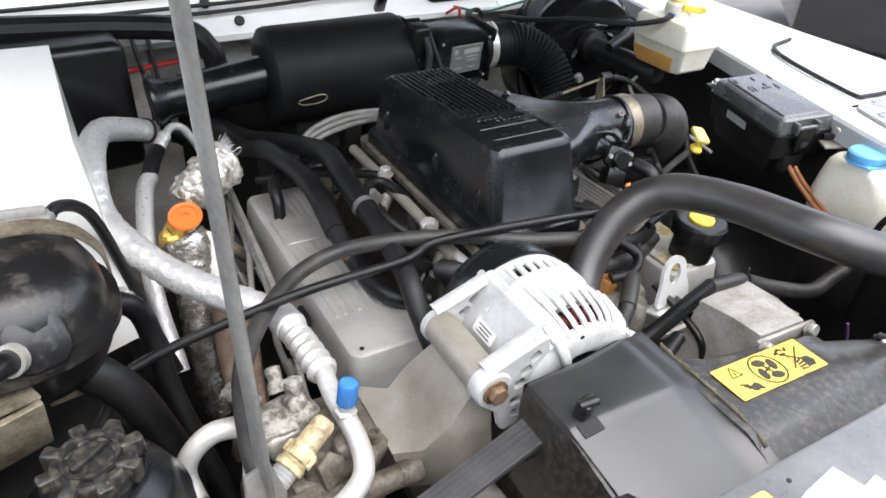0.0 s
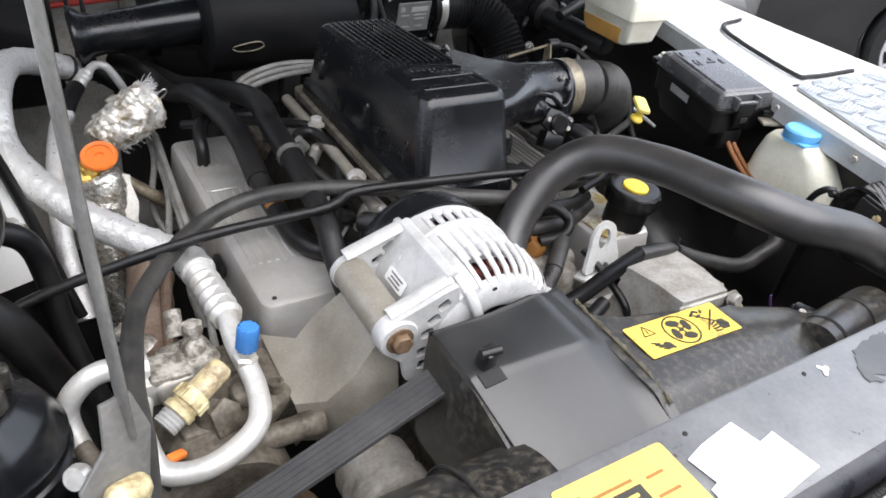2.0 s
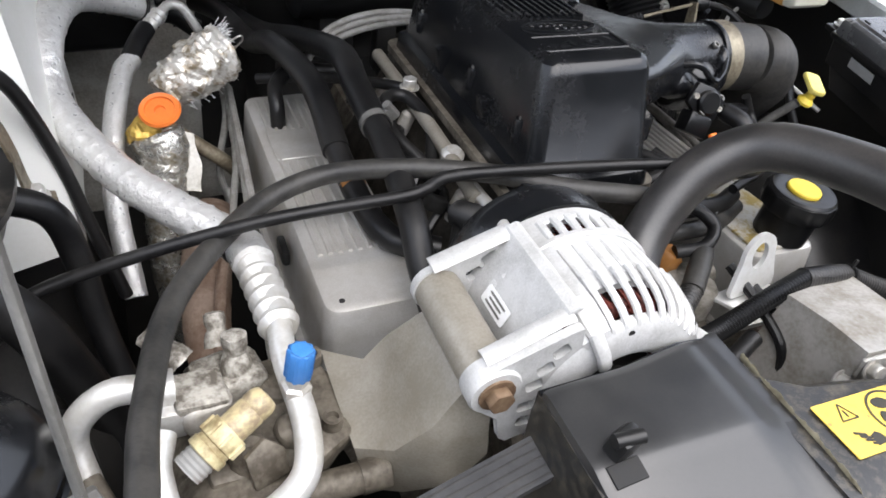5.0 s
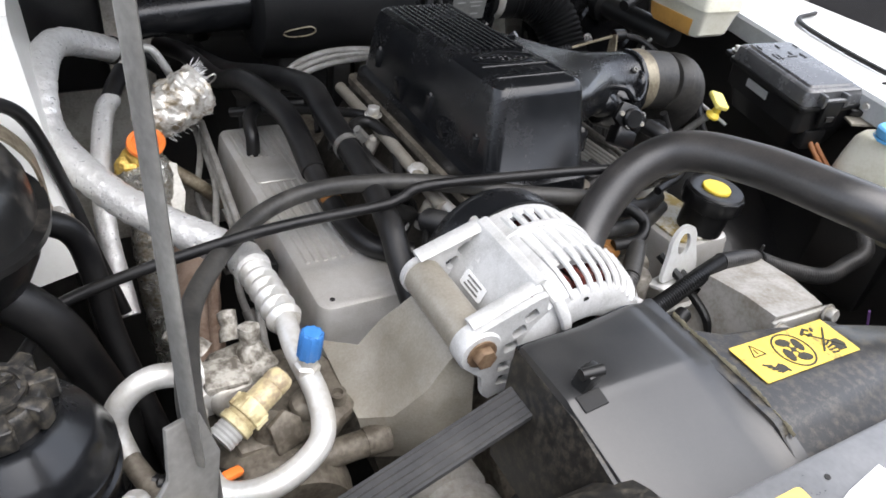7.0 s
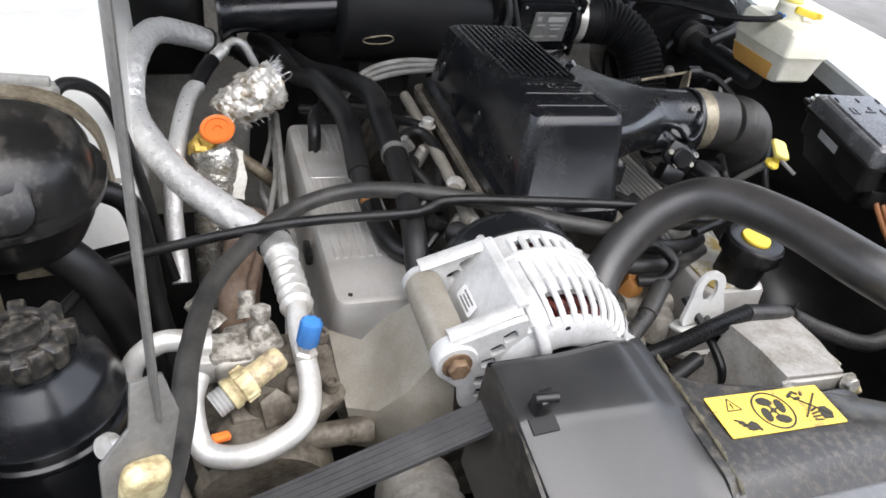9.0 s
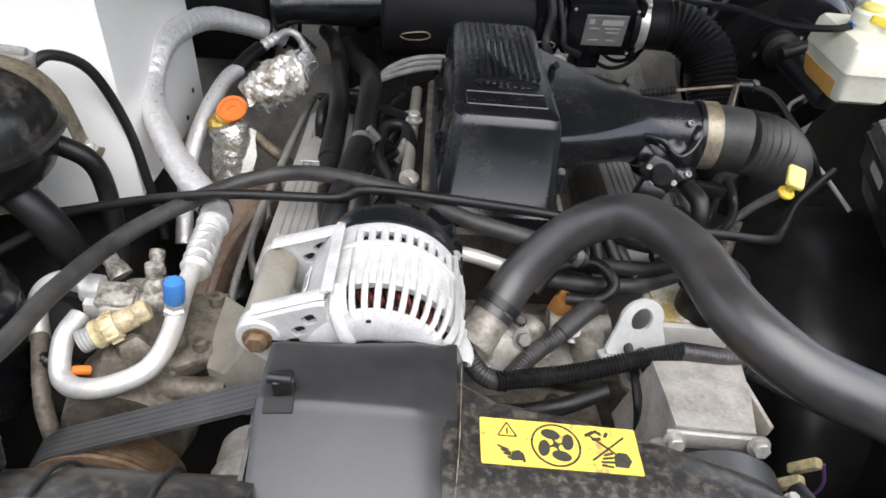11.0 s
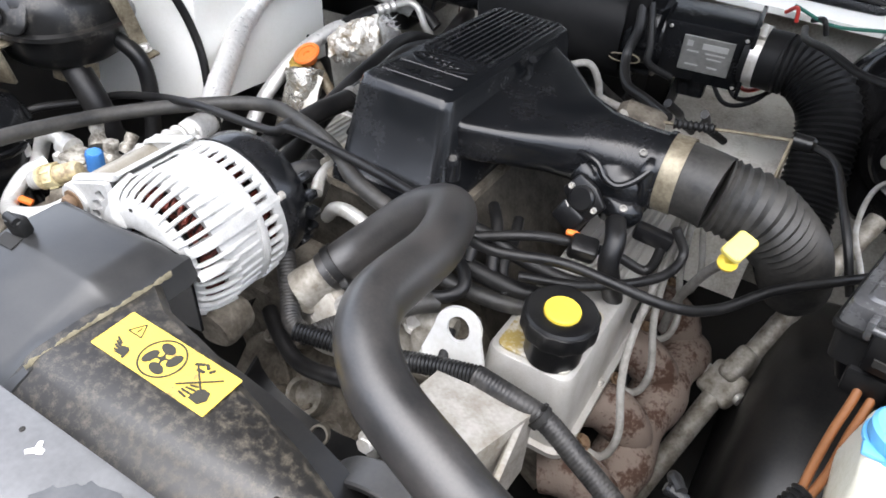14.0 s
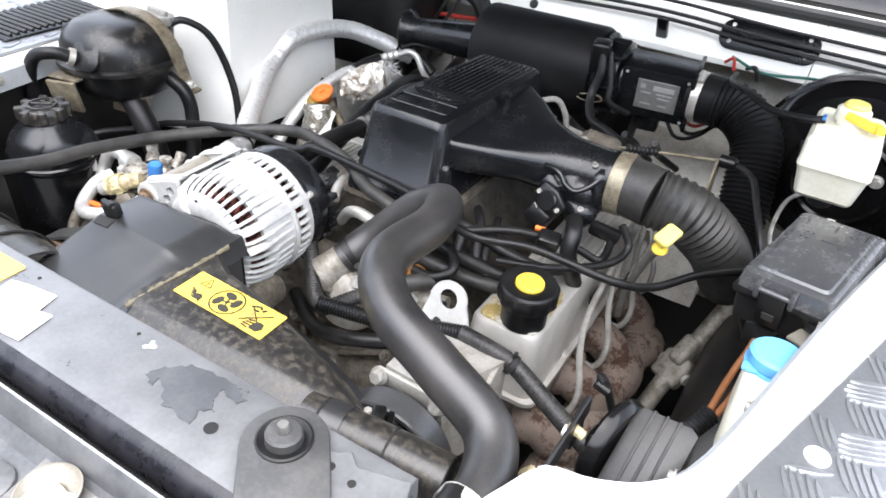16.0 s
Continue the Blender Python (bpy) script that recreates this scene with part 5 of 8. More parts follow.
# ---- cooling hoses ----
def top_hose():
    ob = thing("radiator_hose", "large black moulded radiator top hose", "hose", (0.15, 0.25, 0.9))
    part("hose", tube(TOP_HOSE, 0.0207, 28, 14), HOSE, ob)
    clamp(Vector(TOP_HOSE[0]).lerp(Vector(TOP_HOSE[1]), 0.25), Vector(TOP_HOSE[1]) - Vector(TOP_HOSE[0]), 0.0213, 0.009, ob, BAY, 200)
    clamp(Vector(TOP_HOSE[-1]).lerp(Vector(TOP_HOSE[-2]), 0.45), Vector(TOP_HOSE[-1]) - Vector(TOP_HOSE[-2]), 0.0212, 0.01, ob, STEEL, 300)
    part("radiator_neck", tube([(0.311, 0.09, 0.972), (0.311, 0.06, 0.972), (0.311, 0.02, 0.968)], 0.0175, 20, 4), PLASTIC, ob, "black radiator neck")
    return ob


TOP_HOSE = [(-0.009, 0.362, 0.885), (0.02, 0.3945, 0.9155), (0.0664, 0.407, 0.9645), (0.1108, 0.388, 0.9965), (0.1374, 0.321, 1.013), (0.1448, 0.231, 1.026), (0.1804, 0.187, 1.018), (0.2427, 0.165, 1.002), (0.297, 0.152, 0.977), (0.316, 0.111, 0.968), (0.312, 0.067, 0.966)]
top_hose()


def thermostat_housing():
    ob = thing("thermostat_housing", "cast aluminium thermostat housing with brown sensor", "housing", (0.0, 0.37, 0.83))
    part("elbow", tube([(-0.022, 0.335, 0.87), (-0.014, 0.343, 0.879), (-0.006, 0.351, 0.888), (0.002, 0.358, 0.897)], lambda s: 0.0225 - 0.003 * min(1, s / 0.025), 26, 6), DIRTY_ALLOY, ob)
    for p, r in (((-0.016, 0.343, 0.864), 0.021), ((0.012, 0.35, 0.858), 0.022), ((0.036, 0.368, 0.856), 0.017)):
        lump = bmesh.new()
        bmesh.ops.create_icosphere(lump, subdivisions=3, radius=r, matrix=pose(*p))
        part("casting", crumple(lump, 50, 0.005, r), DIRTY_ALLOY, ob, "rounded casting")
    part("cover_bolt", bolt((0.026, 0.34, 0.872), (0.3, -0.7, 0.7), 0.0075, 0.008), PROP, ob)
    part("body", crumple(turned([(0, 0), (0.04, 0), (0.042, 0.01), (0.036, 0.03), (0.03, 0.06), (0.018, 0.07), (0, 0.07)], pose(0.0, 0.365, 0.81, 10, 10, 0), 28), 40, 0.004), CAST, ob)
    part("flange", slab(rounded(0.1, 0.07, 0.02), pose(0.04, 0.38, 0.825, 8, 10, 0), 0.012, 0.003), DIRTY_ALLOY, ob, "cast flange")
    for p in ((0.0, 0.335, 0.85), (0.05, 0.35, 0.852), (0.085, 0.375, 0.85)):
        part("bolt", bolt(p, (0.1, -0.4, 0.9), 0.008, 0.008), STEEL, ob)
    part("neck", tube([(-0.085, 0.45, 0.865), (-0.06, 0.435, 0.895), (-0.03, 0.427, 0.905), (0.02, 0.42, 0.895), (0.05, 0.43, 0.88)], 0.0078, 14, 5), PIPE, ob, "bright water pipe")
    part("sensor", turned([(0, 0), (0.009, 0), (0.009, 0.01), (0.013, 0.012), (0.013, 0.03), (0.01, 0.034), (0, 0.034)], pose(0.068, 0.398, 0.85, 6, 14, 0), 6), BROWN, ob, "brown hexagonal temperature sensor")
    part("sensor_base", turned([(0, 0), (0.011, 0), (0.011, 0.008), (0, 0.008)], pose(0.066, 0.399, 0.845, 6, 14, 0), 6), TARNISH, ob, "brass nut")
    return ob


shift(thermostat_housing(), -0.004, 0.01, -0.005)


def lifting_eye():
    ob = thing("lifting_eye", "bright zinc plated engine lifting eye", "lifting eye", (0.139, 0.355, 0.85))
    # a plate with an eye, leaning back
    m = Matrix.Translation((0.139, 0.3695, 0.888)) @ pose(0, 0, 0, 78, 0, 8)
    bm = bmesh.new()
    outer = [(-0.034, -0.038), (0.0, -0.04), (0.032, -0.038)] + [(0.0 + 0.0225 * math.cos(radians(a)), 0.0 + 0.0225 * math.sin(radians(a))) for a in range(-10, 191, 12)]
    n, rim, inner = 48, [], []
    for k in range(n):
        a = 2 * math.pi * k / n
        d, best = Vector((math.cos(a), math.sin(a))), 1.0
        for p, q in zip(outer, outer[1:] + outer[:1]):
            p, e = Vector(p), Vector(q) - Vector(p)
            det = e.x * d.y - e.y * d.x
            if abs(det) > 1e-9:
                u = (d.x * p.y - d.y * p.x) / det
                t = (e.x * p.y - e.y * p.x) / det
                if -1e-6 <= u <= 1 + 1e-6 and 0 < t < best:
                    best = t
        rim.append((best * d.x, best * d.y))
        inner.append((0.0108 * math.cos(a), 0.0135 * math.sin(a)))
    outer = rim
    rings = [[bm.verts.new(m @ Vector((x, y, h))) for x, y in o] for o, h in ((outer, 0), (outer, 0.0045), (inner, 0.0045), (inner, 0))]
    for a, b in zip(rings, rings[1:] + rings[:1]):
        for k in range(n):
            bm.faces.new((a[k], a[(k + 1) % n], b[(k + 1) % n], b[k]))
    part("eye", bm, ZINC, ob)
    part("foot", block((0.066, 0.034, 0.0045), pose(0.138, 0.357, 0.846, -14, 0, 8), 0.0012), ZINC, ob)
    return ob


lifting_eye()


def pump_bracket():
    """The cast box in front of the right bank."""
    ob = thing("accessory_bracket", "cast aluminium accessory bracket with bolted cover", "bracket", (0.19, 0.28, 0.78))
    part("casting", loft([[(0.13, 0.33, 0.77), (0.24, 0.335, 0.77), (0.24, 0.338, 0.85), (0.15, 0.328, 0.854)], [(0.138, 0.285, 0.76), (0.235, 0.285, 0.76), (0.228, 0.285, 0.862), (0.148, 0.282, 0.864)],
                          [(0.14, 0.244, 0.76), (0.222, 0.24, 0.76), (0.216, 0.24, 0.866), (0.148, 0.243, 0.867)]]), CAST, ob)
    part("lip", block((0.085, 0.006, 0.02), pose(0.182, 0.238, 0.855, 0, 0, -2), 0.003), CAST, ob)
    part("side_rib", block((0.006, 0.08, 0.02), pose(0.236, 0.3, 0.84, 0, 12, 8), 0.002), CAST, ob)
    for p in ((0.146, 0.234, 0.858), (0.217, 0.232, 0.86), (0.143, 0.248, 0.83)):
        part("bolt", bolt(p, (0, -1, 0.3), 0.0075, 0.008), STEEL, ob)
    return ob


shift(pump_bracket(), -0.006, -0.003, 0.021)


def pulleys():
    p = thing("drive_pulley", "smooth black steel accessory pulley", "pulley", (0.2, 0.2, 0.83), "belt pulleys")
    m = axis((0.177, 0.219, 0.826), (0, -1, 0))
    part("rim", turned([(0.046, 0.0), (0.0605, 0.0), (0.062, 0.002), (0.062, 0.026), (0.0605, 0.028), (0.056, 0.028), (0.054, 0.026), (0.05, 0.008), (0.046, 0.006), (0.046, 0.0)], m, 72), PULLEY, p)
    part("web", turned([(0, 0.006), (0.02, 0.006), (0.022, 0.01), (0.047, 0.006), (0.047, 0.002), (0, 0.002)], m, 40), SATIN, p)
    part("hub_bolt", bolt((0.177, 0.212, 0.826), (0, -1, 0), 0.009, 0.008), STEEL, p)
    q = thing("compressor_pulley", "rusty grooved compressor clutch pulley", "pulley", (-0.33, 0.2, 0.78), "belt pulleys")
    m = axis((-0.336, 0.228, 0.803), (0, -1, 0))
    prof = [(0.04, 0.0), (0.06, 0.0), (0.062, 0.002)]
    for k in range(7):
        prof += [(0.062, 0.003 + 0.0036 * k), (0.0595, 0.0048 + 0.0036 * k)]
    prof += [(0.062, 0.03), (0.06, 0.032), (0.052, 0.033), (0.045, 0.025), (0.04, 0.024)]
    part("rim", turned(prof, m, 56), RUSTY_BOLT, q, "brown grooved rim")
    part("clutch_plate", turned([(0, 0.034), (0.03, 0.034), (0.04, 0.03), (0.05, 0.031), (0.05, 0.027), (0, 0.027)], m, 36), GRIME, q, "dirty clutch plate")
    part("nut", bolt((-0.336, 0.195, 0.803), (0, -1, 0), 0.008, 0.01), RUSTY_BOLT, q)
    r = thing("crank_pulley", "grimy crankshaft damper pulley", "pulley", (0, 0.22, 0.55), "belt pulleys")
    part("rim", turned([(0, 0.0), (0.08, 0.0), (0.085, 0.003), (0.085, 0.045), (0.08, 0.048), (0.06, 0.03), (0, 0.03)], axis((0.0, 0.25, 0.6), (0, -1, 0)), 40), GRIME, r)
    i = thing("idler_pulley", "dusty cast idler pulley body", "pulley", (-0.19, 0.2, 0.8), "belt pulleys")
    part("body", turned([(0, 0.0), (0.034, 0.0), (0.036, 0.004), (0.036, 0.02), (0.03, 0.024), (0.03, 0.034), (0.037, 0.037), (0.037, 0.056), (0.03, 0.06), (0, 0.06)], axis((-0.215, 0.255, 0.8), (0, -1, 0.1)), 32), CAST, i)


pulleys()


def drive_belt():
    ob = thing("drive_belt", "wide black ribbed drive belt", "belt", (-0.25, 0.2, 0.8))
    cx, cz, r = -0.336, 0.803, 0.0635
    line = []
    for k in range(18):
        a = radians(250 - k * 8)
        line.append((cx + r * math.cos(a), cz + r * math.sin(a)))
    line += [(-0.25, 0.911), (-0.17, 0.947), (-0.15, 0.955), (-0.125, 0.96), (-0.1, 0.955), (-0.08, 0.94), (-0.075, 0.92)]
    y0, y1 = 0.197, 0.225
    bm = bmesh.new()
    rows = [[(x, y0, z), (x, (y0 + y1) / 2, z), (x, y1, z)] for x, z in line]
    part("belt", sheet(rows, 0.004), BELT, ob)
    for k in range(5):
        y = y0 + 0.003 + 0.0055 * k
        part("belt_rib", sweep(bmesh.new(), [Vector((x, y, z - 0.0002)) for x, z in line], 0.0009, 6, 0.6), OLD_RUBBER, ob)
    lower = [(-0.3, 0.748), (-0.2, 0.71), (-0.09, 0.67)]
    part("belt_return", sheet([[(x, y0, z), (x, y1, z)] for x, z in lower], 0.004), BELT, ob)
    return ob


drive_belt()

# ---- fan shroud ----
def shroud():
    ob = thing("fan_shroud", "dusty black plastic fan shroud with a raised box", "shroud", (0, 0.15, 0.85))
    # right deck, falling away to the rear and to the side
    def deck(x):
        back = np.interp(x, [-0.06, -0.02, 0.03, 0.09, 0.15, 0.2], [0.218, 0.196, 0.188, 0.172, 0.158, 0.142])
        lift = np.interp(x, [-0.06, 0.1, 0.16, 0.2], [0.9655, 0.958, 0.949, 0.934])
        return back, lift
    rows = []
    for i in range(14):
        x = -0.06 + 0.26 * i / 13
        b, z = deck(x)
        f = 0.1 + 0.09 * max(0.0, x)
        rows.append([(x, 0.066, z - 0.02), (x, f - 0.008, z - 0.0085), (x, f + 0.002, z - 0.0045), (x, f + 0.007, z - 0.001), (x, f + 0.014, z + 0.001), (x, 0.14, z + 0.001), (x, b - 0.006, z - 0.001), (x, b, z - 0.006), (x, b + 0.002, z - 0.03), (x, b - 0.002, z - 0.1)])
    part("right_deck", sheet(rows, 0.003), DUSTY, ob, "dusty sloping deck")
    part("seam_bead", tube([(-0.0465, 0.222, 0.9652), (-0.048, 0.17, 0.9662), (-0.05, 0.135, 0.9664), (-0.053, 0.1, 0.9635)], lambda s: 0.0022 + 0.0008 * math.sin(s * 230) + 0.0006 * math.sin(s * 610) + 0.0004 * math.sin(s * 1300), 10, 30, 0.12, True, (1, 0, 0.1)), SILT, ob, "yellowish dirt bead on the seam")
    # raised box over the belt run
    top = [(0.232, 0.955), (0.23, 0.964), (0.2265, 0.9672), (0.222, 0.968), (0.2, 0.9683), (0.181, 0.9685), (0.1755, 0.9684), (0.173, 0.9679), (0.1705, 0.967), (0.165, 0.9655), (0.13, 0.957), (0.112, 0.9525), (0.09, 0.947), (0.066, 0.941)]
    rows = []
    for u, dz, dy in ((0, -0.09, -0.002), (0.0, -0.008, 0), (0.012, -0.002, 0), (0.05, 0.0, 0), (0.4, 0.001, 0.002), (0.72, 0.001, 0.008), (0.78, 0.001, 0.009), (0.83, 0.0, 0.01), (0.87, 0, 0.01), (0.91, 0, 0.01), (0.95, 0, 0.012), (1.0, 0, 0.012), (1.05, -0.02, 0.012)):
        x = -0.188 + 0.138 * u
        blend = min(1.0, max(0.0, (u - 0.78) / 0.2))
        blend = blend * blend * (3 - 2 * blend)
        rise = 0.0085 - 0.005 * u
        rows.append([(x + 0.006 * (1 - u) * max(0, (0.17 - y) / 0.09), y + (dy if y > 0.2 else 0), (z + rise) * (1 - blend) + blend * ((0.965 if y > 0.108 else 0.965 - 0.42 * (0.108 - y)) + (dz if u > 1 else 0)) if u > 0.78 else z + rise + dz) for y, z in top])
    part("box", sheet(rows, 0.003), BOX_TOP, ob, "raised glossy black box")
    back = [[(x, y, z) for z in (top, 0.94, 0.88)] for x, y, top in ((-0.188, 0.231, 0.9715), (-0.13, 0.232, 0.972), (-0.085, 0.24, 0.97), (-0.052, 0.243, 0.962))]
    part("box_rear", sheet(back, 0.003), SATIN, ob)
    lip = [[(-0.188, 0.23 - 0.164 * k, 0.97 - (0.022 * (k - 0.4) / 0.6 if k > 0.4 else 0)), (-0.1895, 0.23 - 0.145 * k, 0.925), (-0.19, 0.228 - 0.145 * k, 0.86)] for k in (0, 0.2, 0.4, 0.6, 0.8, 1)]
    part("box_side", sheet(lip, 0.003), DUSTY, ob)
    clip = block((0.016, 0.012, 0.018), pose(-0.169, 0.18, 0.9845, 10, 0, 14), 0.003)
    part("clip", clip, PLASTIC, ob, "small black locking clip")
    part("clip", turned([(0, 0), (0.004, 0), (0.004, 0.016), (0, 0.016)], axis((-0.178, 0.178, 0.9915), (1, -0.1, 0.05)), 12), PLASTIC, ob, "small black locking clip")
    part("clip_slot", block((0.02, 0.012, 0.0015), pose(-0.171, 0.169, 0.9752, 15, 0, 4), 0.0004, 1), DARK, ob, "dark slot")
    # left deck: a round dusty shoulder with a joint
    rows = []
    for i in range(12):
        x = -0.43 + 0.253 * i / 11
        rows.append([(x, 0.08 + 0.062 * math.sin(a) + 0.0, 0.915 + 0.06 * math.cos(a) - 0.02 * max(0, (-0.3 - x) / 0.13)) for a in (radians(d) for d in range(0, 126, 12))])
    part("left_deck", sheet(rows, 0.003), DUSTY, ob, "dusty round shoulder")
    for x in (-0.232, -0.3):
        part("joint", tube([(x, 0.082 + 0.0635 * math.sin(radians(d)), 0.9145 + 0.0612 * math.cos(radians(d))) for d in range(0, 100, 12)], 0.0016, 6, 2), DARK, ob, "dark joint line")
    part("catch_block", block((0.035, 0.02, 0.024), pose(-0.345, 0.115, 0.975, -20, 0, 12), 0.004), SATIN, ob)
    # right end: stepped moulding and rim of the fan opening
    part("end_tube", tube([(0.15, 0.109, 0.936), (0.2, 0.117, 0.933), (0.245, 0.123, 0.929), (0.278, 0.127, 0.926)], 0.0235, 26, 6), DUSTY, ob, "dusty round end of the shroud")
    part("end_mouth", turned([(0, 0), (0.0205, 0), (0.0205, 0.0008), (0, 0.0008)], axis((0.278, 0.127, 0.926), (0.98, 0.12, -0.09)), 26), DARK, ob, "dark open end")
    for x, y, z in ((0.166, 0.1115, 0.9352), (0.228, 0.1208, 0.931)):
        part("joint", turned([(0.0232, -0.0009), (0.0242, -0.0009), (0.0242, 0.0009), (0.0232, 0.0009), (0.0232, -0.0009)], axis((x, y, z), (0.98, 0.14, -0.06)), 30), DARK, ob, "dark joint line")
    part("end_sleeve", tube([(0.168, 0.1118, 0.9352), (0.178, 0.1135, 0.9345), (0.188, 0.115, 0.934)], 0.0243, 26, 3), BOX_TOP, ob, "greyed plain sleeve")
    part("end_nut", bolt((0.188, 0.146, 0.931), (0, 0.1, 1), 0.0042), STEEL, ob)
    part("latch", block((0.013, 0.02, 0.018), pose(0.197, 0.149, 0.927, 0, 0, 24), 0.003), PLASTIC, ob)
    part("latch_arm", block((0.006, 0.026, 0.008), pose(0.206, 0.152, 0.924, 0, 20, 24), 0.002), PLASTIC, ob)
    rim = [(0.0 + 0.22 * math.cos(radians(a)), 0.2 - 0.0 * a, 0.735 + 0.2 * math.sin(radians(a))) for a in range(-20, 201, 10)]
    part("fan_ring", sheet([[(x, 0.12, z), (x * 0.98, 0.2, z - 0.004)] for x, y, z in rim], 0.004), BAY, ob)
    return ob


shroud()


def fan_label():
    ob = thing("warning_label", "yellow fan warning label with black pictograms on the shroud", "label", (0.023, 0.156, 0.957))
    def at(x, y, lift):
        return pose(0.0198 + x, 0.1573 + y, 0.9632 - 0.047 * x - 0.01 * y + lift, -0.6, 2.7, 0)
    part("sheet", slab(rounded(0.109, 0.037, 0.001), at(0, 0, 0), 0.0006), YELLOW, ob)
    ring = turned([(0.0158, 0), (0.0173, 0), (0.0173, 0.0003), (0.0158, 0.0003), (0.0158, 0)], at(-0.003, 0, 0.0008), 48)
    part("fan_circle", ring, LABEL_INK, ob, "black circle with fan")
    for k in range(4):
        # each blade is a rounded petal, swept round the hub
        a = radians(20 + 90 * k)
        blade = [((0.009 + 0.0049 * math.cos(w)) * math.cos(a) - (0.0056 * math.sin(w) + 0.0026 * math.cos(w)) * math.sin(a),
                  (0.009 + 0.0049 * math.cos(w)) * math.sin(a) + (0.0056 * math.sin(w) + 0.0026 * math.cos(w)) * math.cos(a)) for w in (2 * math.pi * n / 14 for n in range(14))]
        part("fan_blade", slab(blade, at(-0.003, 0, 0.0008), 0.0003), LABEL_INK, ob, "black printed fan blade")
        part("blade_root", block((0.006, 0.0016, 0.0003), at(-0.003, 0, 0.00095) @ pose(0, 0, 0, 0, 0, math.degrees(a)) @ Matrix.Translation((0.0045, 0, 0)), 0), LABEL_INK, ob)
    part("fan_hub", turned([(0, 0), (0.0024, 0), (0.0024, 0.0003), (0, 0.0003)], at(-0.003, 0, 0.0008), 16), LABEL_INK, ob)
    tri = bmesh.new()
    for k in range(3):
        a, b = radians(90 + 120 * k), radians(210 + 120 * k)
        p, q = Vector((0.0075 * math.cos(a), 0.0075 * math.sin(a), 0)), Vector((0.0075 * math.cos(b), 0.0075 * math.sin(b), 0))
        mid, d = (p + q) / 2, q - p
        box(tri, (d.length, 0.001, 0.0003), at(-0.036, 0.008, 0.0009) @ Matrix.Translation(mid) @ pose(0, 0, 0, 0, 0, math.degrees(math.atan2(d.y, d.x))), 0)
    box(tri, (0.0012, 0.005, 0.0003), at(-0.036, 0.0085, 0.0009), 0)
    part("warning_triangle", tri, LABEL_INK, ob, "black warning triangle")
    def ink(name, outline, x, y, turn, label="", lift=0.0008):
        return part(name, slab(outline, at(x, y, lift) @ pose(0, 0, 0, 0, 0, turn), 0.0003), LABEL_INK, ob, label)
    # a hand near a blade, below the triangle
    for k in range(4):
        ink("finger", rounded(0.0085 - 0.0008 * k, 0.0016, 0.0006, 2), -0.0395 + 0.0018 * k, -0.0055 - 0.0026 * k, -24 + 4 * k, "printed finger stroke")
    ink("palm", [(-0.0045, -0.0035), (0.0035, -0.005), (0.0055, -0.001), (0.003, 0.0035), (-0.002, 0.003)], -0.031, -0.0105, 14, "printed palm")
    ink("cuff", rounded(0.0022, 0.008, 0.0005, 2), -0.0265, -0.012, 14, "printed cuff stroke")
    # the crossed out hand
    ink("palm", [(-0.005, -0.006), (0.004, -0.0065), (0.0075, -0.001), (0.005, 0.005), (-0.001, 0.0055), (-0.0045, 0.002)], 0.0405, -0.0075, 0, "printed palm")
    for k in range(4):
        ink("finger", rounded(0.0095 - 0.0012 * abs(k - 1), 0.0017, 0.0007, 2), 0.0305 + 0.0006 * k, -0.0135 + 0.0031 * k, -8 + 9 * k, "printed finger stroke")
    # the small worn blade above it
    for k, (dx, dy, w, turn) in enumerate(((0.0, 0.0, 0.008, 30), (0.006, 0.0015, 0.006, -35), (0.0045, -0.004, 0.007, 8), (0.0115, 0.0, 0.005, 60))):
        ink("worn_stroke", rounded(w, 0.0026, 0.001, 2), 0.0215 + dx, 0.0115 + dy, turn, "worn printed stroke", 0.0008 + 0.00005 * k)
    for a in (40, -40):
        part("cross_bar", block((0.032, 0.0014, 0.0003), at(0.033, 0.0, 0.0014) @ pose(0, 0, 0, 0, 0, a), 0), LABEL_INK, ob, "black cross stroke")
    return ob


fan_label()


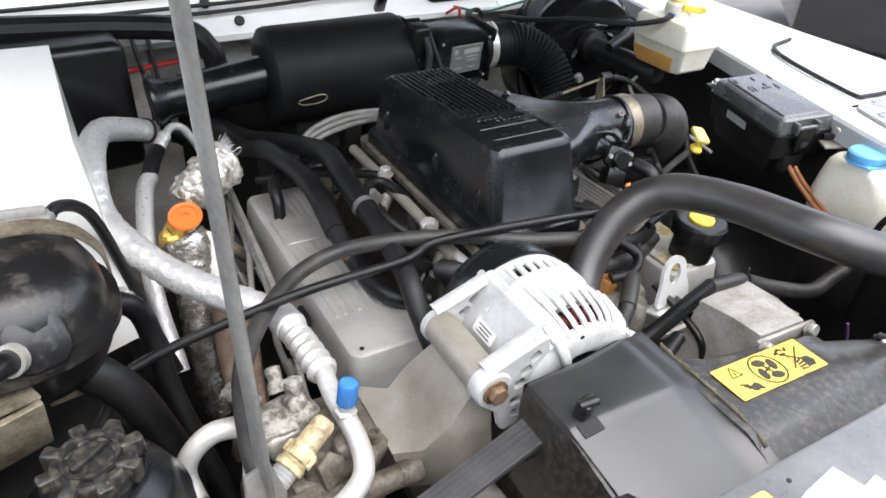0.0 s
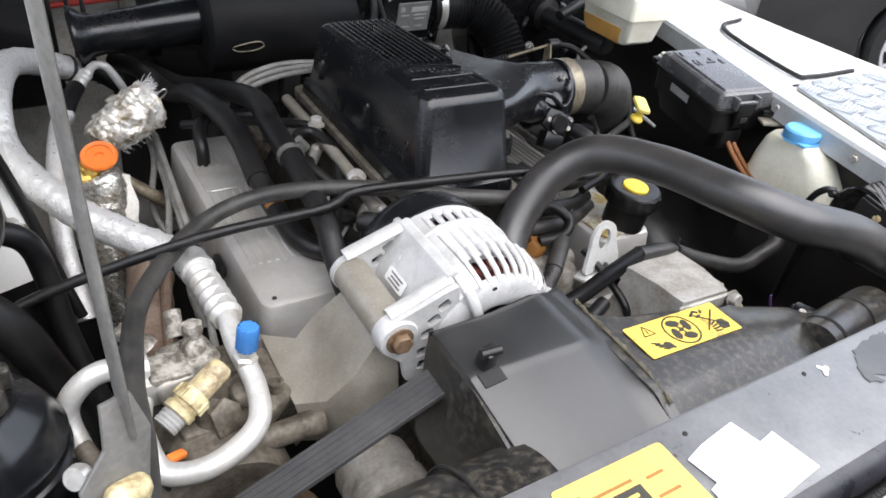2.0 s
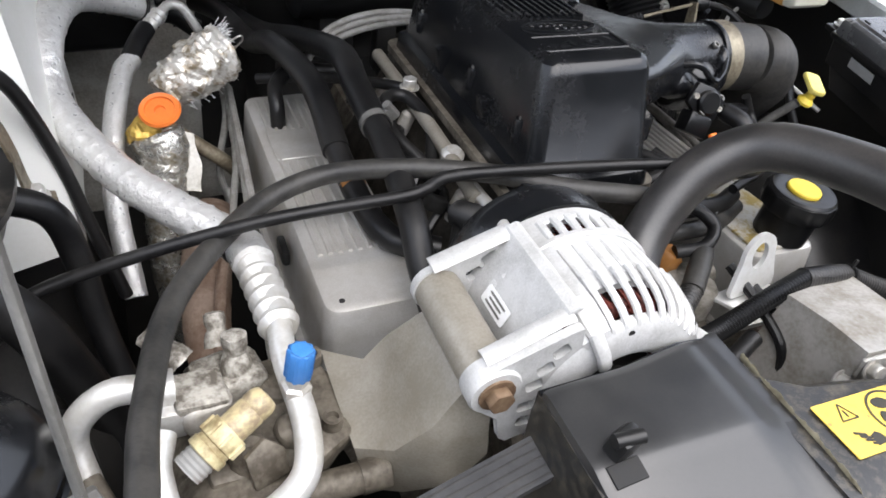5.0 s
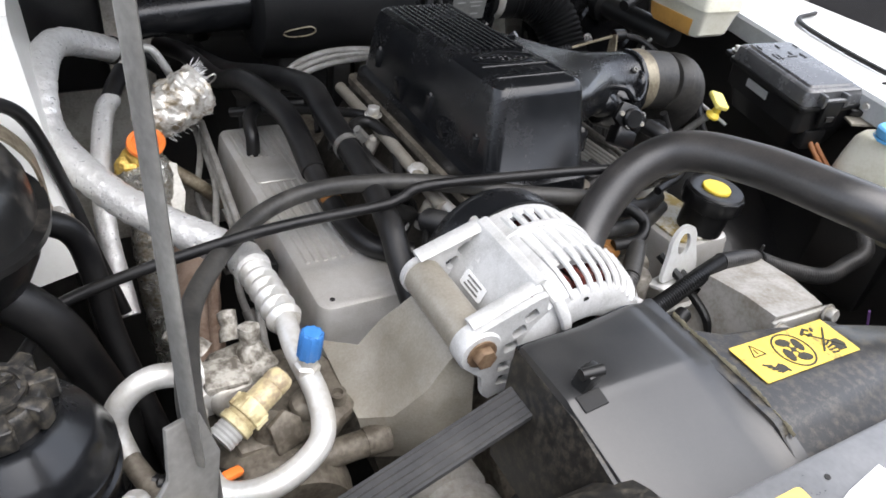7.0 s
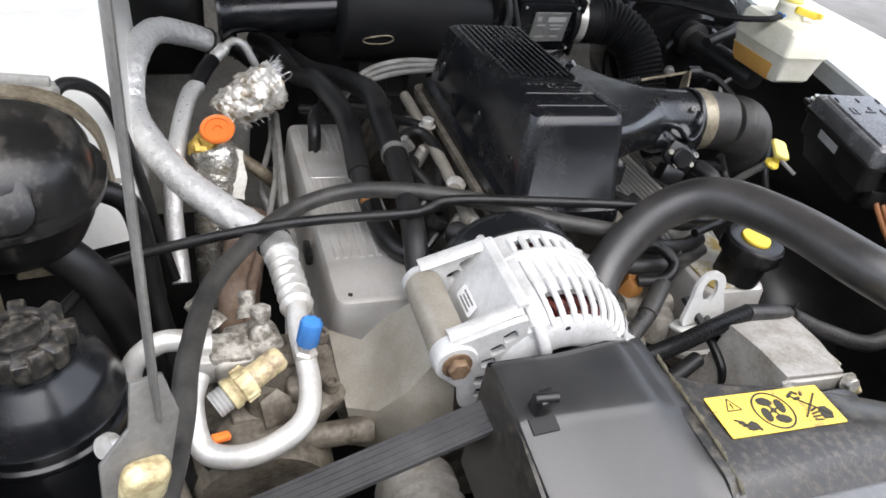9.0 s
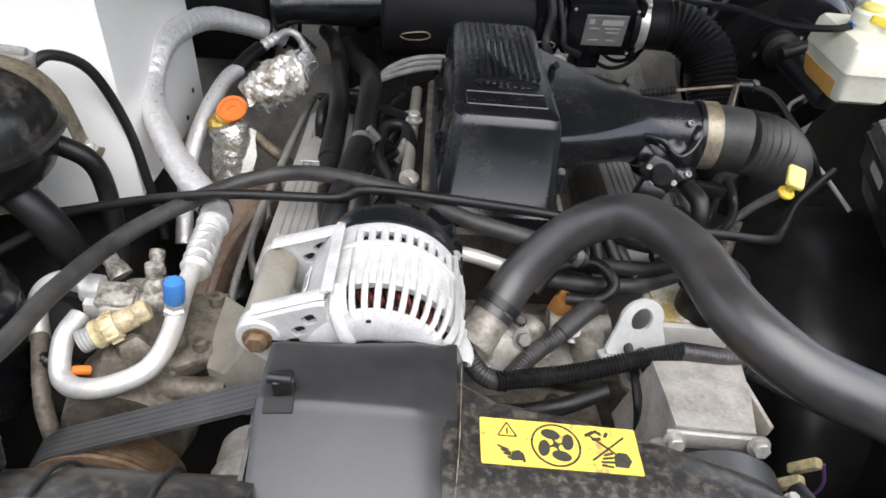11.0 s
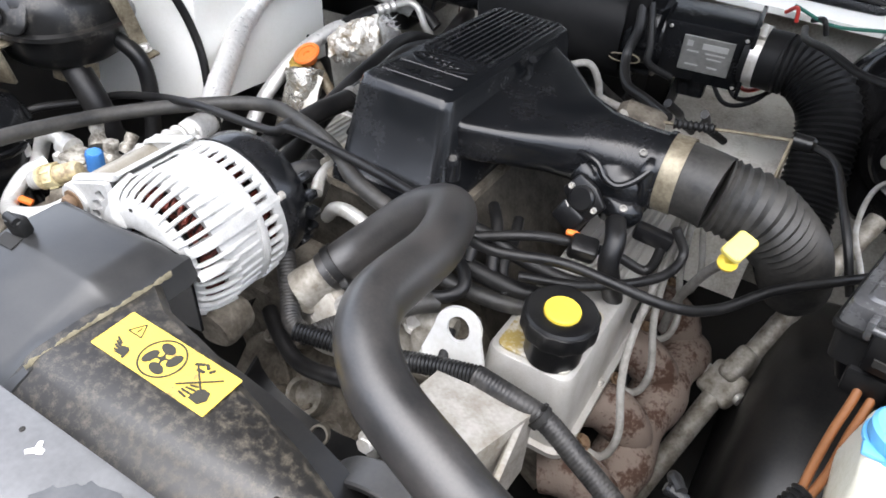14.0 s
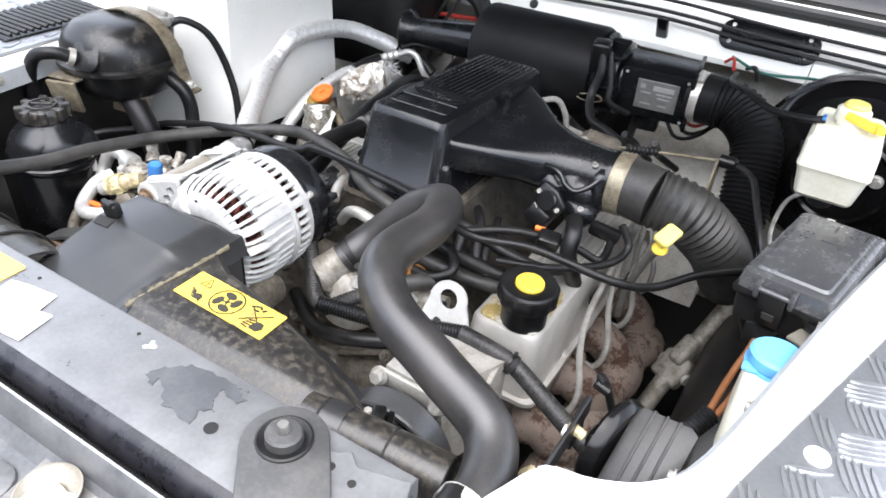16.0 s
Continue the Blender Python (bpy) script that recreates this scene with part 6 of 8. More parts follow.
# ---- compressor and its pipes ----
SWITCH = material("stained amber plastic", (0.5, 0.42, 0.24), (0.26, 0.2, 0.13), 0.48, 0.3, scale=110, bump=0.1, sharp=0.1)
CORRODED = material("corroded black and silver metal", (0.46, 0.44, 0.39), (0.12, 0.105, 0.085), 0.48, 0.45, 0.3, scale=90, bump=0.5, sharp=0.12)
def compressor():
    ob = thing("ac_compressor", "dirty cast aluminium air conditioning compressor", "compressor", (-0.32, 0.31, 0.74))
    part("body", turned([(0, 0.0), (0.05, 0.0), (0.056, 0.006), (0.056, 0.05), (0.06, 0.054), (0.06, 0.09), (0.055, 0.11), (0, 0.11)], axis((-0.333, 0.36, 0.8), (0, -1, 0)), 36), GRIME, ob)
    plate = slab([(-0.05, -0.045), (0.02, -0.05), (0.05, -0.035), (0.054, 0.0), (0.046, 0.03), (0.05, 0.048), (0.0, 0.046), (-0.052, 0.04)], pose(-0.31, 0.335, 0.842, 3, 3, 4), 0.02, 0.004)
    bmesh.ops.subdivide_edges(plate, edges=plate.edges[:], cuts=2, use_grid_fill=True)
    part("manifold_plate", crumple(plate, 60, 0.0025), GRIME, ob)
    part("valve_block", block((0.034, 0.03, 0.026), pose(-0.355, 0.34, 0.882, 4, 8, 6), 0.003), CORRODED, ob, "corroded black and silver block")
    part("valve_cover", block((0.02, 0.031, 0.027), pose(-0.372, 0.339, 0.88, 4, 8, 6), 0.003), PIPE, ob, "bright block end")
    for p, h in (((-0.305, 0.35, 0.862), 0.012), ((-0.33, 0.3, 0.862), 0.014), ((-0.345, 0.325, 0.866), 0.01), ((-0.298, 0.31, 0.864), 0.011)):
        part("casting_lump", crumple(turned([(0, 0), (0.014, 0), (0.013, h * 0.6), (0.008, h), (0, h)], pose(*p, 8, 6, 0), 14), 120, 0.004, p[0]), GRIME, ob, "knobbly casting")
    part("clip_bracket", slab([(-0.012, -0.012), (0.012, -0.012), (0.014, 0.006), (0.004, 0.018), (-0.012, 0.012)], pose(-0.322, 0.288, 0.868, 60, 0, 20), 0.005, 0.001), GRIME, ob)
    part("wire", corrugated([(-0.372, 0.27, 0.856), (-0.395, 0.285, 0.85), (-0.415, 0.3, 0.845), (-0.425, 0.33, 0.83)], 0.0065, 0.005, 0.0015, 12), PLASTIC, ob, "corrugated black wire sleeve")
    part("wire", tube([(-0.37, 0.278, 0.862), (-0.378, 0.27, 0.85), (-0.372, 0.262, 0.835), (-0.36, 0.268, 0.82)], 0.0035, 8, 6), RUBBER, ob, "thin black wire")
    part("port_block", crumple(block((0.05, 0.04, 0.03), pose(-0.335, 0.362, 0.868, 0, 0, 10), 0.008, 3), 70, 0.004), CORRODED, ob, "pipe port block with weld seams")
    part("port_block", crumple(block((0.036, 0.034, 0.028), pose(-0.352, 0.338, 0.878, 0, 0, 10), 0.009, 3), 60, 0.003), CAST, ob, "knobbly weld")
    for p, d, r, h in (((-0.327, 0.36, 0.88), (0.05, 0.25, 1), 0.009, 0.03), ((-0.362, 0.372, 0.885), (-0.6, 0.5, 0.6), 0.009, 0.032), ((-0.335, 0.385, 0.88), (0, 0.6, 0.6), 0.008, 0.025)):
        part("fitting", crumple(turned([(0, 0), (r * 1.25, 0), (r * 1.2, h * 0.25), (r, h * 0.4), (r * 0.8, h * 0.5), (r * 0.95, h * 0.7), (r * 0.95, h * 0.95), (r * 0.6, h), (0, h)], axis(p, d), 18), 130, 0.0022, h), CORRODED, ob, "corroded pipe fitting")
    for p in ((-0.272, 0.368, 0.862), (-0.272, 0.31, 0.86), (-0.36, 0.31, 0.86)):
        part("socket_bolt", turned([(0, 0.004), (0.004, 0.004), (0.0045, 0.009), (0.007, 0.009), (0.0075, 0), (0, 0)], pose(*p), 18), GRIME, ob, "socket head bolt")
    part("front_boss", turned([(0, 0), (0.011, 0), (0.011, 0.05), (0.009, 0.055), (0, 0.055)], axis((-0.3, 0.275, 0.842), (1, 0.0, 0)), 18), GRIME, ob)
    part("front_boss", turned([(0, 0), (0.012, 0), (0.012, 0.02), (0.006, 0.022), (0, 0.022)], axis((-0.262, 0.275, 0.842), (1, 0.0, 0)), 18), GRIME, ob)
    part("rod", tube([(-0.288, 0.3, 0.855), (-0.296, 0.27, 0.84), (-0.303, 0.25, 0.82)], 0.004, 10, 4), GRIME, ob)
    sens = axis((-0.318, 0.313, 0.899), (-0.6, -0.28, -0.24))
    part("sensor_body", turned([(0, -0.006), (0.008, -0.005), (0.0095, -0.003), (0.0105, 0.0), (0.0105, 0.006), (0.0098, 0.007), (0.0105, 0.008), (0.0105, 0.026), (0.0, 0.026)], sens, 24), SWITCH, ob, "stained amber switch body")
    part("sensor_nut", turned([(0, 0.024), (0.0128, 0.024), (0.0135, 0.026), (0.0135, 0.036), (0.0122, 0.037), (0.0122, 0.0395), (0.0135, 0.0405), (0.0135, 0.046), (0.0115, 0.047), (0, 0.047)], sens, 22), CREAM, ob, "pale connector sleeve")
    for a in range(0, 360, 45):
        part("sleeve_rib", block((0.004, 0.0022, 0.011), sens @ pose(0, 0, 0.031, 0, 0, a) @ Matrix.Translation((0.0132, 0, 0)), 0.0006, 1), CREAM, ob)
    part("sensor_tail", corrugated([sens @ Vector((0, 0, 0.046)), sens @ Vector((0, 0, 0.053)), sens @ Vector((0, 0, 0.06))], 0.0112, 0.0035, 0.0008, 20), PRINT, ob, "grey ribbed plug end")
    part("sensor_tag", block((0.016, 0.008, 0.006), pose(-0.365, 0.272, 0.862, 0, 20, 25), 0.002), ORANGE, ob, "orange locking tab")
    return ob


shift(compressor(), -0.008, 0.009, 0.004)


def ac_hoses():
    ob = thing("suction_hose", "silver foil wrapped air conditioning hose", "hose", (-0.4, 0.7, 0.85))
    line = [(-0.332, 0.9945, 0.892), (-0.3824, 0.944, 0.9287), (-0.4222, 0.88, 0.956), (-0.4424, 0.774, 0.962), (-0.4437, 0.705, 0.926), (-0.4037, 0.6255, 0.899), (-0.3613, 0.5627, 0.893), (-0.3125, 0.498, 0.891), (-0.304, 0.462, 0.894)]
    part("wrapped_hose", crumple(crumple(corrugated(line, 0.0172, 0.017, 0.0009, 36), 80, 0.0022), 190, 0.0009, 5), FOIL, ob)
    part("ferrule", corrugated([(-0.306, 0.472, 0.893), (-0.303, 0.43, 0.896), (-0.3, 0.383, 0.897)], 0.0155, 0.0135, 0.0032, 28), PIPE, ob, "ribbed aluminium ferrule")
    part("clip_band", turned([(0.0172, -0.003), (0.0184, -0.003), (0.0184, 0.003), (0.0172, 0.003), (0.0172, -0.003)], axis((-0.309, 0.494, 0.891), (0.45, -0.85, 0.1)), 24), DARK, ob, "black tie band")
    pipe = [(-0.299, 0.4428, 0.9), (-0.2995, 0.4017, 0.902), (-0.303, 0.3585, 0.896), (-0.301, 0.3045, 0.8873), (-0.3125, 0.2712, 0.8805), (-0.3508, 0.2564, 0.8722), (-0.3844, 0.2697, 0.8665), (-0.3925, 0.3, 0.883), (-0.3872, 0.325, 0.889)]
    part("bent_pipe", tube(pipe, 0.0092, 20, 10), PIPE, ob, "bent bare aluminium pipe")
    part("charge_port", turned([(0, 0), (0.0105, 0), (0.0105, 0.006), (0.008, 0.008), (0.008, 0.014), (0, 0.014)], axis((-0.3022, 0.3305, 0.895), (0.13, 0.02, 0.99)), 6), STEEL, ob, "plated charge port nut")
    cap = bmesh.new()
    m = axis((-0.3005, 0.3308, 0.9085), (0.13, 0.02, 0.99))
    prism(cap, [((0.0085 + 0.0005 * math.cos(10 * a)) * math.cos(a), (0.0085 + 0.0005 * math.cos(10 * a)) * math.sin(a)) for a in (2 * math.pi * k / 60 for k in range(60))], m, 0.025, 0.002)
    part("port_cap", cap, BLUE, ob, "ribbed blue cap")
    part("cap_dimple", turned([(0, 0), (0.0014, 0), (0.0014, 0.0004), (0, 0.0004)], m @ Matrix.Translation((0, 0, 0.024)), 10), DARK, ob)
    part("end_sleeve", tube([(-0.333, 0.993, 0.893), (-0.31, 1.004, 0.883), (-0.285, 1.004, 0.863)], 0.013, 18, 6), RUBBER, ob, "black hose end")
    q = thing("liquid_hose", "thin foil sleeved air conditioning pipe", "hose", (-0.4, 0.8, 0.8), "")
    line = [(-0.405, 0.62, 0.74), (-0.41, 0.69, 0.81), (-0.4, 0.76, 0.86), (-0.385, 0.83, 0.885), (-0.372, 0.86, 0.89)]
    part("sleeve", crumple(tube(line, 0.0115, 18, 10), 70, 0.0012), FOIL, q)
    part("black_sleeve", tube([(-0.376, 0.852, 0.889), (-0.362, 0.885, 0.9), (-0.35, 0.91, 0.905)], 0.011, 16, 6), RUBBER, q)
    part("ferrule", corrugated([(-0.35, 0.91, 0.905), (-0.342, 0.925, 0.907), (-0.332, 0.945, 0.909)], 0.0095, 0.012, 0.0025, 16), PIPE, q)
    part("pipe", tube([(-0.332, 0.945, 0.909), (-0.318, 0.965, 0.912), (-0.302, 0.97, 0.905), (-0.288, 0.97, 0.88), (-0.28, 0.98, 0.86)], 0.006, 12, 8), PIPE, q)
    part("tie", turned([(0.017, -0.002), (0.019, -0.002), (0.019, 0.002), (0.017, 0.002), (0.017, -0.002)], axis((-0.354, 0.972, 0.909), (0.8, 0.6, -0.5)), 20), DARK, q, "black cable tie")
    r = thing("discharge_pipe", "bare aluminium discharge pipe at the compressor", "pipe", (-0.41, 0.34, 0.83))
    part("pipe", tube([(-0.38, 0.352, 0.9), (-0.41, 0.3535, 0.905), (-0.431, 0.352, 0.892), (-0.4395, 0.347, 0.873), (-0.435, 0.329, 0.8495)], 0.0092, 18, 8), PIPE, r)
    part("collar", turned([(0, 0), (0.0135, 0), (0.0135, 0.016), (0, 0.016)], axis((-0.376, 0.353, 0.897), (-1, 0, 0.1)), 18), PIPE, r)
    part("valve", turned([(0, 0), (0.006, 0), (0.006, 0.016), (0.0035, 0.018), (0.0035, 0.026), (0, 0.026)], pose(-0.447, 0.335, 0.872), 12), PIPE, r)
    part("lower_pipe", tube([(-0.436, 0.333, 0.855), (-0.41, 0.27, 0.835), (-0.4, 0.25, 0.8), (-0.4, 0.24, 0.76)], 0.008, 14, 8), GRIME, r)
    return ob


ac_hoses()


def dipstick_and_foil():
    ob = thing("gearbox_dipstick", "orange capped gearbox dipstick in a foil lagged tube", "dipstick", (-0.35, 0.75, 0.8))
    m = axis((-0.352, 0.752, 0.879), (-0.12, -0.45, 0.88)) @ Matrix.Diagonal((1.2, 1.2, 1.1, 1))
    part("cap", turned([(0, 0.0), (0.0085, 0.0), (0.0095, 0.004), (0.017, 0.012), (0.018, 0.015), (0.0165, 0.0175), (0.013, 0.0165), (0.0125, 0.0145), (0.005, 0.0145), (0.0045, 0.012), (0, 0.0115)], m, 32), ORANGE, ob, "orange pull cap")
    part("tube", tube([(-0.355, 0.766, 0.868), (-0.325, 0.755, 0.845), (-0.295, 0.75, 0.82), (-0.27, 0.77, 0.78)], 0.0085, 14, 6), TARNISH, ob)
    tag = bmesh.new()
    bmesh.ops.create_icosphere(tag, subdivisions=3, radius=1.0, matrix=pose(-0.372, 0.748, 0.862) @ Matrix.Diagonal((0.019, 0.014, 0.023, 1)))
    part("gold_foil", crumple(tag, 110, 0.006), GOLD, ob, "gold foil scrap")
    q = thing("lagged_valve", "heater pipe wrapped in torn foil insulation", "insulation", (-0.31, 0.8, 0.86))
    lag = tube([(-0.345, 0.79, 0.878), (-0.32, 0.803, 0.892), (-0.295, 0.815, 0.902), (-0.272, 0.828, 0.91)], lambda s: 0.02 + 0.01 * min(1, s / 0.04), 44, 18)
    part("wrap", crumple(crumple(crumple(lag, 26, 0.012, 9), 70, 0.006), 150, 0.003, 4), OLD_FOIL, q, "torn silver foil wrap")
    rng = random.Random(8)
    fray = bmesh.new()
    for k in range(420):
        a = rng.uniform(0, 2 * math.pi)
        back = rng.uniform(0, 0.06) if k > 200 else 0.0
        p = Vector((-0.274, 0.828, 0.909)) - Vector((0.82, 0.45, 0.35)) * back + Vector((0, math.cos(a), math.sin(a))) * (rng.uniform(0.01, 0.03) if k <= 200 else 0.029)
        d = Vector((rng.uniform(0.2, 1), rng.uniform(-0.6, 0.5), rng.uniform(-0.5, 0.6))).normalized() * rng.uniform(0.006, 0.017)
        sweep(fray, [p, p + d * 0.5 + Vector((0, 0, rng.uniform(-0.002, 0.002))), p + d], 0.00028, 3)
    tagged(part("fibres", fray, PAPER, q, "frayed white fibres"), kind="stuff")
    col = tube([(-0.36, 0.74, 0.86), (-0.355, 0.73, 0.84), (-0.36, 0.71, 0.8), (-0.365, 0.69, 0.76), (-0.365, 0.67, 0.7), (-0.36, 0.66, 0.62)], lambda s: 0.03 - 0.008 * min(1, s / 0.1), 22, 10)
    part("lower_wrap", crumple(col, 70, 0.006, 3), DULL_FOIL, q, "crumpled foil on the lower pipe")
    flap = sheet([[(-0.37, 0.74, 0.86), (-0.345, 0.735, 0.868), (-0.322, 0.735, 0.858)], [(-0.368, 0.715, 0.83), (-0.342, 0.71, 0.836), (-0.318, 0.715, 0.83)], [(-0.36, 0.7, 0.81), (-0.34, 0.697, 0.812), (-0.325, 0.7, 0.808)]], 0.001)
    bmesh.ops.subdivide_edges(flap, edges=flap.edges[:], cuts=2, use_grid_fill=True)
    part("paper_flap", crumple(flap, 60, 0.004), OFF_WHITE, q, "stained paper flap")
    part("wire", tube([(-0.265, 0.835, 0.915), (-0.252, 0.83, 0.925), (-0.248, 0.84, 0.915), (-0.258, 0.85, 0.9)], 0.0012, 6, 6), STEEL, q)
    return ob


shift(dipstick_and_foil(), 0.002, -0.008, -0.004)


# ---- hoses and pipes that cross the bay ----
def hose(name, label, category, points, r, mat, sides=16, per=10, group=""):
    return solo(name, tube(points, r, sides, per), mat, label, category, group)


hose("breather_pipe", "thin black plastic pipe across the engine", "pipe",
     [(-0.5193, 0.3942, 0.8442), (-0.507, 0.3834, 0.8908), (-0.48, 0.4512, 0.885), (-0.4485, 0.48, 0.8926), (-0.3058, 0.466, 0.9332), (-0.1861, 0.466, 0.939), (-0.16, 0.467, 0.9435), (-0.1346, 0.4666, 0.9525), (-0.0322, 0.454, 0.954), (0.0659, 0.427, 0.961), (0.1327, 0.414, 0.9494), (0.203, 0.443, 0.943), (0.2915, 0.47, 0.92), (0.3312, 0.516, 0.9005), (0.375, 0.5775, 0.902), (0.46, 0.666, 0.8986)], 0.0052, RUBBER, 12)
power = hose("steering_hose", "long weathered black rubber hose looping over the engine", "hose",
     [(-0.4396, 0.1024, 0.972), (-0.412, 0.1543, 0.9587), (-0.3977, 0.2347, 0.9411), (-0.3908, 0.3111, 0.9333), (-0.3663, 0.4109, 0.9214), (-0.302, 0.5, 0.918), (-0.238, 0.53, 0.924), (-0.172, 0.51, 0.937), (-0.0954, 0.483, 0.938), (-0.0331, 0.444, 0.9385), (0.04, 0.4266, 0.93), (0.0875, 0.433, 0.906)], 0.0088, OLD_RUBBER, 16)
part("end_clip", turned([(0.0088, -0.004), (0.0104, -0.004), (0.0104, 0.004), (0.0088, 0.004), (0.0088, -0.004)], axis((0.078, 0.4312, 0.9105), (0.88, 0.1, -0.46)), 20), PROP, power, "crimped steel end clip")


def heater_hoses():
    a = thing("heater_hose", "black rubber heater hose over the rocker cover", "hose", (-0.21, 0.8, 0.85), "heater hoses")
    part("hose", tube([(-0.275, 1.1, 0.8645), (-0.25, 1.03, 0.8744), (-0.2271, 0.927, 0.8765), (-0.2158, 0.812, 0.92), (-0.199, 0.6963, 0.9238), (-0.1996, 0.6028, 0.902)], 0.0138, 20), RUBBER, a)
    part("lower_hose", tube([(-0.1996, 0.612, 0.904), (-0.193, 0.541, 0.8835), (-0.1795, 0.4905, 0.876), (-0.14, 0.47, 0.87)], 0.0122, 20), RUBBER, a)
    part("paint_mark", turned([(0.0122, -0.003), (0.0125, -0.003), (0.0125, 0.003), (0.0122, 0.003)], axis((-0.195, 0.56, 0.889), (0.1, -0.95, -0.28)), 20), BROWN, a, "faded orange paint mark")
    b = thing("heater_hose", "black rubber heater hose with a steel clip", "hose", (-0.17, 0.7, 0.88), "heater hoses")
    part("hose", tube([(-0.2335, 1.08, 0.8536), (-0.203, 0.97, 0.8686), (-0.1776, 0.8624, 0.904), (-0.161, 0.7344, 0.9416), (-0.1603, 0.6675, 0.934), (-0.16, 0.595, 0.9255)], 0.0145, 20), RUBBER, b)
    part("lower_hose", tube([(-0.1605, 0.612, 0.928), (-0.1679, 0.535, 0.9305), (-0.1743, 0.4632, 0.9215), (-0.1768, 0.4268, 0.9), (-0.173, 0.3927, 0.8674), (-0.1655, 0.361, 0.8437)], 0.0125, 18), RUBBER, b)
    clamp((-0.16, 0.603, 0.927), (0, -1, -0.1), 0.0147, 0.008, b, PROP, 40)
    c = thing("bypass_hose", "black corrugated breather hose behind the alternator", "hose", (-0.12, 0.43, 0.87))
    part("hose", corrugated([(-0.095, 0.375, 0.9), (-0.105, 0.41, 0.918), (-0.115, 0.445, 0.915), (-0.12, 0.48, 0.9)], 0.0135, 0.006, 0.003, 18), RUBBER, c)
    part("boot", block((0.035, 0.03, 0.03), pose(-0.118, 0.375, 0.9, 0, 20, 10), 0.008, 3), RUBBER, c)
    part("stub", tube([(-0.17, 0.39, 0.87), (-0.145, 0.4, 0.88), (-0.12, 0.41, 0.885)], 0.011, 16, 5), CAST, c)
    return a


heater_hoses()
hose("breather_elbow", "short bent black breather hose on the rocker cover", "hose", [(-0.23, 0.735, 0.852), (-0.23, 0.737, 0.878), (-0.226, 0.762, 0.895), (-0.2, 0.79, 0.897), (-0.15, 0.785, 0.895)], 0.0085, RUBBER, 14)


def fuel_rail():
    ob = thing("fuel_rail", "steel fuel rail with injectors and hoses beside the plenum", "fuel rail", (-0.11, 0.6, 0.88))
    part("rail", tube([(-0.105, 0.48, 0.913), (-0.102, 0.6, 0.918), (-0.1, 0.78, 0.915)], 0.0075, 14, 6), BRACKET, ob)
    for y in (0.5, 0.575, 0.65, 0.725):
        part("injector", turned([(0, 0), (0.006, 0), (0.008, 0.012), (0.008, 0.03), (0.005, 0.034), (0, 0.034)], axis((-0.118, y, 0.878), (0.35, 0, 0.9)), 14), CAST, ob)
        part("plug", block((0.02, 0.014, 0.014), pose(-0.135, y, 0.9, 0, 25, 0), 0.003), PLASTIC, ob, "black injector plug")
    part("rail_bolt", bolt((-0.1, 0.672, 0.926), (0, 0, 1), 0.008, 0.01), STEEL, ob, "bright banjo bolt")
    part("cross_pipe", tube([(-0.24, 0.8, 0.885), (-0.18, 0.76, 0.902), (-0.12, 0.7, 0.918), (-0.1, 0.68, 0.92)], 0.006, 12, 6), RUBBER, ob, "black fuel pipe")
    part("loop_hose", tube([(-0.12, 0.56, 0.9), (-0.14, 0.6, 0.915), (-0.135, 0.65, 0.925), (-0.11, 0.655, 0.925), (-0.1, 0.61, 0.918), (-0.115, 0.56, 0.905), (-0.125, 0.52, 0.895)], 0.0068, 12, 8), RUBBER, ob, "looped rubber hose")
    part("regulator", turned([(0, 0), (0.01, 0), (0.0115, 0.004), (0.0115, 0.012), (0.007, 0.017), (0, 0.017)], axis((-0.1, 0.55, 0.908), (0, -0.2, 1)), 20), STEEL, ob, "bright pressure regulator")
    part("stub_pipe", tube([(-0.102, 0.5, 0.914), (-0.095, 0.46, 0.91), (-0.085, 0.44, 0.905)], 0.007, 12, 5), STEEL, ob)
    rng = random.Random(11)
    for k in range(7):
        y = 0.44 + 0.05 * k
        part("harness_lead", tube([(-0.145, y, 0.875), (-0.13 + rng.uniform(-0.01, 0.01), y + 0.02, 0.895), (-0.12, y + 0.05, 0.885 + rng.uniform(0, 0.02)), (-0.135, y + 0.09, 0.878)], 0.0045, 8, 6), PLASTIC, ob, "black wire")
    return ob


fuel_rail()


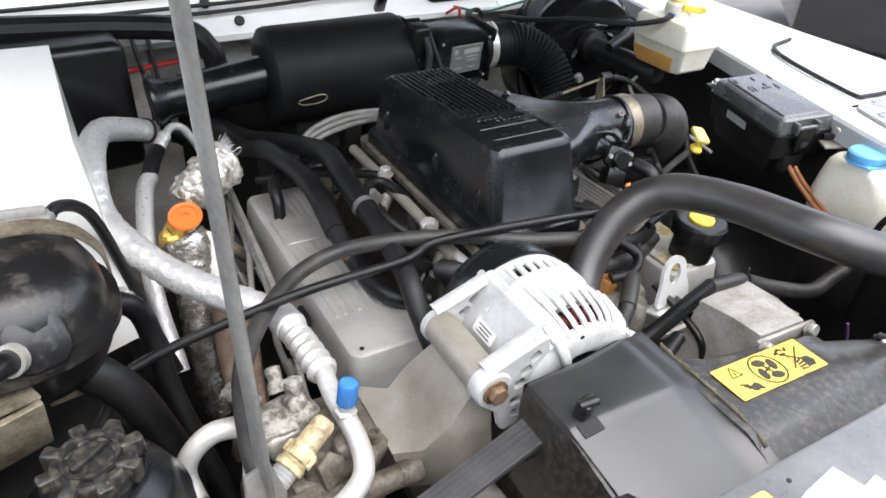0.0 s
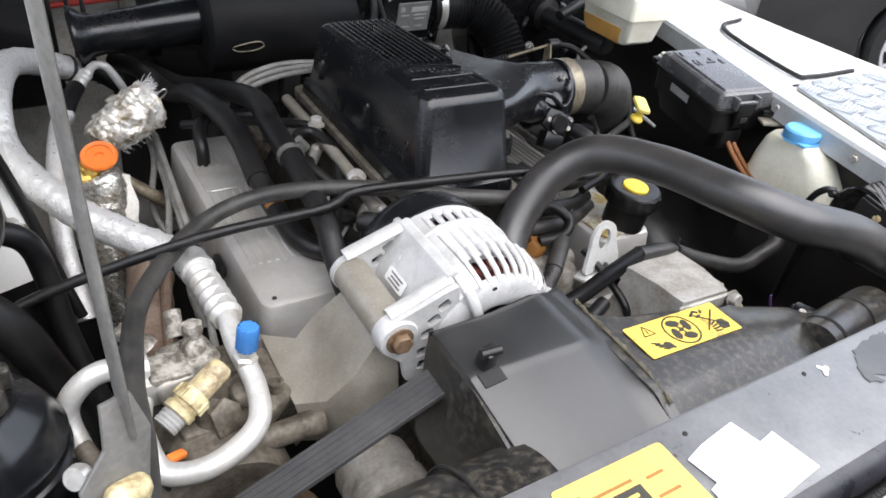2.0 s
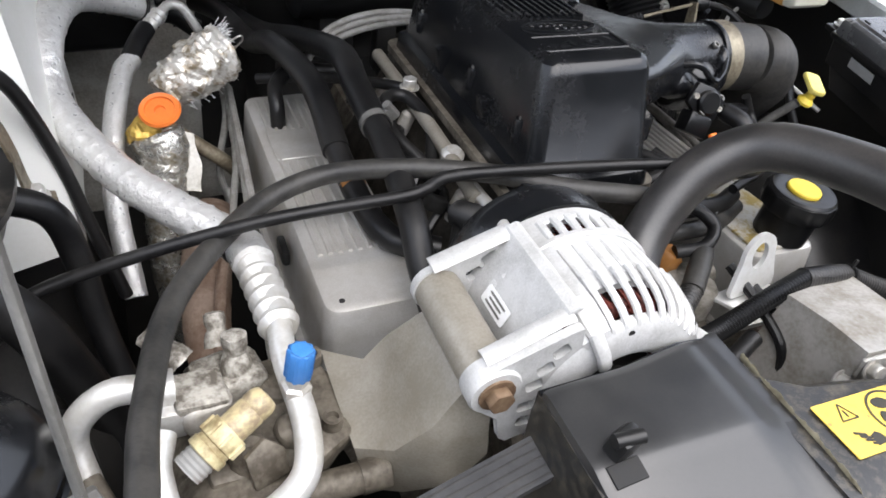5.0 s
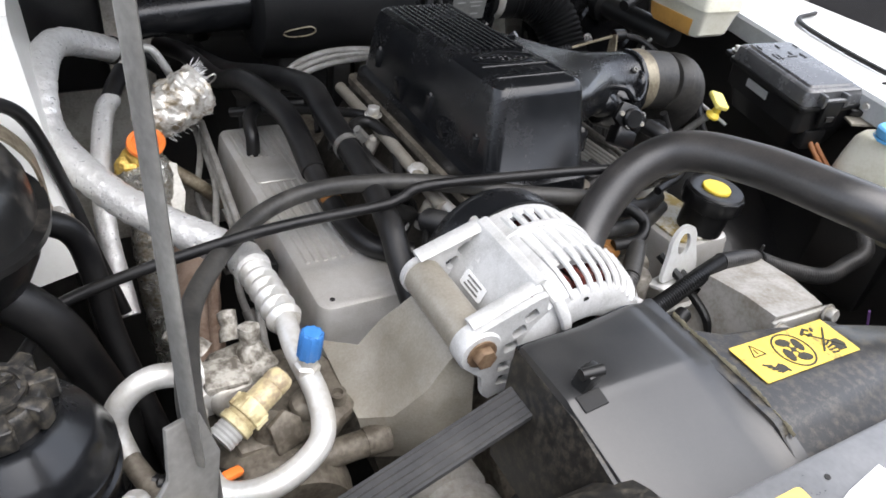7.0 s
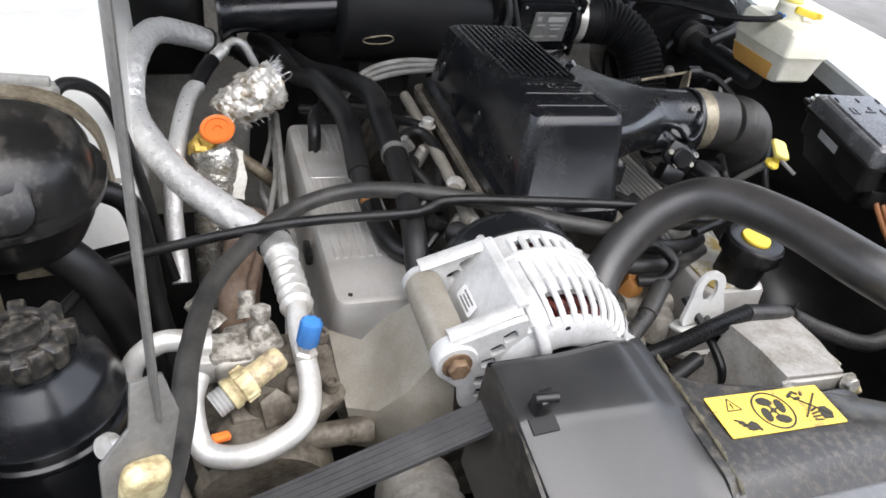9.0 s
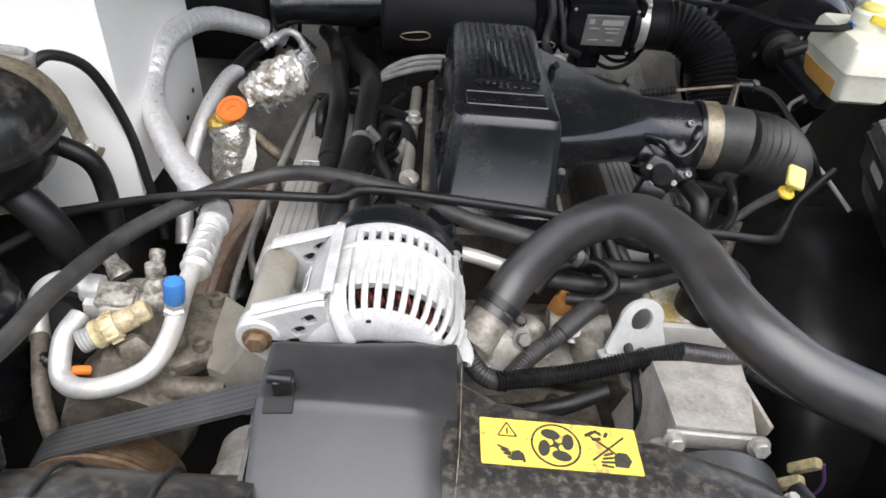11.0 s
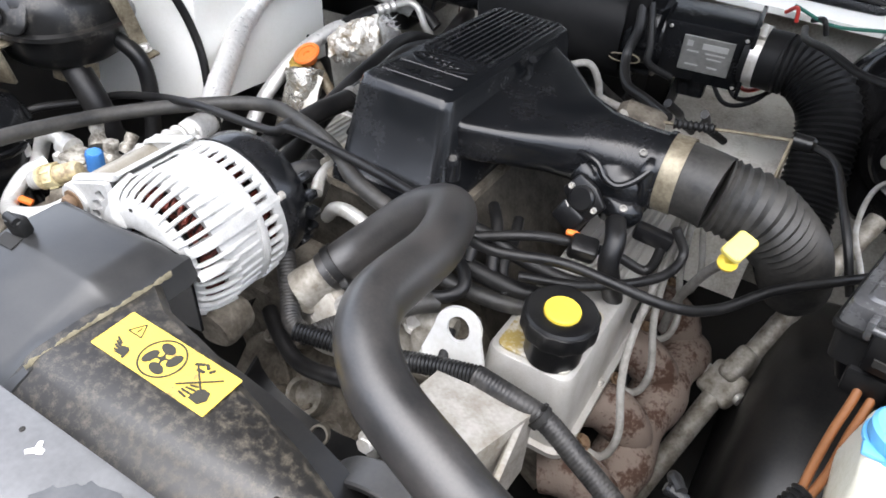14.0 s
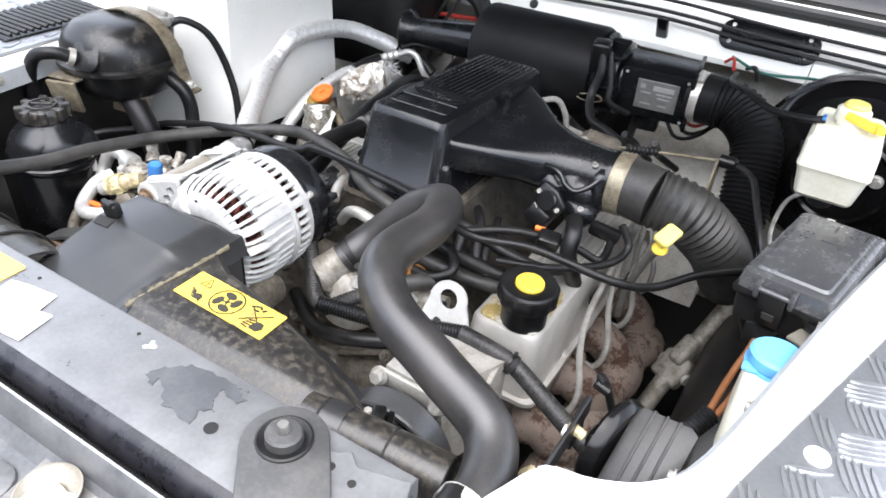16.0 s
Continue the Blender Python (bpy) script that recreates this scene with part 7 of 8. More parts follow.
def ignition_leads():
    for s, x0 in ((-1, -0.268), (1, 0.262)):
        for k in range(4):
            y = 0.47 + 0.1 * k
            ob = thing("ignition_lead", "grey ignition lead clipped beside the rocker cover", "lead", (x0, y, 0.75), "ignition leads")
            if s < 0:
                line = [(x0 - 0.02, y - 0.03, 0.755), (x0 - 0.028, y - 0.005, 0.79), (x0 - 0.02 + 0.004 * k, y + 0.06, 0.825), (x0 - 0.012 + 0.004 * k, y + 0.16, 0.84 - 0.006 * k), (x0 + 0.002, 0.86, 0.845)]
            else:
                line = [(x0 - 0.008, y - 0.04, 0.735), (x0 + 0.022, y - 0.042, 0.735), (x0 + 0.03, y - 0.03, 0.765), (x0 + 0.014, y - 0.005, 0.81), (x0 + 0.006, y + 0.03, 0.838), (x0 + 0.001 - 0.005 * k, y + 0.12, 0.855), (x0 - 0.01 - 0.006 * k, 0.84, 0.862)]
            part("lead", tube(line, 0.0042, 10, 8), LEAD, ob)
            part("boot", tube([line[0], Vector(line[0]).lerp(Vector(line[1]), 0.45)], 0.0068, 12, 2), PROP, ob, "grey plug boot")
        clip = thing("lead_clip", "black lead separator clip on the rocker cover", "clip", (x0, 0.5, 0.82), "lead clips")
        part("comb", block((0.008, 0.03, 0.016), pose(x0 - 0.002 * s, 0.545, 0.835), 0.003), PLASTIC, clip)
    ob = thing("coil_lead_bundle", "grey coil leads running behind the plenum", "lead", (-0.05, 0.86, 0.9))
    for k in range(3):
        part("lead", tube([(-0.2 + 0.01 * k, 0.82, 0.885), (-0.14, 0.845 + 0.008 * k, 0.905 + 0.004 * k), (-0.08, 0.84 + 0.01 * k, 0.925 + 0.004 * k), (0.0, 0.83 + 0.012 * k, 0.93), (0.05, 0.84 + 0.012 * k, 0.91)], 0.0042, 10, 8), LEAD, ob)


ignition_leads()


LOWER_RUN = [(-0.067, 0.335, 0.822), (-0.035, 0.315, 0.821), (0.004, 0.3, 0.818), (0.057, 0.295, 0.836), (0.104, 0.31, 0.846)]


def harness():
    ob = thing("wiring_conduit", "black split corrugated wiring conduit over the front of the engine", "conduit", (0.15, 0.32, 0.83))
    main = [(-0.002, 0.306, 0.855), (0.0722, 0.3212, 0.8554), (0.1323, 0.3317, 0.868), (0.1774, 0.3388, 0.876)]
    part("conduit", corrugated(main, 0.0098, 0.0036, 0.0016, 16), PLASTIC, ob, "split corrugated conduit")
    rest = [(0.1744, 0.3385, 0.8756), (0.2175, 0.3367, 0.8715), (0.2453, 0.339, 0.8607), (0.2926, 0.3256, 0.8439), (0.3416, 0.3075, 0.8351), (0.3808, 0.3077, 0.8422), (0.4106, 0.3095, 0.8564), (0.4247, 0.34, 0.8777)]
    part("sleeve", corrugated([(0.4235, 0.338, 0.8765), (0.431, 0.354, 0.88), (0.439, 0.37, 0.886)], 0.0105, 0.005, 0.0022, 16), PLASTIC, ob, "corrugated sleeve")
    part("taped_run", corrugated(rest, 0.0104, 0.0036, 0.0005, 16), TAPE, ob, "taped harness run")
    part("cable_tie", turned([(0.0105, -0.003), (0.0122, -0.003), (0.0122, 0.003), (0.0105, 0.003), (0.0105, -0.003)], axis((0.238, 0.3385, 0.864), (0.8, 0.05, -0.45)), 18), DARK, ob, "black cable tie")
    part("tie_tail", block((0.004, 0.003, 0.014), pose(0.2405, 0.3385, 0.877, 0, 10, 0), 0.0008, 1), DARK, ob)
    b = [(0.008, 0.311, 0.85), (0.03, 0.335, 0.86), (0.065, 0.36, 0.873), (0.09, 0.385, 0.88)]
    part("branch", corrugated(b, 0.0095, 0.0036, 0.0008, 16), TAPE, ob, "corrugated branch")
    part("branch_cuff", tube([(0.06, 0.357, 0.872), (0.085, 0.38, 0.88), (0.1, 0.395, 0.878)], 0.0105, 14, 5), OLD_RUBBER, ob)
    c = [(-0.06, 0.36, 0.89), (-0.035, 0.335, 0.865), (-0.015, 0.315, 0.852), (0.01, 0.31, 0.849)]
    part("branch", corrugated(c, 0.0101, 0.0036, 0.0006, 16), TAPE, ob, "taped branch behind the alternator")
    d = [(0.035, 0.4, 0.885), (0.06, 0.425, 0.9), (0.1, 0.43, 0.905), (0.118, 0.41, 0.895), (0.1, 0.395, 0.885), (0.07, 0.4, 0.88)]
    part("cable_loop", tube(d, 0.0065, 12, 8), RUBBER, ob, "looped black cable")
    for k, (x, dz) in enumerate(((0.125, 0.0), (0.14, -0.006))):
        part("down_wire", tube([(x, 0.38, 0.868 + dz), (x + 0.01, 0.34, 0.85 + dz), (x + 0.012, 0.3, 0.83), (x + 0.02, 0.29, 0.78)], 0.005, 10, 6), RUBBER, ob)
    part("lower_run", tube(LOWER_RUN, 0.0085, 14, 8), RUBBER, ob, "black hose sweeping under the conduit")
    # wires and hoses beneath the trumpet
    e = thing("injector_wiring", "bundle of black injector wires and vacuum hoses below the trumpet", "wiring", (0.14, 0.5, 0.9))
    runs = [([(0.06, 0.47, 0.905), (0.1, 0.47, 0.918), (0.15, 0.475, 0.9), (0.2, 0.49, 0.885), (0.23, 0.52, 0.88)], 0.0075, RUBBER),
            ([(0.055, 0.44, 0.9), (0.1, 0.44, 0.895), (0.16, 0.45, 0.883), (0.2, 0.47, 0.876)], 0.0095, RUBBER),
            ([(0.04, 0.425, 0.885), (0.09, 0.425, 0.88), (0.15, 0.435, 0.873), (0.2, 0.46, 0.868)], 0.009, OLD_RUBBER),
            ([(0.07, 0.5, 0.915), (0.085, 0.48, 0.92), (0.1, 0.46, 0.915), (0.105, 0.44, 0.9)], 0.0065, RUBBER),
            ([(0.09, 0.52, 0.915), (0.11, 0.49, 0.915), (0.12, 0.465, 0.905), (0.13, 0.445, 0.89)], 0.0065, RUBBER),
            ([(0.12, 0.52, 0.91), (0.13, 0.49, 0.905), (0.135, 0.46, 0.895), (0.15, 0.44, 0.88)], 0.006, RUBBER),
            ([(0.1, 0.455, 0.92), (0.16, 0.49, 0.925), (0.22, 0.53, 0.905), (0.255, 0.545, 0.89), (0.262, 0.555, 0.925)], 0.0052, RUBBER),
            ([(0.16, 0.44, 0.91), (0.22, 0.465, 0.91), (0.27, 0.52, 0.905), (0.283, 0.555, 0.915), (0.268, 0.56, 0.94)], 0.005, RUBBER),
            ([(0.215, 0.535, 0.94), (0.224, 0.512, 0.935), (0.226, 0.5, 0.915), (0.232, 0.505, 0.89), (0.235, 0.52, 0.86)], 0.0105, RUBBER)]
    for line, r, mt in runs:
        part("wire", tube(line, r, 12, 8), mt, e, "black rubber wire or hose")
    part("connector", block((0.028, 0.022, 0.02), pose(0.197, 0.505, 0.918, 20, 10, 20), 0.004), PLASTIC, e, "black connector")
    part("seal", block((0.014, 0.006, 0.006), pose(0.183, 0.508, 0.928, 20, 10, 20), 0.002), ORANGE, e, "orange connector seal")
    part("elbow_fitting", block((0.04, 0.016, 0.018), pose(0.25, 0.555, 0.925, 0, 10, 8), 0.005), PLASTIC, e, "black elbow fitting")
    return ob


harness()

# ---- left side of the bay ----
OLD_RUST = material("dull brown rust", (0.27, 0.2, 0.155), (0.14, 0.085, 0.055), 0.45, 0.75, 0.05, scale=26, bump=0.5)
def white_casing():
    ob = thing("white_casing", "white painted casing at the inner wing, stained at its foot", "casing", (-0.5, 0.72, 0.8), kind="structure")
    low = [(-0.435, 0.6), (-0.44, 0.885), (-0.7, 0.9), (-0.7, 0.53)]
    high = [(-0.455, 0.63), (-0.452, 0.89), (-0.7, 0.9), (-0.7, 0.56)]
    part("casing", loft([[(x, y, 0.81 + (0.02 if k == 0 else 0)) for k, (x, y) in enumerate(low)], [(x, y, 0.95) for x, y in [tuple((a + b) / 2 for a, b in zip(p, q)) for p, q in zip(low, high)]],
                         [(x, y, 1.06) for x, y in high], [(x, y, 1.075) for x, y in high]]), WHITE, ob, "", 20)
    for x, y, z in ((-0.4385, 0.8, 0.835), (-0.439, 0.84, 0.86)):
        part("hole", turned([(0, 0), (0.004, 0), (0.004, 0.001), (0, 0.001)], axis((x - 0.0005, y, z), (1, 0.02, 0.08)), 14), DARK, ob)
    return ob


white_casing()
solo("heater_box", block((0.22, 0.18, 0.2), pose(-0.47, 1.1, 0.93, 0, 0, 4), 0.015, 3), PLASTIC, "black plastic heater intake box at the bulkhead", "heater box")


def expansion_tank():
    c = Vector((-0.541, 0.479, 0.98))
    ob = thing("expansion_tank", "black weathered coolant expansion tank held by a steel strap", "tank", (c.x, c.y, 0.91))
    rings = []
    for z, r in ((-0.066, 0.45), (-0.062, 0.66), (-0.05, 0.86), (-0.028, 0.965), (-0.004, 1.0), (-0.002, 1.09), (0.004, 1.09), (0.006, 1.0), (0.028, 0.97), (0.048, 0.86), (0.06, 0.64), (0.064, 0.4)):
        ring = []
        for k in range(44):
            a = 2 * math.pi * k / 44
            s = 1.1 if abs(r - 1.09) < 0.01 else r
            e = 0.85
            x = 0.082 * s * math.copysign(abs(math.cos(a)) ** e, math.cos(a))
            y = 0.08 * s * math.copysign(abs(math.sin(a)) ** e, math.sin(a))
            ring.append(c + Vector((x, y, (0.98 if z > 0 else 0.85) * z)))
        rings.append(ring)
    body = part("body", loft(rings), DUSTY_TANK, ob, "", 45)
    part("side_pad", slab(rounded(0.045, 0.045, 0.016), axis(c + Vector((0.025, -0.071, 0.024)), (0.25, -0.85, 0.5)), 0.006, 0.003), DUSTY_TANK, body)
    m = pose(-0.511, 0.535, 1.026, -8, 4, 0)
    part("neck", turned([(0, -0.03), (0.024, -0.03), (0.024, 0.002), (0, 0.002)], m, 28), DUSTY_TANK, ob)
    rim = [((0.025 + 0.0012 * math.cos(10 * a)) * math.cos(a), (0.025 + 0.0012 * math.cos(10 * a)) * math.sin(a)) for a in (2 * math.pi * k / 60 for k in range(60))]
    part("filler_cap", slab(rim, m @ Matrix.Translation((0, 0, 0.001)), 0.014, 0.003), TANK_CAP, ob, "grey filler cap")
    part("cap_bar", block((0.04, 0.01, 0.009), m @ Matrix.Translation((0, 0, 0.018)), 0.003), TANK_CAP, ob, "grey filler cap")
    strap = [(-0.45, 0.528, 0.937), (-0.452, 0.524, 0.955), (-0.453, 0.517, 0.985), (-0.458, 0.512, 1.012), (-0.475, 0.508, 1.036), (-0.505, 0.505, 1.049), (-0.55, 0.503, 1.049), (-0.6, 0.5, 1.03), (-0.628, 0.5, 0.98), (-0.628, 0.5, 0.92)]
    part("strap", sheet([[p + Vector((0, -0.011, 0)), p + Vector((0, 0.011, 0))] for p in spline(strap, 6)], 0.002), TARNISH, ob, "tarnished steel strap")
    part("strap_foot", block((0.034, 0.02, 0.004), pose(-0.453, 0.53, 0.936, 0, 14, 10), 0.0012), TARNISH, ob)
    part("strap_bolt", bolt((-0.449, 0.528, 0.939), (0, 0, 1), 0.007, 0.008), STEEL, ob)
    part("leg", block((0.05, 0.03, 0.04), pose(-0.505, 0.46, 0.925, 0, 10, 20), 0.003), TARNISH, ob, "folded support bracket")
    part("small_hose", tube([(-0.53, 0.4, 1.0), (-0.545, 0.375, 1.012), (-0.575, 0.36, 1.0), (-0.59, 0.355, 0.95), (-0.59, 0.36, 0.87)], 0.0095, 16, 8), RUBBER, ob, "bent black coolant hose")
    part("hose_ring", turned([(0.0095, -0.004), (0.0125, -0.004), (0.0125, 0.004), (0.0095, 0.004), (0.0095, -0.004)], axis((-0.533, 0.394, 1.004), (-0.3, -0.6, 0.3)), 18), STEEL, ob, "spring clip")
    part("bottom_hose", tube([(-0.475, 0.505, 0.96), (-0.442, 0.512, 0.935), (-0.432, 0.51, 0.89), (-0.425, 0.49, 0.82), (-0.4, 0.43, 0.72), (-0.38, 0.4, 0.62)], 0.011, 18, 8), RUBBER, ob, "thick black bottom hose")
    part("overflow_hose", tube([(-0.498, 0.536, 1.022), (-0.482, 0.562, 1.03), (-0.458, 0.592, 1.0), (-0.44, 0.61, 0.92), (-0.425, 0.6, 0.84), (-0.41, 0.58, 0.78)], 0.006, 12, 8), RUBBER, ob, "black overflow hose")
    return ob


DUSTY_TANK = material("weathered black plastic", (0.009, 0.009, 0.009), (0.065, 0.058, 0.05), 0.27, 0.3, scale=30, bump=0.14, sharp=0.1)
TANK_CAP = material("grey tank cap plastic", (0.3, 0.3, 0.28), (0.18, 0.17, 0.15), 0.4, 0.5, scale=40)
expansion_tank()


def steering_reservoir():
    x, y = -0.498, 0.314
    ob = thing("steering_reservoir", "black power steering fluid reservoir with lobed cap", "reservoir", (x, y, 0.8))
    part("body", turned([(0, -0.16), (0.05, -0.16), (0.056, -0.15), (0.0575, -0.07), (0.059, -0.068), (0.061, -0.064), (0.061, -0.06), (0.0585, -0.058), (0.0585, -0.052), (0.0605, -0.05), (0.0605, -0.046), (0.058, -0.043), (0.056, -0.034), (0.049, -0.02), (0.036, -0.01), (0.033, -0.004), (0, -0.004)], pose(x, y, 0.95, 0, 0, 0), 56), SATIN, ob)
    cap = part("cap", turned([(0, -0.004), (0.029, -0.004), (0.0295, 0.004), (0.0285, 0.012), (0.026, 0.015), (0.021, 0.0145), (0.0205, 0.0135), (0, 0.0135)], pose(x, y, 0.95), 40), DUSTY, ob, "dusty lobed cap")
    for k in range(8):
        a = 45 * k + 10
        part("lobe", slab([(-0.012, -0.0042), (0.008, -0.006), (0.0095, -0.004), (0.0095, 0.004), (0.008, 0.006), (-0.012, 0.0042)], pose(x, y, 0.949, 0, 0, a) @ Matrix.Translation((0.026, 0, 0)), 0.017, 0.0022), DUSTY, cap)
    part("cap_ring", turned([(0.017, 0), (0.02, 0), (0.02, 0.003), (0.017, 0.003), (0.017, 0)], pose(x, y, 0.965), 32), DUSTY, cap)
    part("cap_bar", block((0.03, 0.004, 0.003), pose(x, y, 0.967, 0, 0, 35), 0.001), DUSTY, cap)
    part("bracket", block((0.045, 0.006, 0.05), pose(-0.545, 0.378, 0.945, 12, 0, 20), 0.0012), TARNISH, ob, "tarnished bracket")
    part("bracket_fold", block((0.045, 0.04, 0.004), pose(-0.55, 0.395, 0.97, -8, 6, 20), 0.0012), TARNISH, ob, "tarnished bracket")
    part("hose", tube([(-0.44, 0.32, 0.83), (-0.41, 0.31, 0.82), (-0.4, 0.27, 0.83)], 0.009, 14, 6), RUBBER, ob)
    return ob


steering_reservoir()
hose("coolant_hose", "thick black coolant hose dropping beside the reservoir", "hose", [(-0.54, 0.47, 0.94), (-0.5, 0.455, 0.93), (-0.468, 0.45, 0.892), (-0.45, 0.45, 0.836), (-0.437, 0.45, 0.777), (-0.425, 0.44, 0.66)], 0.018, RUBBER, 20)
solo("pump_body", turned([(0, 0), (0.06, 0), (0.066, 0.02), (0.066, 0.08), (0.05, 0.1), (0, 0.1)], pose(-0.49, 0.43, 0.68, 20, 0, 0), 32), DARK, "black round pump body under the expansion tank", "pump")
# left exhaust heat shield and steering parts in the shade below the pipes
shield = thing("exhaust_pipe", "rusty brown cast exhaust pipe below the hoses", "exhaust", (-0.33, 0.57, 0.7))
part("casting", crumple(tube([(-0.318, 0.7, 0.76), (-0.322, 0.66, 0.775), (-0.336, 0.6, 0.768), (-0.344, 0.54, 0.752), (-0.346, 0.5, 0.725)], lambda s: 0.031 - 0.05 * s, 22, 8), 40, 0.003), OLD_RUST, shield)
part("rib", tube([(-0.306, 0.63, 0.795), (-0.325, 0.56, 0.786), (-0.338, 0.5, 0.752)], 0.006, 10, 6), OLD_RUST, shield)
part("flange", block((0.07, 0.02, 0.06), pose(-0.343, 0.497, 0.72, 20, 0, 10), 0.006), OLD_RUST, shield)
for fx, fz in ((-0.366, 0.735), (-0.32, 0.735)):
    part("stud", bolt((fx, 0.485, fz), (0, -1, 0.3), 0.006, 0.01), RUSTY_BOLT, shield)


def bonnet_stay():
    ob = thing("bonnet_stay", "worn grey flat steel bonnet stay", "stay", (-0.395, 0.17, 0.85))
    a, b = Vector((-0.3925, 0.2, 1.005)), Vector((-0.3935, 0.288, 1.74))
    line = [a.lerp(b, k / 12) for k in range(13)]
    part("bar", sweep(bmesh.new(), line, 0.0082, 12, 0.25, True, (0.95, 0.3, 0)), PROP, ob)
    foot = slab([(-0.0085, 0.03), (0.0085, 0.03), (0.013, 0.004), (-0.004, -0.05), (-0.026, -0.062), (-0.036, -0.046), (-0.032, -0.012), (-0.014, 0.004)], axis((-0.394, 0.198, 1.0), (0.3, -0.9, 0.3)), 0.004, 0.001)
    part("foot", foot, PROP, ob, "flattened steel foot")
    part("pivot_bush", block((0.026, 0.016, 0.036), pose(-0.402, 0.18, 0.972, 10, 10, 20), 0.007, 3), CREAM, ob, "cream plastic pivot bush")
    part("pivot_bolt", turned([(0, 0), (0.007, 0), (0.008, 0.003), (0.007, 0.008), (0, 0.008)], axis((-0.42, 0.215, 0.965), (-0.6, -0.6, 0.5)), 16), STEEL, ob, "domed steel bolt")
    part("anchor", block((0.024, 0.03, 0.12), pose(-0.408, 0.19, 0.9, 0, 0, 10), 0.004), BAY, ob)
    return ob


shift(bonnet_stay(), -0.013, -0.008, 0.004)


# ---- right side of the bay ----
def brake_booster():
    ob = thing("brake_booster", "large black brake servo drum on the bulkhead", "brake servo", (0.49, 1.0, 0.76))
    m = axis((0.49, 1.1, 0.9), (0, -1, 0.04))
    part("drum", turned([(0, 0), (0.11, 0), (0.135, 0.02), (0.142, 0.05), (0.142, 0.085), (0.147, 0.088), (0.147, 0.096), (0.142, 0.099), (0.138, 0.115), (0.125, 0.132), (0.1, 0.14), (0.085, 0.142), (0.08, 0.15), (0.06, 0.156), (0.03, 0.158), (0, 0.158)], m, 64), GLOSS, ob, "", 25)
    part("rib", turned([(0.062, 0.156), (0.066, 0.161), (0.07, 0.156), (0.066, 0.152), (0.062, 0.156)], m, 48), GLOSS, ob)
    for a in (20, 200):
        part("nut", bolt(m @ Vector((0.045 * math.cos(radians(a)), 0.045 * math.sin(radians(a)), 0.158)), (0, -1, 0), 0.008, 0.009), STEEL, ob)
    part("push_hose", tube([(0.52, 0.95, 0.985), (0.52, 0.9, 1.0), (0.48, 0.86, 1.0), (0.42, 0.84, 0.985)], 0.009, 14, 8), RUBBER, ob)
    q = thing("master_cylinder", "dark brake master cylinder with white fluid reservoir", "brake cylinder", (0.46, 0.78, 0.93))
    part("cylinder", turned([(0, 0), (0.03, 0), (0.03, 0.02), (0.019, 0.024), (0.019, 0.18), (0.015, 0.19), (0, 0.19)], axis((0.465, 0.945, 0.955), (0, -1, 0.02)), 24), BAY, q)
    tank = []
    for z, gx, gy, r in ((0.985, 0.03, 0.048, 0.006), (0.99, 0.033, 0.053, 0.008), (1.02, 0.038, 0.058, 0.008), (1.0255, 0.04, 0.06, 0.008), (1.0275, 0.041, 0.061, 0.008), (1.058, 0.039, 0.058, 0.008), (1.064, 0.035, 0.054, 0.007)):
        tank.append([(0.464 + px, 0.738 + py, z) for px, py in rounded(2 * gx, 2 * gy, r, 4)])
    res = part("reservoir", loft(tank), TANK, q, "translucent white reservoir", 30)
    fl = []
    for z, gx, gy, r in ((0.9835, 0.0302, 0.0482, 0.006), (0.99, 0.0336, 0.0536, 0.008), (1.01, 0.0374, 0.0576, 0.008), (1.0105, 0.03, 0.05, 0.008)):
        fl.append([(0.464 - 0.28 * gx + px, 0.738 + 0.12 * gy + py, z) for px, py in rounded(1.44 * gx, 1.77 * gy, r, 4)])
    part("fluid", loft(fl), FLUID, res, "amber fluid level", 30)
    part("filler", turned([(0, 0), (0.02, 0), (0.02, 0.012), (0, 0.012)], pose(0.467, 0.745, 1.063), 24), TANK, q)
    part("cap", turned([(0, 0.0), (0.0185, 0.0), (0.0195, 0.003), (0.019, 0.014), (0.016, 0.017), (0, 0.017)], pose(0.462, 0.745, 1.07), 32), TANK, q, "white reservoir cap")
    part("cap_disc", turned([(0, 0), (0.014, 0), (0.0145, 0.003), (0.012, 0.006), (0, 0.0065)], pose(0.463, 0.745, 1.087), 28), PALE_YELLOW, q, "pale yellow cap centre")
    part("cap_plug", block((0.04, 0.012, 0.01), pose(0.474, 0.725, 1.078, 0, 12, -12), 0.003), YELLOW_PLASTIC, q, "yellow level switch plug")
    part("cap_wing", block((0.012, 0.02, 0.009), pose(0.492, 0.722, 1.076, 0, 12, 20), 0.003), YELLOW_PLASTIC, q, "yellow level switch plug")
    for dy in (0.0, 0.01):
        part("blue_seal", block((0.004, 0.004, 0.004), pose(0.434, 0.722 + dy, 1.073, 0, 0, 15), 0.001), BLUE, q)
    part("switch_cable", tube([(0.436, 0.728, 1.07), (0.41, 0.73, 1.064), (0.37, 0.76, 1.055), (0.33, 0.82, 1.05), (0.3, 0.9, 1.03), (0.29, 1.0, 1.01)], 0.0045, 10, 8), RUBBER, q, "black switch cable")
    part("brake_pipe", tube([(0.455, 0.79, 0.95), (0.43, 0.78, 0.93), (0.425, 0.72, 0.91), (0.44, 0.66, 0.9), (0.46, 0.6, 0.88)], 0.003, 8, 8), STEEL, q, "thin brake pipe")
    return ob


GLOSS = material("gloss black painted steel", (0.005, 0.005, 0.0055), (0.012, 0.0115, 0.011), 0.3, 0.12, scale=10, bump=0.02, spec=0.28)
brake_booster()


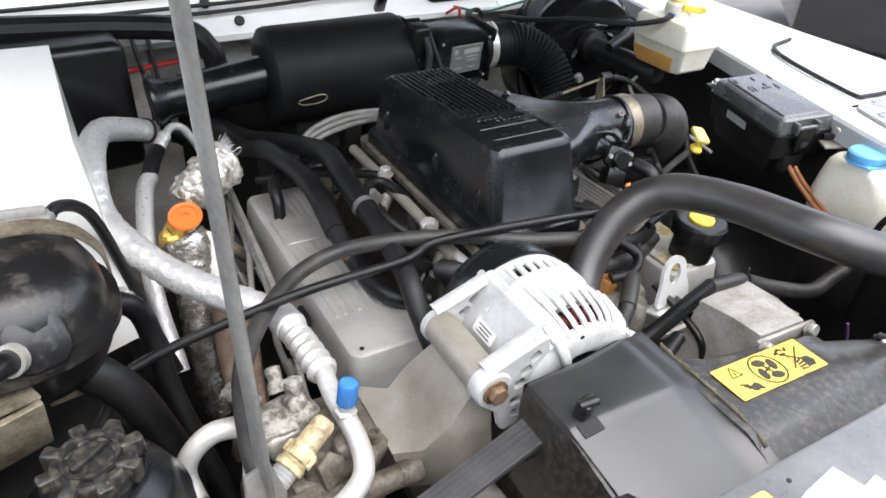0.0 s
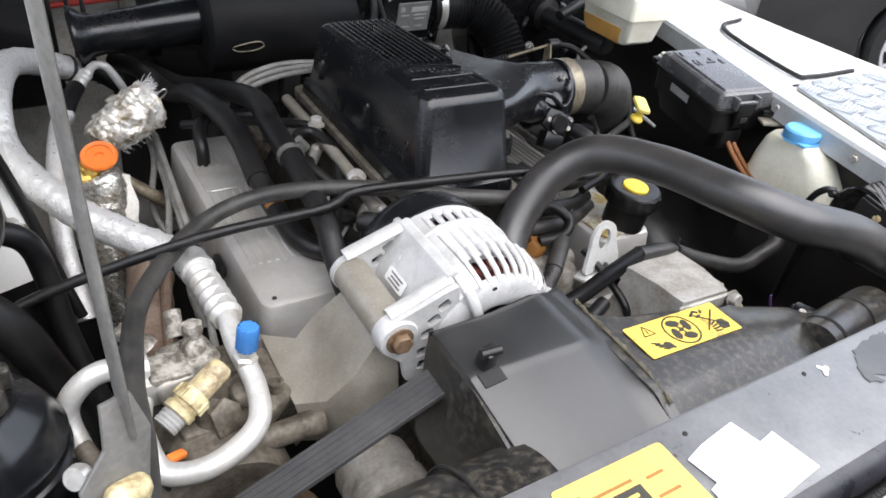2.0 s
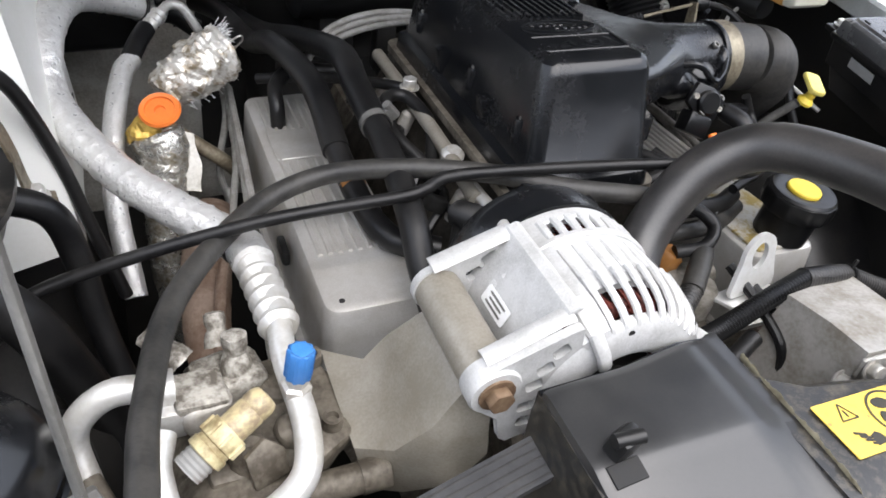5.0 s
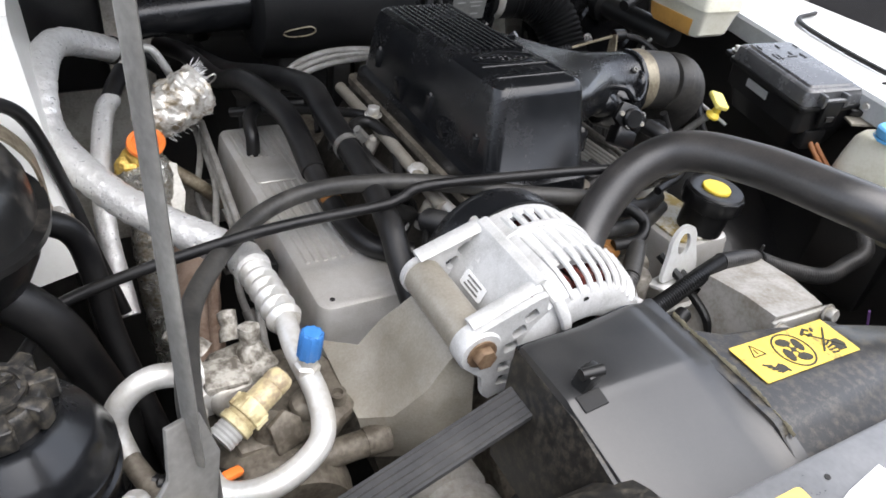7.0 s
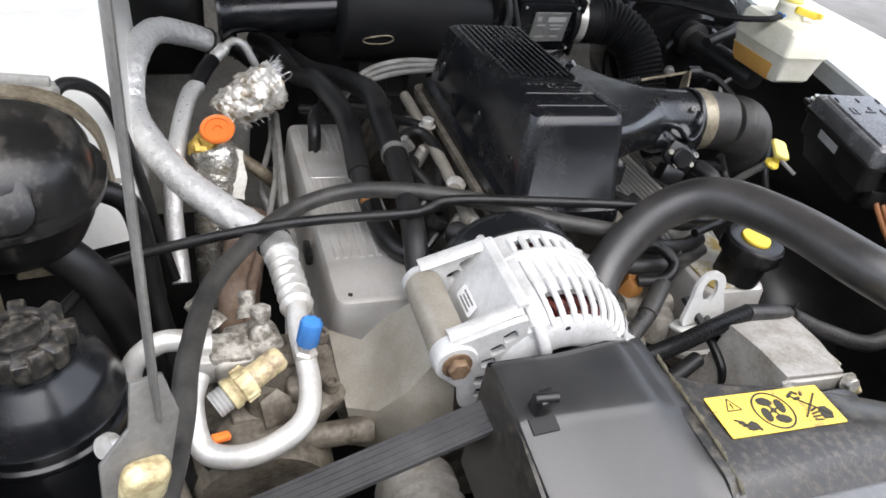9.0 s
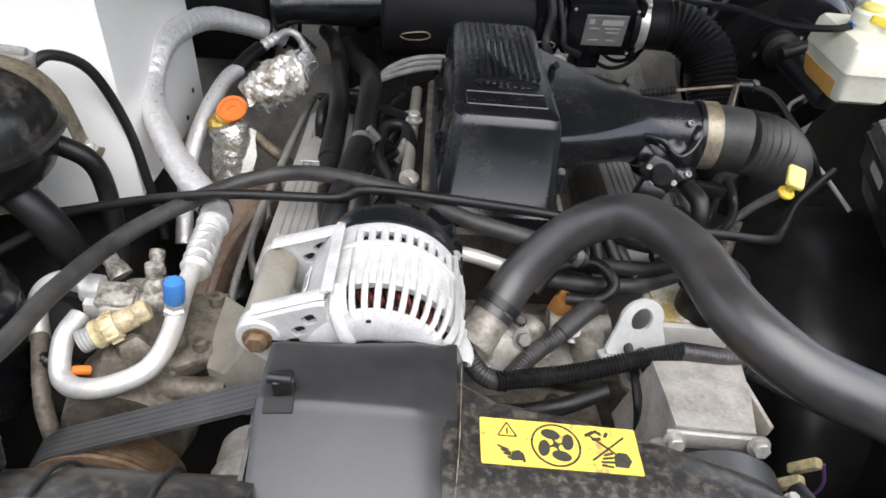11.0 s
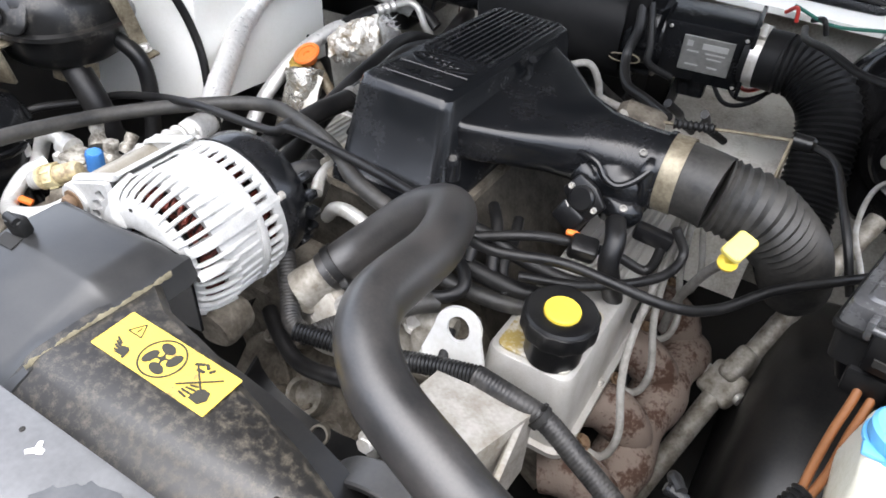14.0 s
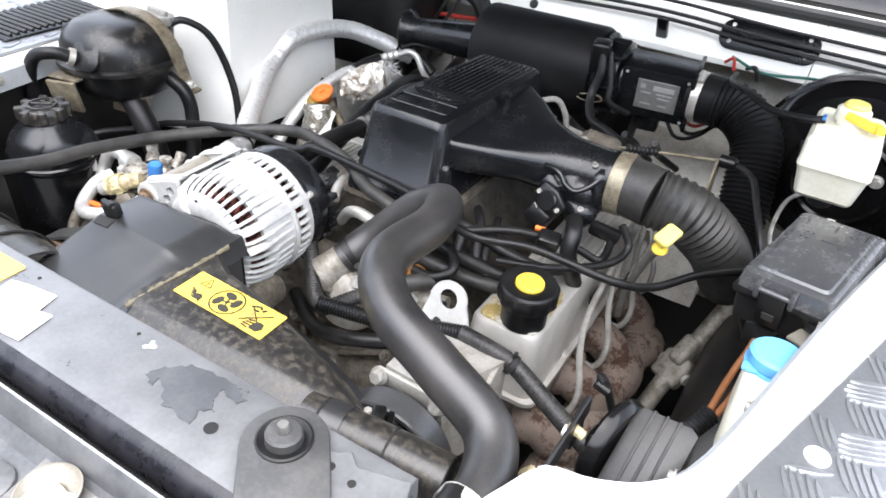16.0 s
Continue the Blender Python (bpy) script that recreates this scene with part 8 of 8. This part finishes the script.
def fuse_box():
    ob = thing("fuse_box", "black plastic fuse box with latched lid on the inner wing", "fuse box", (0.46, 0.56, 0.92))
    m = pose(0.479, 0.537, 0.961, 2, -4, -13)
    part("base", loft([[m @ Vector((x, y, h)) for x, y in rounded(w, d, 0.008, 3)] for h, w, d in ((-0.05, 0.07, 0.13), (-0.02, 0.082, 0.15), (-0.019, 0.09, 0.16), (0.014, 0.092, 0.162))]), PLASTIC, ob)
    part("flange", slab(rounded(0.099, 0.169, 0.007), m @ Matrix.Translation((0, 0, 0.012)), 0.008, 0.0025), PLASTIC, ob)
    lid = part("lid", loft([[m @ Vector((x, y, h)) for x, y in rounded(w, d, r, 4)] for h, w, d, r in ((0.019, 0.094, 0.163, 0.007), (0.034, 0.09, 0.159, 0.007), (0.038, 0.087, 0.156, 0.007), (0.04, 0.08, 0.149, 0.006), (0.0405, 0.072, 0.14, 0.006), (0.0432, 0.068, 0.136, 0.006), (0.0436, 0.06, 0.128, 0.005))]), LID, ob, "grey sheened lid", 25)
    mark = bmesh.new()
    for x, y, sx, sy in ((-0.02, 0.0, 0.003, 0.014), (-0.026, 0.0, 0.003, 0.014), (0.0, 0.0, 0.014, 0.003), (0.004, 0.007, 0.003, 0.014), (0.018, 0.0, 0.003, 0.014), (-0.022, 0.008, 0.01, 0.003)):
        box(mark, (sx, sy, 0.0012), m @ Matrix.Translation((x + 0.002, y + 0.02, 0.0442)), 0)
    part("raised_frame", mark, LID, lid, "raised unreadable marks")
    for x in (-0.03, 0.0, 0.03):
        part("lid_groove", block((0.002, 0.012, 0.0012), m @ Matrix.Translation((x, 0.052, 0.0442)), 0.0005, 1), PLASTIC, lid)
    part("side_label", block((0.0008, 0.046, 0.012), m @ Matrix.Translation((-0.0466, 0.01, 0.002)), 0), PRINT, ob, "pale side label")
    # front latch: hinge ears on the lid, a hasp over the base with a slot
    front = m @ Matrix.Translation((-0.006, -0.084, 0.0))
    latch = part("latch", block((0.026, 0.008, 0.04), front @ Matrix.Translation((0, -0.002, 0.012)), 0.002), PLASTIC, ob, "lid latch")
    part("latch_slot", block((0.012, 0.002, 0.008), front @ Matrix.Translation((0, -0.0068, 0.004)), 0.0006, 1), DARK, latch)
    part("latch_pin", turned([(0, -0.019), (0.0032, -0.019), (0.0032, 0.019), (0, 0.019)], front @ pose(0, -0.004, 0.03, 0, 90, 0), 12), LID, latch)
    for x in (-0.017, 0.017):
        part("latch_ear", block((0.006, 0.014, 0.018), front @ Matrix.Translation((x, 0.0, 0.029)), 0.002), LID, latch)
    part("latch", block((0.022, 0.01, 0.03), m @ Matrix.Translation((0.0, 0.084, 0.014)), 0.003), PLASTIC, ob, "lid latch")
    part("lug", block((0.03, 0.03, 0.008), m @ Matrix.Translation((-0.02, 0.1, 0.012)), 0.003), PLASTIC, ob)
    part("lug_bolt", bolt(m @ Vector((-0.02, 0.103, 0.017)), (0, 0, 1), 0.0075, 0.006), STEEL, ob)
    # tray beside the box with a bolted tab
    part("tray", loft([[m @ Vector((x, y, h)) for x, y in rounded(0.075, 0.2, 0.01, 3)] for h in (-0.012, -0.004)]), PLASTIC, ob, "black mounting tray").matrix_parent_inverse @= Matrix.Translation((0.075, 0.025, 0.0))
    part("lug", slab([(-0.02, -0.016), (0.022, -0.02), (0.034, 0.0), (0.022, 0.02), (-0.02, 0.016)], m @ pose(0.052, -0.08, 0.006, 0, 0, -20), 0.008, 0.002), PLASTIC, ob, "bolted mounting lug")
    part("lug_bolt", turned([(0, 0.007), (0.004, 0.007), (0.0055, 0.005), (0.006, 0.002), (0.009, 0.0015), (0.0095, 0), (0, 0)], m @ Matrix.Translation((0.057, -0.082, 0.014)), 18), STEEL, ob, "domed bolt")
    part("metal_tab", block((0.045, 0.022, 0.004), m @ pose(0.044, -0.1, 0.002, 0, 0, -15), 0.001), BRACKET, ob, "metal mounting tab")
    part("cable_outlet", block((0.034, 0.03, 0.03), m @ Matrix.Translation((-0.01, -0.07, -0.03)), 0.005), PLASTIC, ob)
    for dx in (0.0, 0.011):
        part("cable", tube([(0.453 + dx, 0.473, 0.935), (0.45 + dx, 0.452, 0.918), (0.444 + dx, 0.425, 0.905), (0.439 + dx, 0.395, 0.893), (0.436 + 0.6 * dx, 0.37, 0.884)], 0.0036, 12, 8), COPPER_WIRE, ob, "brown power cable")
    return ob


LID = material("sheened grey black lid plastic", (0.05, 0.051, 0.053), (0.09, 0.09, 0.092), 0.4, 0.2, scale=20, bump=0.04, spec=0.9)
fuse_box()


def washer_bottle():
    ob = thing("washer_bottle", "cream translucent washer bottle with light blue cap", "washer bottle", (0.455, 0.34, 0.74))
    rings = []
    for z, x0, x1, y0, y1, r in ((0.838, 0.462, 0.504, 0.305, 0.405, 0.014), (0.852, 0.452, 0.505, 0.295, 0.415, 0.02), (0.876, 0.441, 0.505, 0.288, 0.422, 0.025), (0.905, 0.4365, 0.504, 0.287, 0.423, 0.028), (0.932, 0.437, 0.502, 0.292, 0.42, 0.03), (0.953, 0.438, 0.497, 0.312, 0.415, 0.029), (0.965, 0.436, 0.488, 0.33, 0.405, 0.026), (0.97, 0.434, 0.482, 0.342, 0.39, 0.0235)):
        rings.append([((x0 + x1) / 2 + px, (y0 + y1) / 2 + py, z) for px, py in rounded(x1 - x0, y1 - y0, r, 6)])
    part("bottle", loft(rings), TANK, ob, "", 60)
    part("bracket", block((0.05, 0.1, 0.11), pose(0.485, 0.355, 0.786), 0.006), BAY, ob, "black bottle bracket")
    m = pose(0.459, 0.366, 0.972, -3, 0, 0)
    part("cap", turned([(0, 0), (0.0235, 0), (0.0245, 0.002), (0.0245, 0.01), (0.022, 0.0125), (0, 0.013)], m, 40), SKY_BLUE, ob, "light blue cap")
    part("cap_skirt", turned([(0.022, -0.004), (0.0258, -0.004), (0.0258, -0.001), (0.022, -0.001), (0.022, -0.004)], m, 40), SKY_BLUE, ob, "light blue cap")
    part("cap_tab", block((0.014, 0.012, 0.004), m @ Matrix.Translation((-0.018, -0.017, -0.002)), 0.0015), SKY_BLUE, ob, "light blue cap")
    return ob


shift(washer_bottle(), 0.012, 0.004, 0.0)


def horn():
    ob = thing("horn", "black disc horn in a ribbed plastic housing on a flat strap", "horn", (0.39, 0.2, 0.88))
    m = axis((0.37, 0.212, 0.945), (-1, 0.28, -0.05))
    part("disc", turned([(0, -0.012), (0.039, -0.012), (0.0425, -0.008), (0.044, -0.002), (0.0415, 0.001), (0.037, 0.0005), (0.03, 0.003), (0.02, 0.007), (0, 0.008)], m, 44), GLOSS, ob)
    part("boss", turned([(0, 0.006), (0.014, 0.006), (0.013, 0.012), (0.01, 0.014), (0, 0.014)], m, 20), GLOSS, ob)
    ring = [(0.152, 0.9), (0.155, 0.94), (0.163, 0.953), (0.22, 0.984), (0.229, 0.986), (0.234, 0.98), (0.24, 0.93), (0.235, 0.89)]
    part("housing", loft([[(x + 0.1 * (y - 0.2), 0.2 + (y - 0.2) * k, 0.94 + (z - 0.94) * k) for y, z in ring] for x, k in ((0.38, 0.88), (0.384, 0.97), (0.422, 0.97), (0.428, 0.9))]), HORN_GREY, ob, "greyed ribbed housing")
    for x in (0.393, 0.403, 0.413):
        part("housing_rib", tube([(x + 0.1 * (y - 0.2), 0.2 + (y - 0.2) * 0.97, 0.94 + (z - 0.94) * 0.97) for y, z in ring[1:6]], 0.0012, 8, 3), HORN_GREY, ob)
    for y in (0.185, 0.24):
        part("terminal", turned([(0, 0), (0.0045, 0), (0.0045, 0.012), (0.003, 0.014), (0, 0.014)], axis((0.356, y, 0.972), (-0.9, 0, 0.3)), 12), CREAM if y < 0.2 else GLOSS, ob, "small terminal")
    part("wire_tuft", tube([(0.352, 0.24, 0.978), (0.345, 0.25, 0.975), (0.35, 0.262, 0.955), (0.36, 0.27, 0.92)], 0.004, 10, 6), RUBBER, ob)
    part("strap", block((0.003, 0.12, 0.022), pose(0.346, 0.15, 0.974, 8, 0, -3), 0.0008, 1), BAY, ob, "flat black strap")
    part("strap_tab", block((0.003, 0.024, 0.045), pose(0.346, 0.2, 0.966, 8, 0, -3), 0.0008, 1), BAY, ob, "flat black strap")
    part("strap_nut", bolt((0.344, 0.194, 0.958), (-1, 0, 0.1), 0.0055, 0.006), ZINC, ob, "pale hexagon nut")
    part("strap_bolt", bolt((0.344, 0.1, 0.981), (-1, 0, 0.3), 0.005, 0.005), STEEL, ob)
    return ob


HORN_GREY = material("greyed black horn plastic", (0.02, 0.02, 0.021), (0.05, 0.048, 0.045), 0.45, 0.38, scale=24, bump=0.1)


shift(horn(), 0.004, 0.005, 0.004)


def exhaust_manifold():
    ob = thing("exhaust_manifold", "rusty cast exhaust manifold beside the engine", "manifold", (0.29, 0.55, 0.6))
    part("log", crumple(tube([(0.29, 0.36, 0.66), (0.3, 0.42, 0.665), (0.3, 0.5, 0.67), (0.305, 0.6, 0.675), (0.31, 0.7, 0.66), (0.315, 0.76, 0.6)], lambda s: 0.032 + 0.004 * math.sin(s * 60), 22, 10), 40, 0.004), RUST, ob)
    for y in (0.4, 0.5, 0.6, 0.7):
        part("branch", crumple(tube([(0.235, y - 0.01, 0.72), (0.262, y, 0.725), (0.29, y + 0.004, 0.705), (0.303, y + 0.01, 0.67)], lambda s: 0.024 + 0.004 * math.sin(min(1, s / 0.1) * 3.1), 20, 6), 45, 0.003, y), RUST, ob)
        part("flange_bolt", bolt((0.262, y + 0.03, 0.74), (0.5, 0, 0.9), 0.007), RUSTY_BOLT, ob)
    return ob


exhaust_manifold()


def steering_shaft():
    ob = thing("steering_shaft", "dull grey steering shaft with a universal joint", "shaft", (0.37, 0.68, 0.6))
    part("upper_shaft", tube([(0.46, 0.88, 0.84), (0.41, 0.765, 0.745), (0.385, 0.71, 0.69)], 0.013, 16, 4), DIRTY_ALLOY, ob)
    part("lower_shaft", tube([(0.365, 0.665, 0.645), (0.34, 0.6, 0.57), (0.31, 0.52, 0.48)], 0.014, 16, 4), DIRTY_ALLOY, ob)
    m = axis((0.375, 0.69, 0.668), (0.35, 0.62, 0.7))
    part("joint_yoke", block((0.05, 0.026, 0.05), m @ Matrix.Translation((0, 0, -0.016)), 0.008, 3), DIRTY_ALLOY, ob)
    part("joint_yoke", block((0.026, 0.05, 0.05), m @ Matrix.Translation((0, 0, 0.016)), 0.008, 3), DIRTY_ALLOY, ob)
    part("joint_pin", turned([(0, -0.03), (0.009, -0.03), (0.009, 0.03), (0, 0.03)], m @ pose(0, 0, -0.016, 0, 90, 0), 16), STEEL, ob)
    return ob


steering_shaft()


def oil_dipstick():
    ob = thing("oil_dipstick", "yellow handled engine oil dipstick in a steel tube", "dipstick", (0.29, 0.57, 0.8))
    part("tube", tube([(0.278, 0.6, 0.78), (0.284, 0.585, 0.84), (0.3, 0.562, 0.9), (0.315, 0.54, 0.94)], 0.005, 12, 6), PROP, ob)
    m = axis((0.3175, 0.5345, 0.943), (0.1, -0.3, 0.9))
    part("collar", turned([(0, 0), (0.009, 0), (0.0095, 0.003), (0.007, 0.006), (0.005, 0.008), (0.005, 0.014), (0, 0.014)], m, 18), YELLOW_PLASTIC, ob, "yellow collar")
    part("stem", turned([(0, 0.01), (0.0055, 0.01), (0.0045, 0.02), (0, 0.02)], m, 14), YELLOW_PLASTIC, ob, "yellow stem")
    part("handle", slab(rounded(0.031, 0.02, 0.004), axis((0.322, 0.537, 0.961), (0.1, -0.35, 0.9)) @ pose(0, 0, 0, 0, 0, 55), 0.0065, 0.002), PALE_YELLOW, ob, "yellow T handle")
    return ob


shift(oil_dipstick(), 0.006, -0.006, 0.001)


def throttle_cable():
    ob = thing("throttle_cable", "throttle cable with bellows and angled bracket", "cable", (0.27, 0.75, 0.93))
    part("inner_cable", tube([(0.19, 0.752, 0.946), (0.27, 0.753, 0.96), (0.335, 0.755, 0.97)], 0.0022, 8, 4), TARNISH, ob)
    part("bellows", corrugated([(0.205, 0.752, 0.949), (0.23, 0.7525, 0.953), (0.252, 0.753, 0.957)], 0.0065, 0.006, 0.0022, 14), RUBBER, ob, "black bellows")
    part("bracket", slab([(-0.03, -0.06), (0.004, -0.06), (0.008, 0.016), (-0.006, 0.02)], Matrix(((0.1, 0, 1, 0.33), (0.99, 0, 0, 0.752), (0, 1, 0, 0.955), (0, 0, 0, 1))), 0.003), TARNISH, ob, "angled steel bracket")
    part("adjuster", turned([(0, 0), (0.009, 0), (0.009, 0.02), (0.006, 0.024), (0, 0.024)], axis((0.332, 0.755, 0.97), (1, 0, 0)), 16), PLASTIC, ob, "black adjuster")
    part("outer_cable", tube([(0.35, 0.755, 0.97), (0.38, 0.74, 0.965), (0.4, 0.7, 0.945), (0.42, 0.66, 0.92), (0.44, 0.64, 0.88)], 0.0045, 10, 8), RUBBER, ob)
    part("linkage", crumple(block((0.06, 0.05, 0.04), pose(0.165, 0.745, 0.935, 10, 8, 12), 0.01, 3), 60, 0.006), GRIME, ob, "throttle linkage lever")
    for p in ((0.15, 0.72, 0.955), (0.18, 0.715, 0.95), (0.2, 0.7, 0.945), (0.215, 0.66, 0.955)):
        part("screw", bolt(p, (0, -0.4, 1), 0.005, 0.006), STEEL, ob)
    return ob


throttle_cable()


def rear_wiring():
    ob = thing("rear_wiring", "black and coloured wires at the rear of the engine", "wiring", (0.15, 0.95, 0.85))
    rng = random.Random(21)
    runs = [([(0.085, 0.93, 1.03), (0.095, 0.915, 0.99), (0.09, 0.9, 0.95), (0.11, 0.86, 0.93), (0.15, 0.82, 0.935), (0.19, 0.78, 0.94)], 0.007, RUBBER),
            ([(0.1, 0.93, 1.02), (0.115, 0.915, 0.97), (0.12, 0.91, 0.945), (0.15, 0.93, 0.925)], 0.005, RUBBER),
            ([(0.2, 1.1, 0.92), (0.22, 1.05, 0.9), (0.25, 1.02, 0.9), (0.3, 1.03, 0.94)], 0.003, RED_WIRE),
            ([(0.19, 1.1, 0.9), (0.23, 1.03, 0.88), (0.27, 1.02, 0.9), (0.31, 1.04, 0.95)], 0.0035, RUBBER),
            ([(0.18, 1.08, 0.88), (0.22, 1.02, 0.87), (0.26, 1.01, 0.89), (0.29, 1.04, 0.93)], 0.0035, RUBBER),
            ([(0.26, 1.12, 1.0), (0.32, 1.1, 0.99), (0.4, 1.1, 1.0), (0.5, 1.12, 1.0)], 0.0025, GREEN_WIRE),
            ([(0.25, 1.13, 0.985), (0.265, 1.11, 1.0), (0.27, 1.11, 0.98)], 0.003, RED_WIRE),
            ([(0.29, 1.12, 0.985), (0.305, 1.1, 0.995), (0.315, 1.1, 0.975)], 0.004, RUBBER),
            ([(-0.62, 1.1, 1.045), (-0.45, 1.1, 1.036), (-0.347, 1.1, 1.028), (-0.255, 1.096, 1.014), (-0.222, 1.092, 0.983), (-0.212, 1.095, 0.945), (-0.21, 1.12, 0.87)], 0.019, RUBBER),
            ([(-0.5, 1.16, 0.93), (-0.35, 1.15, 0.94), (-0.2, 1.16, 0.95)], 0.005, RED_WIRE),
            ([(-0.33, 1.16, 1.0), (-0.33, 1.05, 0.93), (-0.335, 1.02, 0.86)], 0.0035, RUBBER),
            ([(-0.305, 1.16, 1.0), (-0.31, 1.06, 0.93), (-0.31, 1.02, 0.86)], 0.0035, RUBBER),
            ([(0.06, 0.74, 0.985), (0.085, 0.755, 0.99), (0.1, 0.76, 0.97), (0.105, 0.765, 0.94)], 0.0045, LEAD),
            ([(0.1, 0.77, 0.945), (0.13, 0.76, 0.945), (0.16, 0.755, 0.945)], 0.005, LEAD)]
    for line, r, mt in runs:
        part("wire", tube(line, r, 10, 8), mt, ob)
    for k in range(5):
        x = 0.02 + 0.05 * k
        part("hanging_wire", tube([(x, 0.86, 0.92), (x + rng.uniform(-0.02, 0.02), 0.9, 0.89), (x + rng.uniform(-0.02, 0.03), 0.95, 0.86), (x + 0.02, 1.0, 0.82)], 0.006, 10, 6), RUBBER, ob)
    part("plug", block((0.03, 0.03, 0.07), pose(0.083, 0.935, 1.0, 8, 0, 10), 0.006, 3), PLASTIC, ob, "black plug")
    return ob


rear_wiring()
hose("purple_wire", "thin purple wire hanging by the fan shroud", "wire", [(0.262, 0.215, 0.88), (0.27, 0.212, 0.85), (0.262, 0.22, 0.8), (0.275, 0.23, 0.74)], 0.0014, PURPLE_WIRE, 8)
for k in range(2):
    tagged(solo("wire_connector", block((0.011, 0.011, 0.034), pose(0.275 + 0.025 * k, 0.25 + 0.02 * k, 0.8, 20, 25, 0), 0.003), CREAM, "cream wire connector hanging in the dark", "connector", "wire connectors"))


# ---- the car parked beyond ----
def parked_car():
    ob = thing("parked_car", "glossy black parked car with silver alloy wheel", "car", (4.2, 1.6, 0.0))
    turn = 47 - 90
    base = pose(3.86, 1.66, 0.0, 0, 0, -47)          # local x runs along the car's side, local y away from the viewer
    prof = [(-0.95, 0.28), (-0.95, 0.62), (-0.85, 0.75), (0.25, 0.92), (0.9, 1.4), (2.2, 1.45), (3.0, 0.95), (3.3, 0.8), (3.3, 0.3), (2.95, 0.22), (0.45, 0.2)]
    arch = [(0.37 * math.cos(radians(a)), 0.33 + 0.37 * math.sin(radians(a))) for a in range(-20, 201, 20)]
    side = prof[:] + arch
    body = bmesh.new()
    stand = base @ Matrix(((1, 0, 0, 0), (0, 0, 1, 0.02), (0, 1, 0, 0), (0, 0, 0, 1)))
    prism(body, side, stand, 1.75, 0.02, 2)
    part("body", body, CAR_PAINT, ob)
    part("sill", block((1.9, 0.04, 0.1), base @ Matrix.Translation((1.45, 0.015, 0.25)), 0.02), PLASTIC, ob, "dull black sill")
    part("door_line", block((0.01, 0.01, 0.6), base @ Matrix.Translation((0.8, 0.015, 0.6)), 0.002), DARK, ob)
    wheel = part("wheel", turned([(0.2, -0.1), (0.31, -0.1), (0.33, -0.07), (0.335, 0.0), (0.33, 0.07), (0.315, 0.1), (0.265, 0.1), (0.255, 0.06), (0.2, 0.0)], axis(base @ Vector((0, 0.08, 0.335)), base.to_3x3() @ Vector((0, -1, 0))), 48), TYRE, ob, "black tyre")
    w = axis(base @ Vector((0, 0.0, 0.335)), base.to_3x3() @ Vector((0, -1, 0)))
    part("rim", turned([(0.235, -0.08), (0.262, -0.02), (0.268, 0.012), (0.26, 0.018), (0.248, 0.01), (0.225, -0.06)], w, 48), RIM, wheel, "silver alloy rim")
    part("hub", turned([(0, 0.0), (0.06, 0.0), (0.07, -0.02), (0, -0.03)], w, 24), RIM, wheel, "silver alloy hub")
    part("brake_disc", turned([(0, -0.09), (0.17, -0.09), (0.17, -0.075), (0, -0.075)], w, 32), PROP, wheel, "grey brake disc")
    for k in range(10):
        a = 36 * k + (6 if k % 2 else -6)
        spoke = [(0.055, -0.012), (0.25, -0.014), (0.25, 0.014), (0.055, 0.012)]
        part("spoke", slab(spoke, w @ pose(0, 0, -0.02, 0, 0, a), 0.025, 0.006), RIM, wheel, "silver spoke")
    return ob


parked_car()
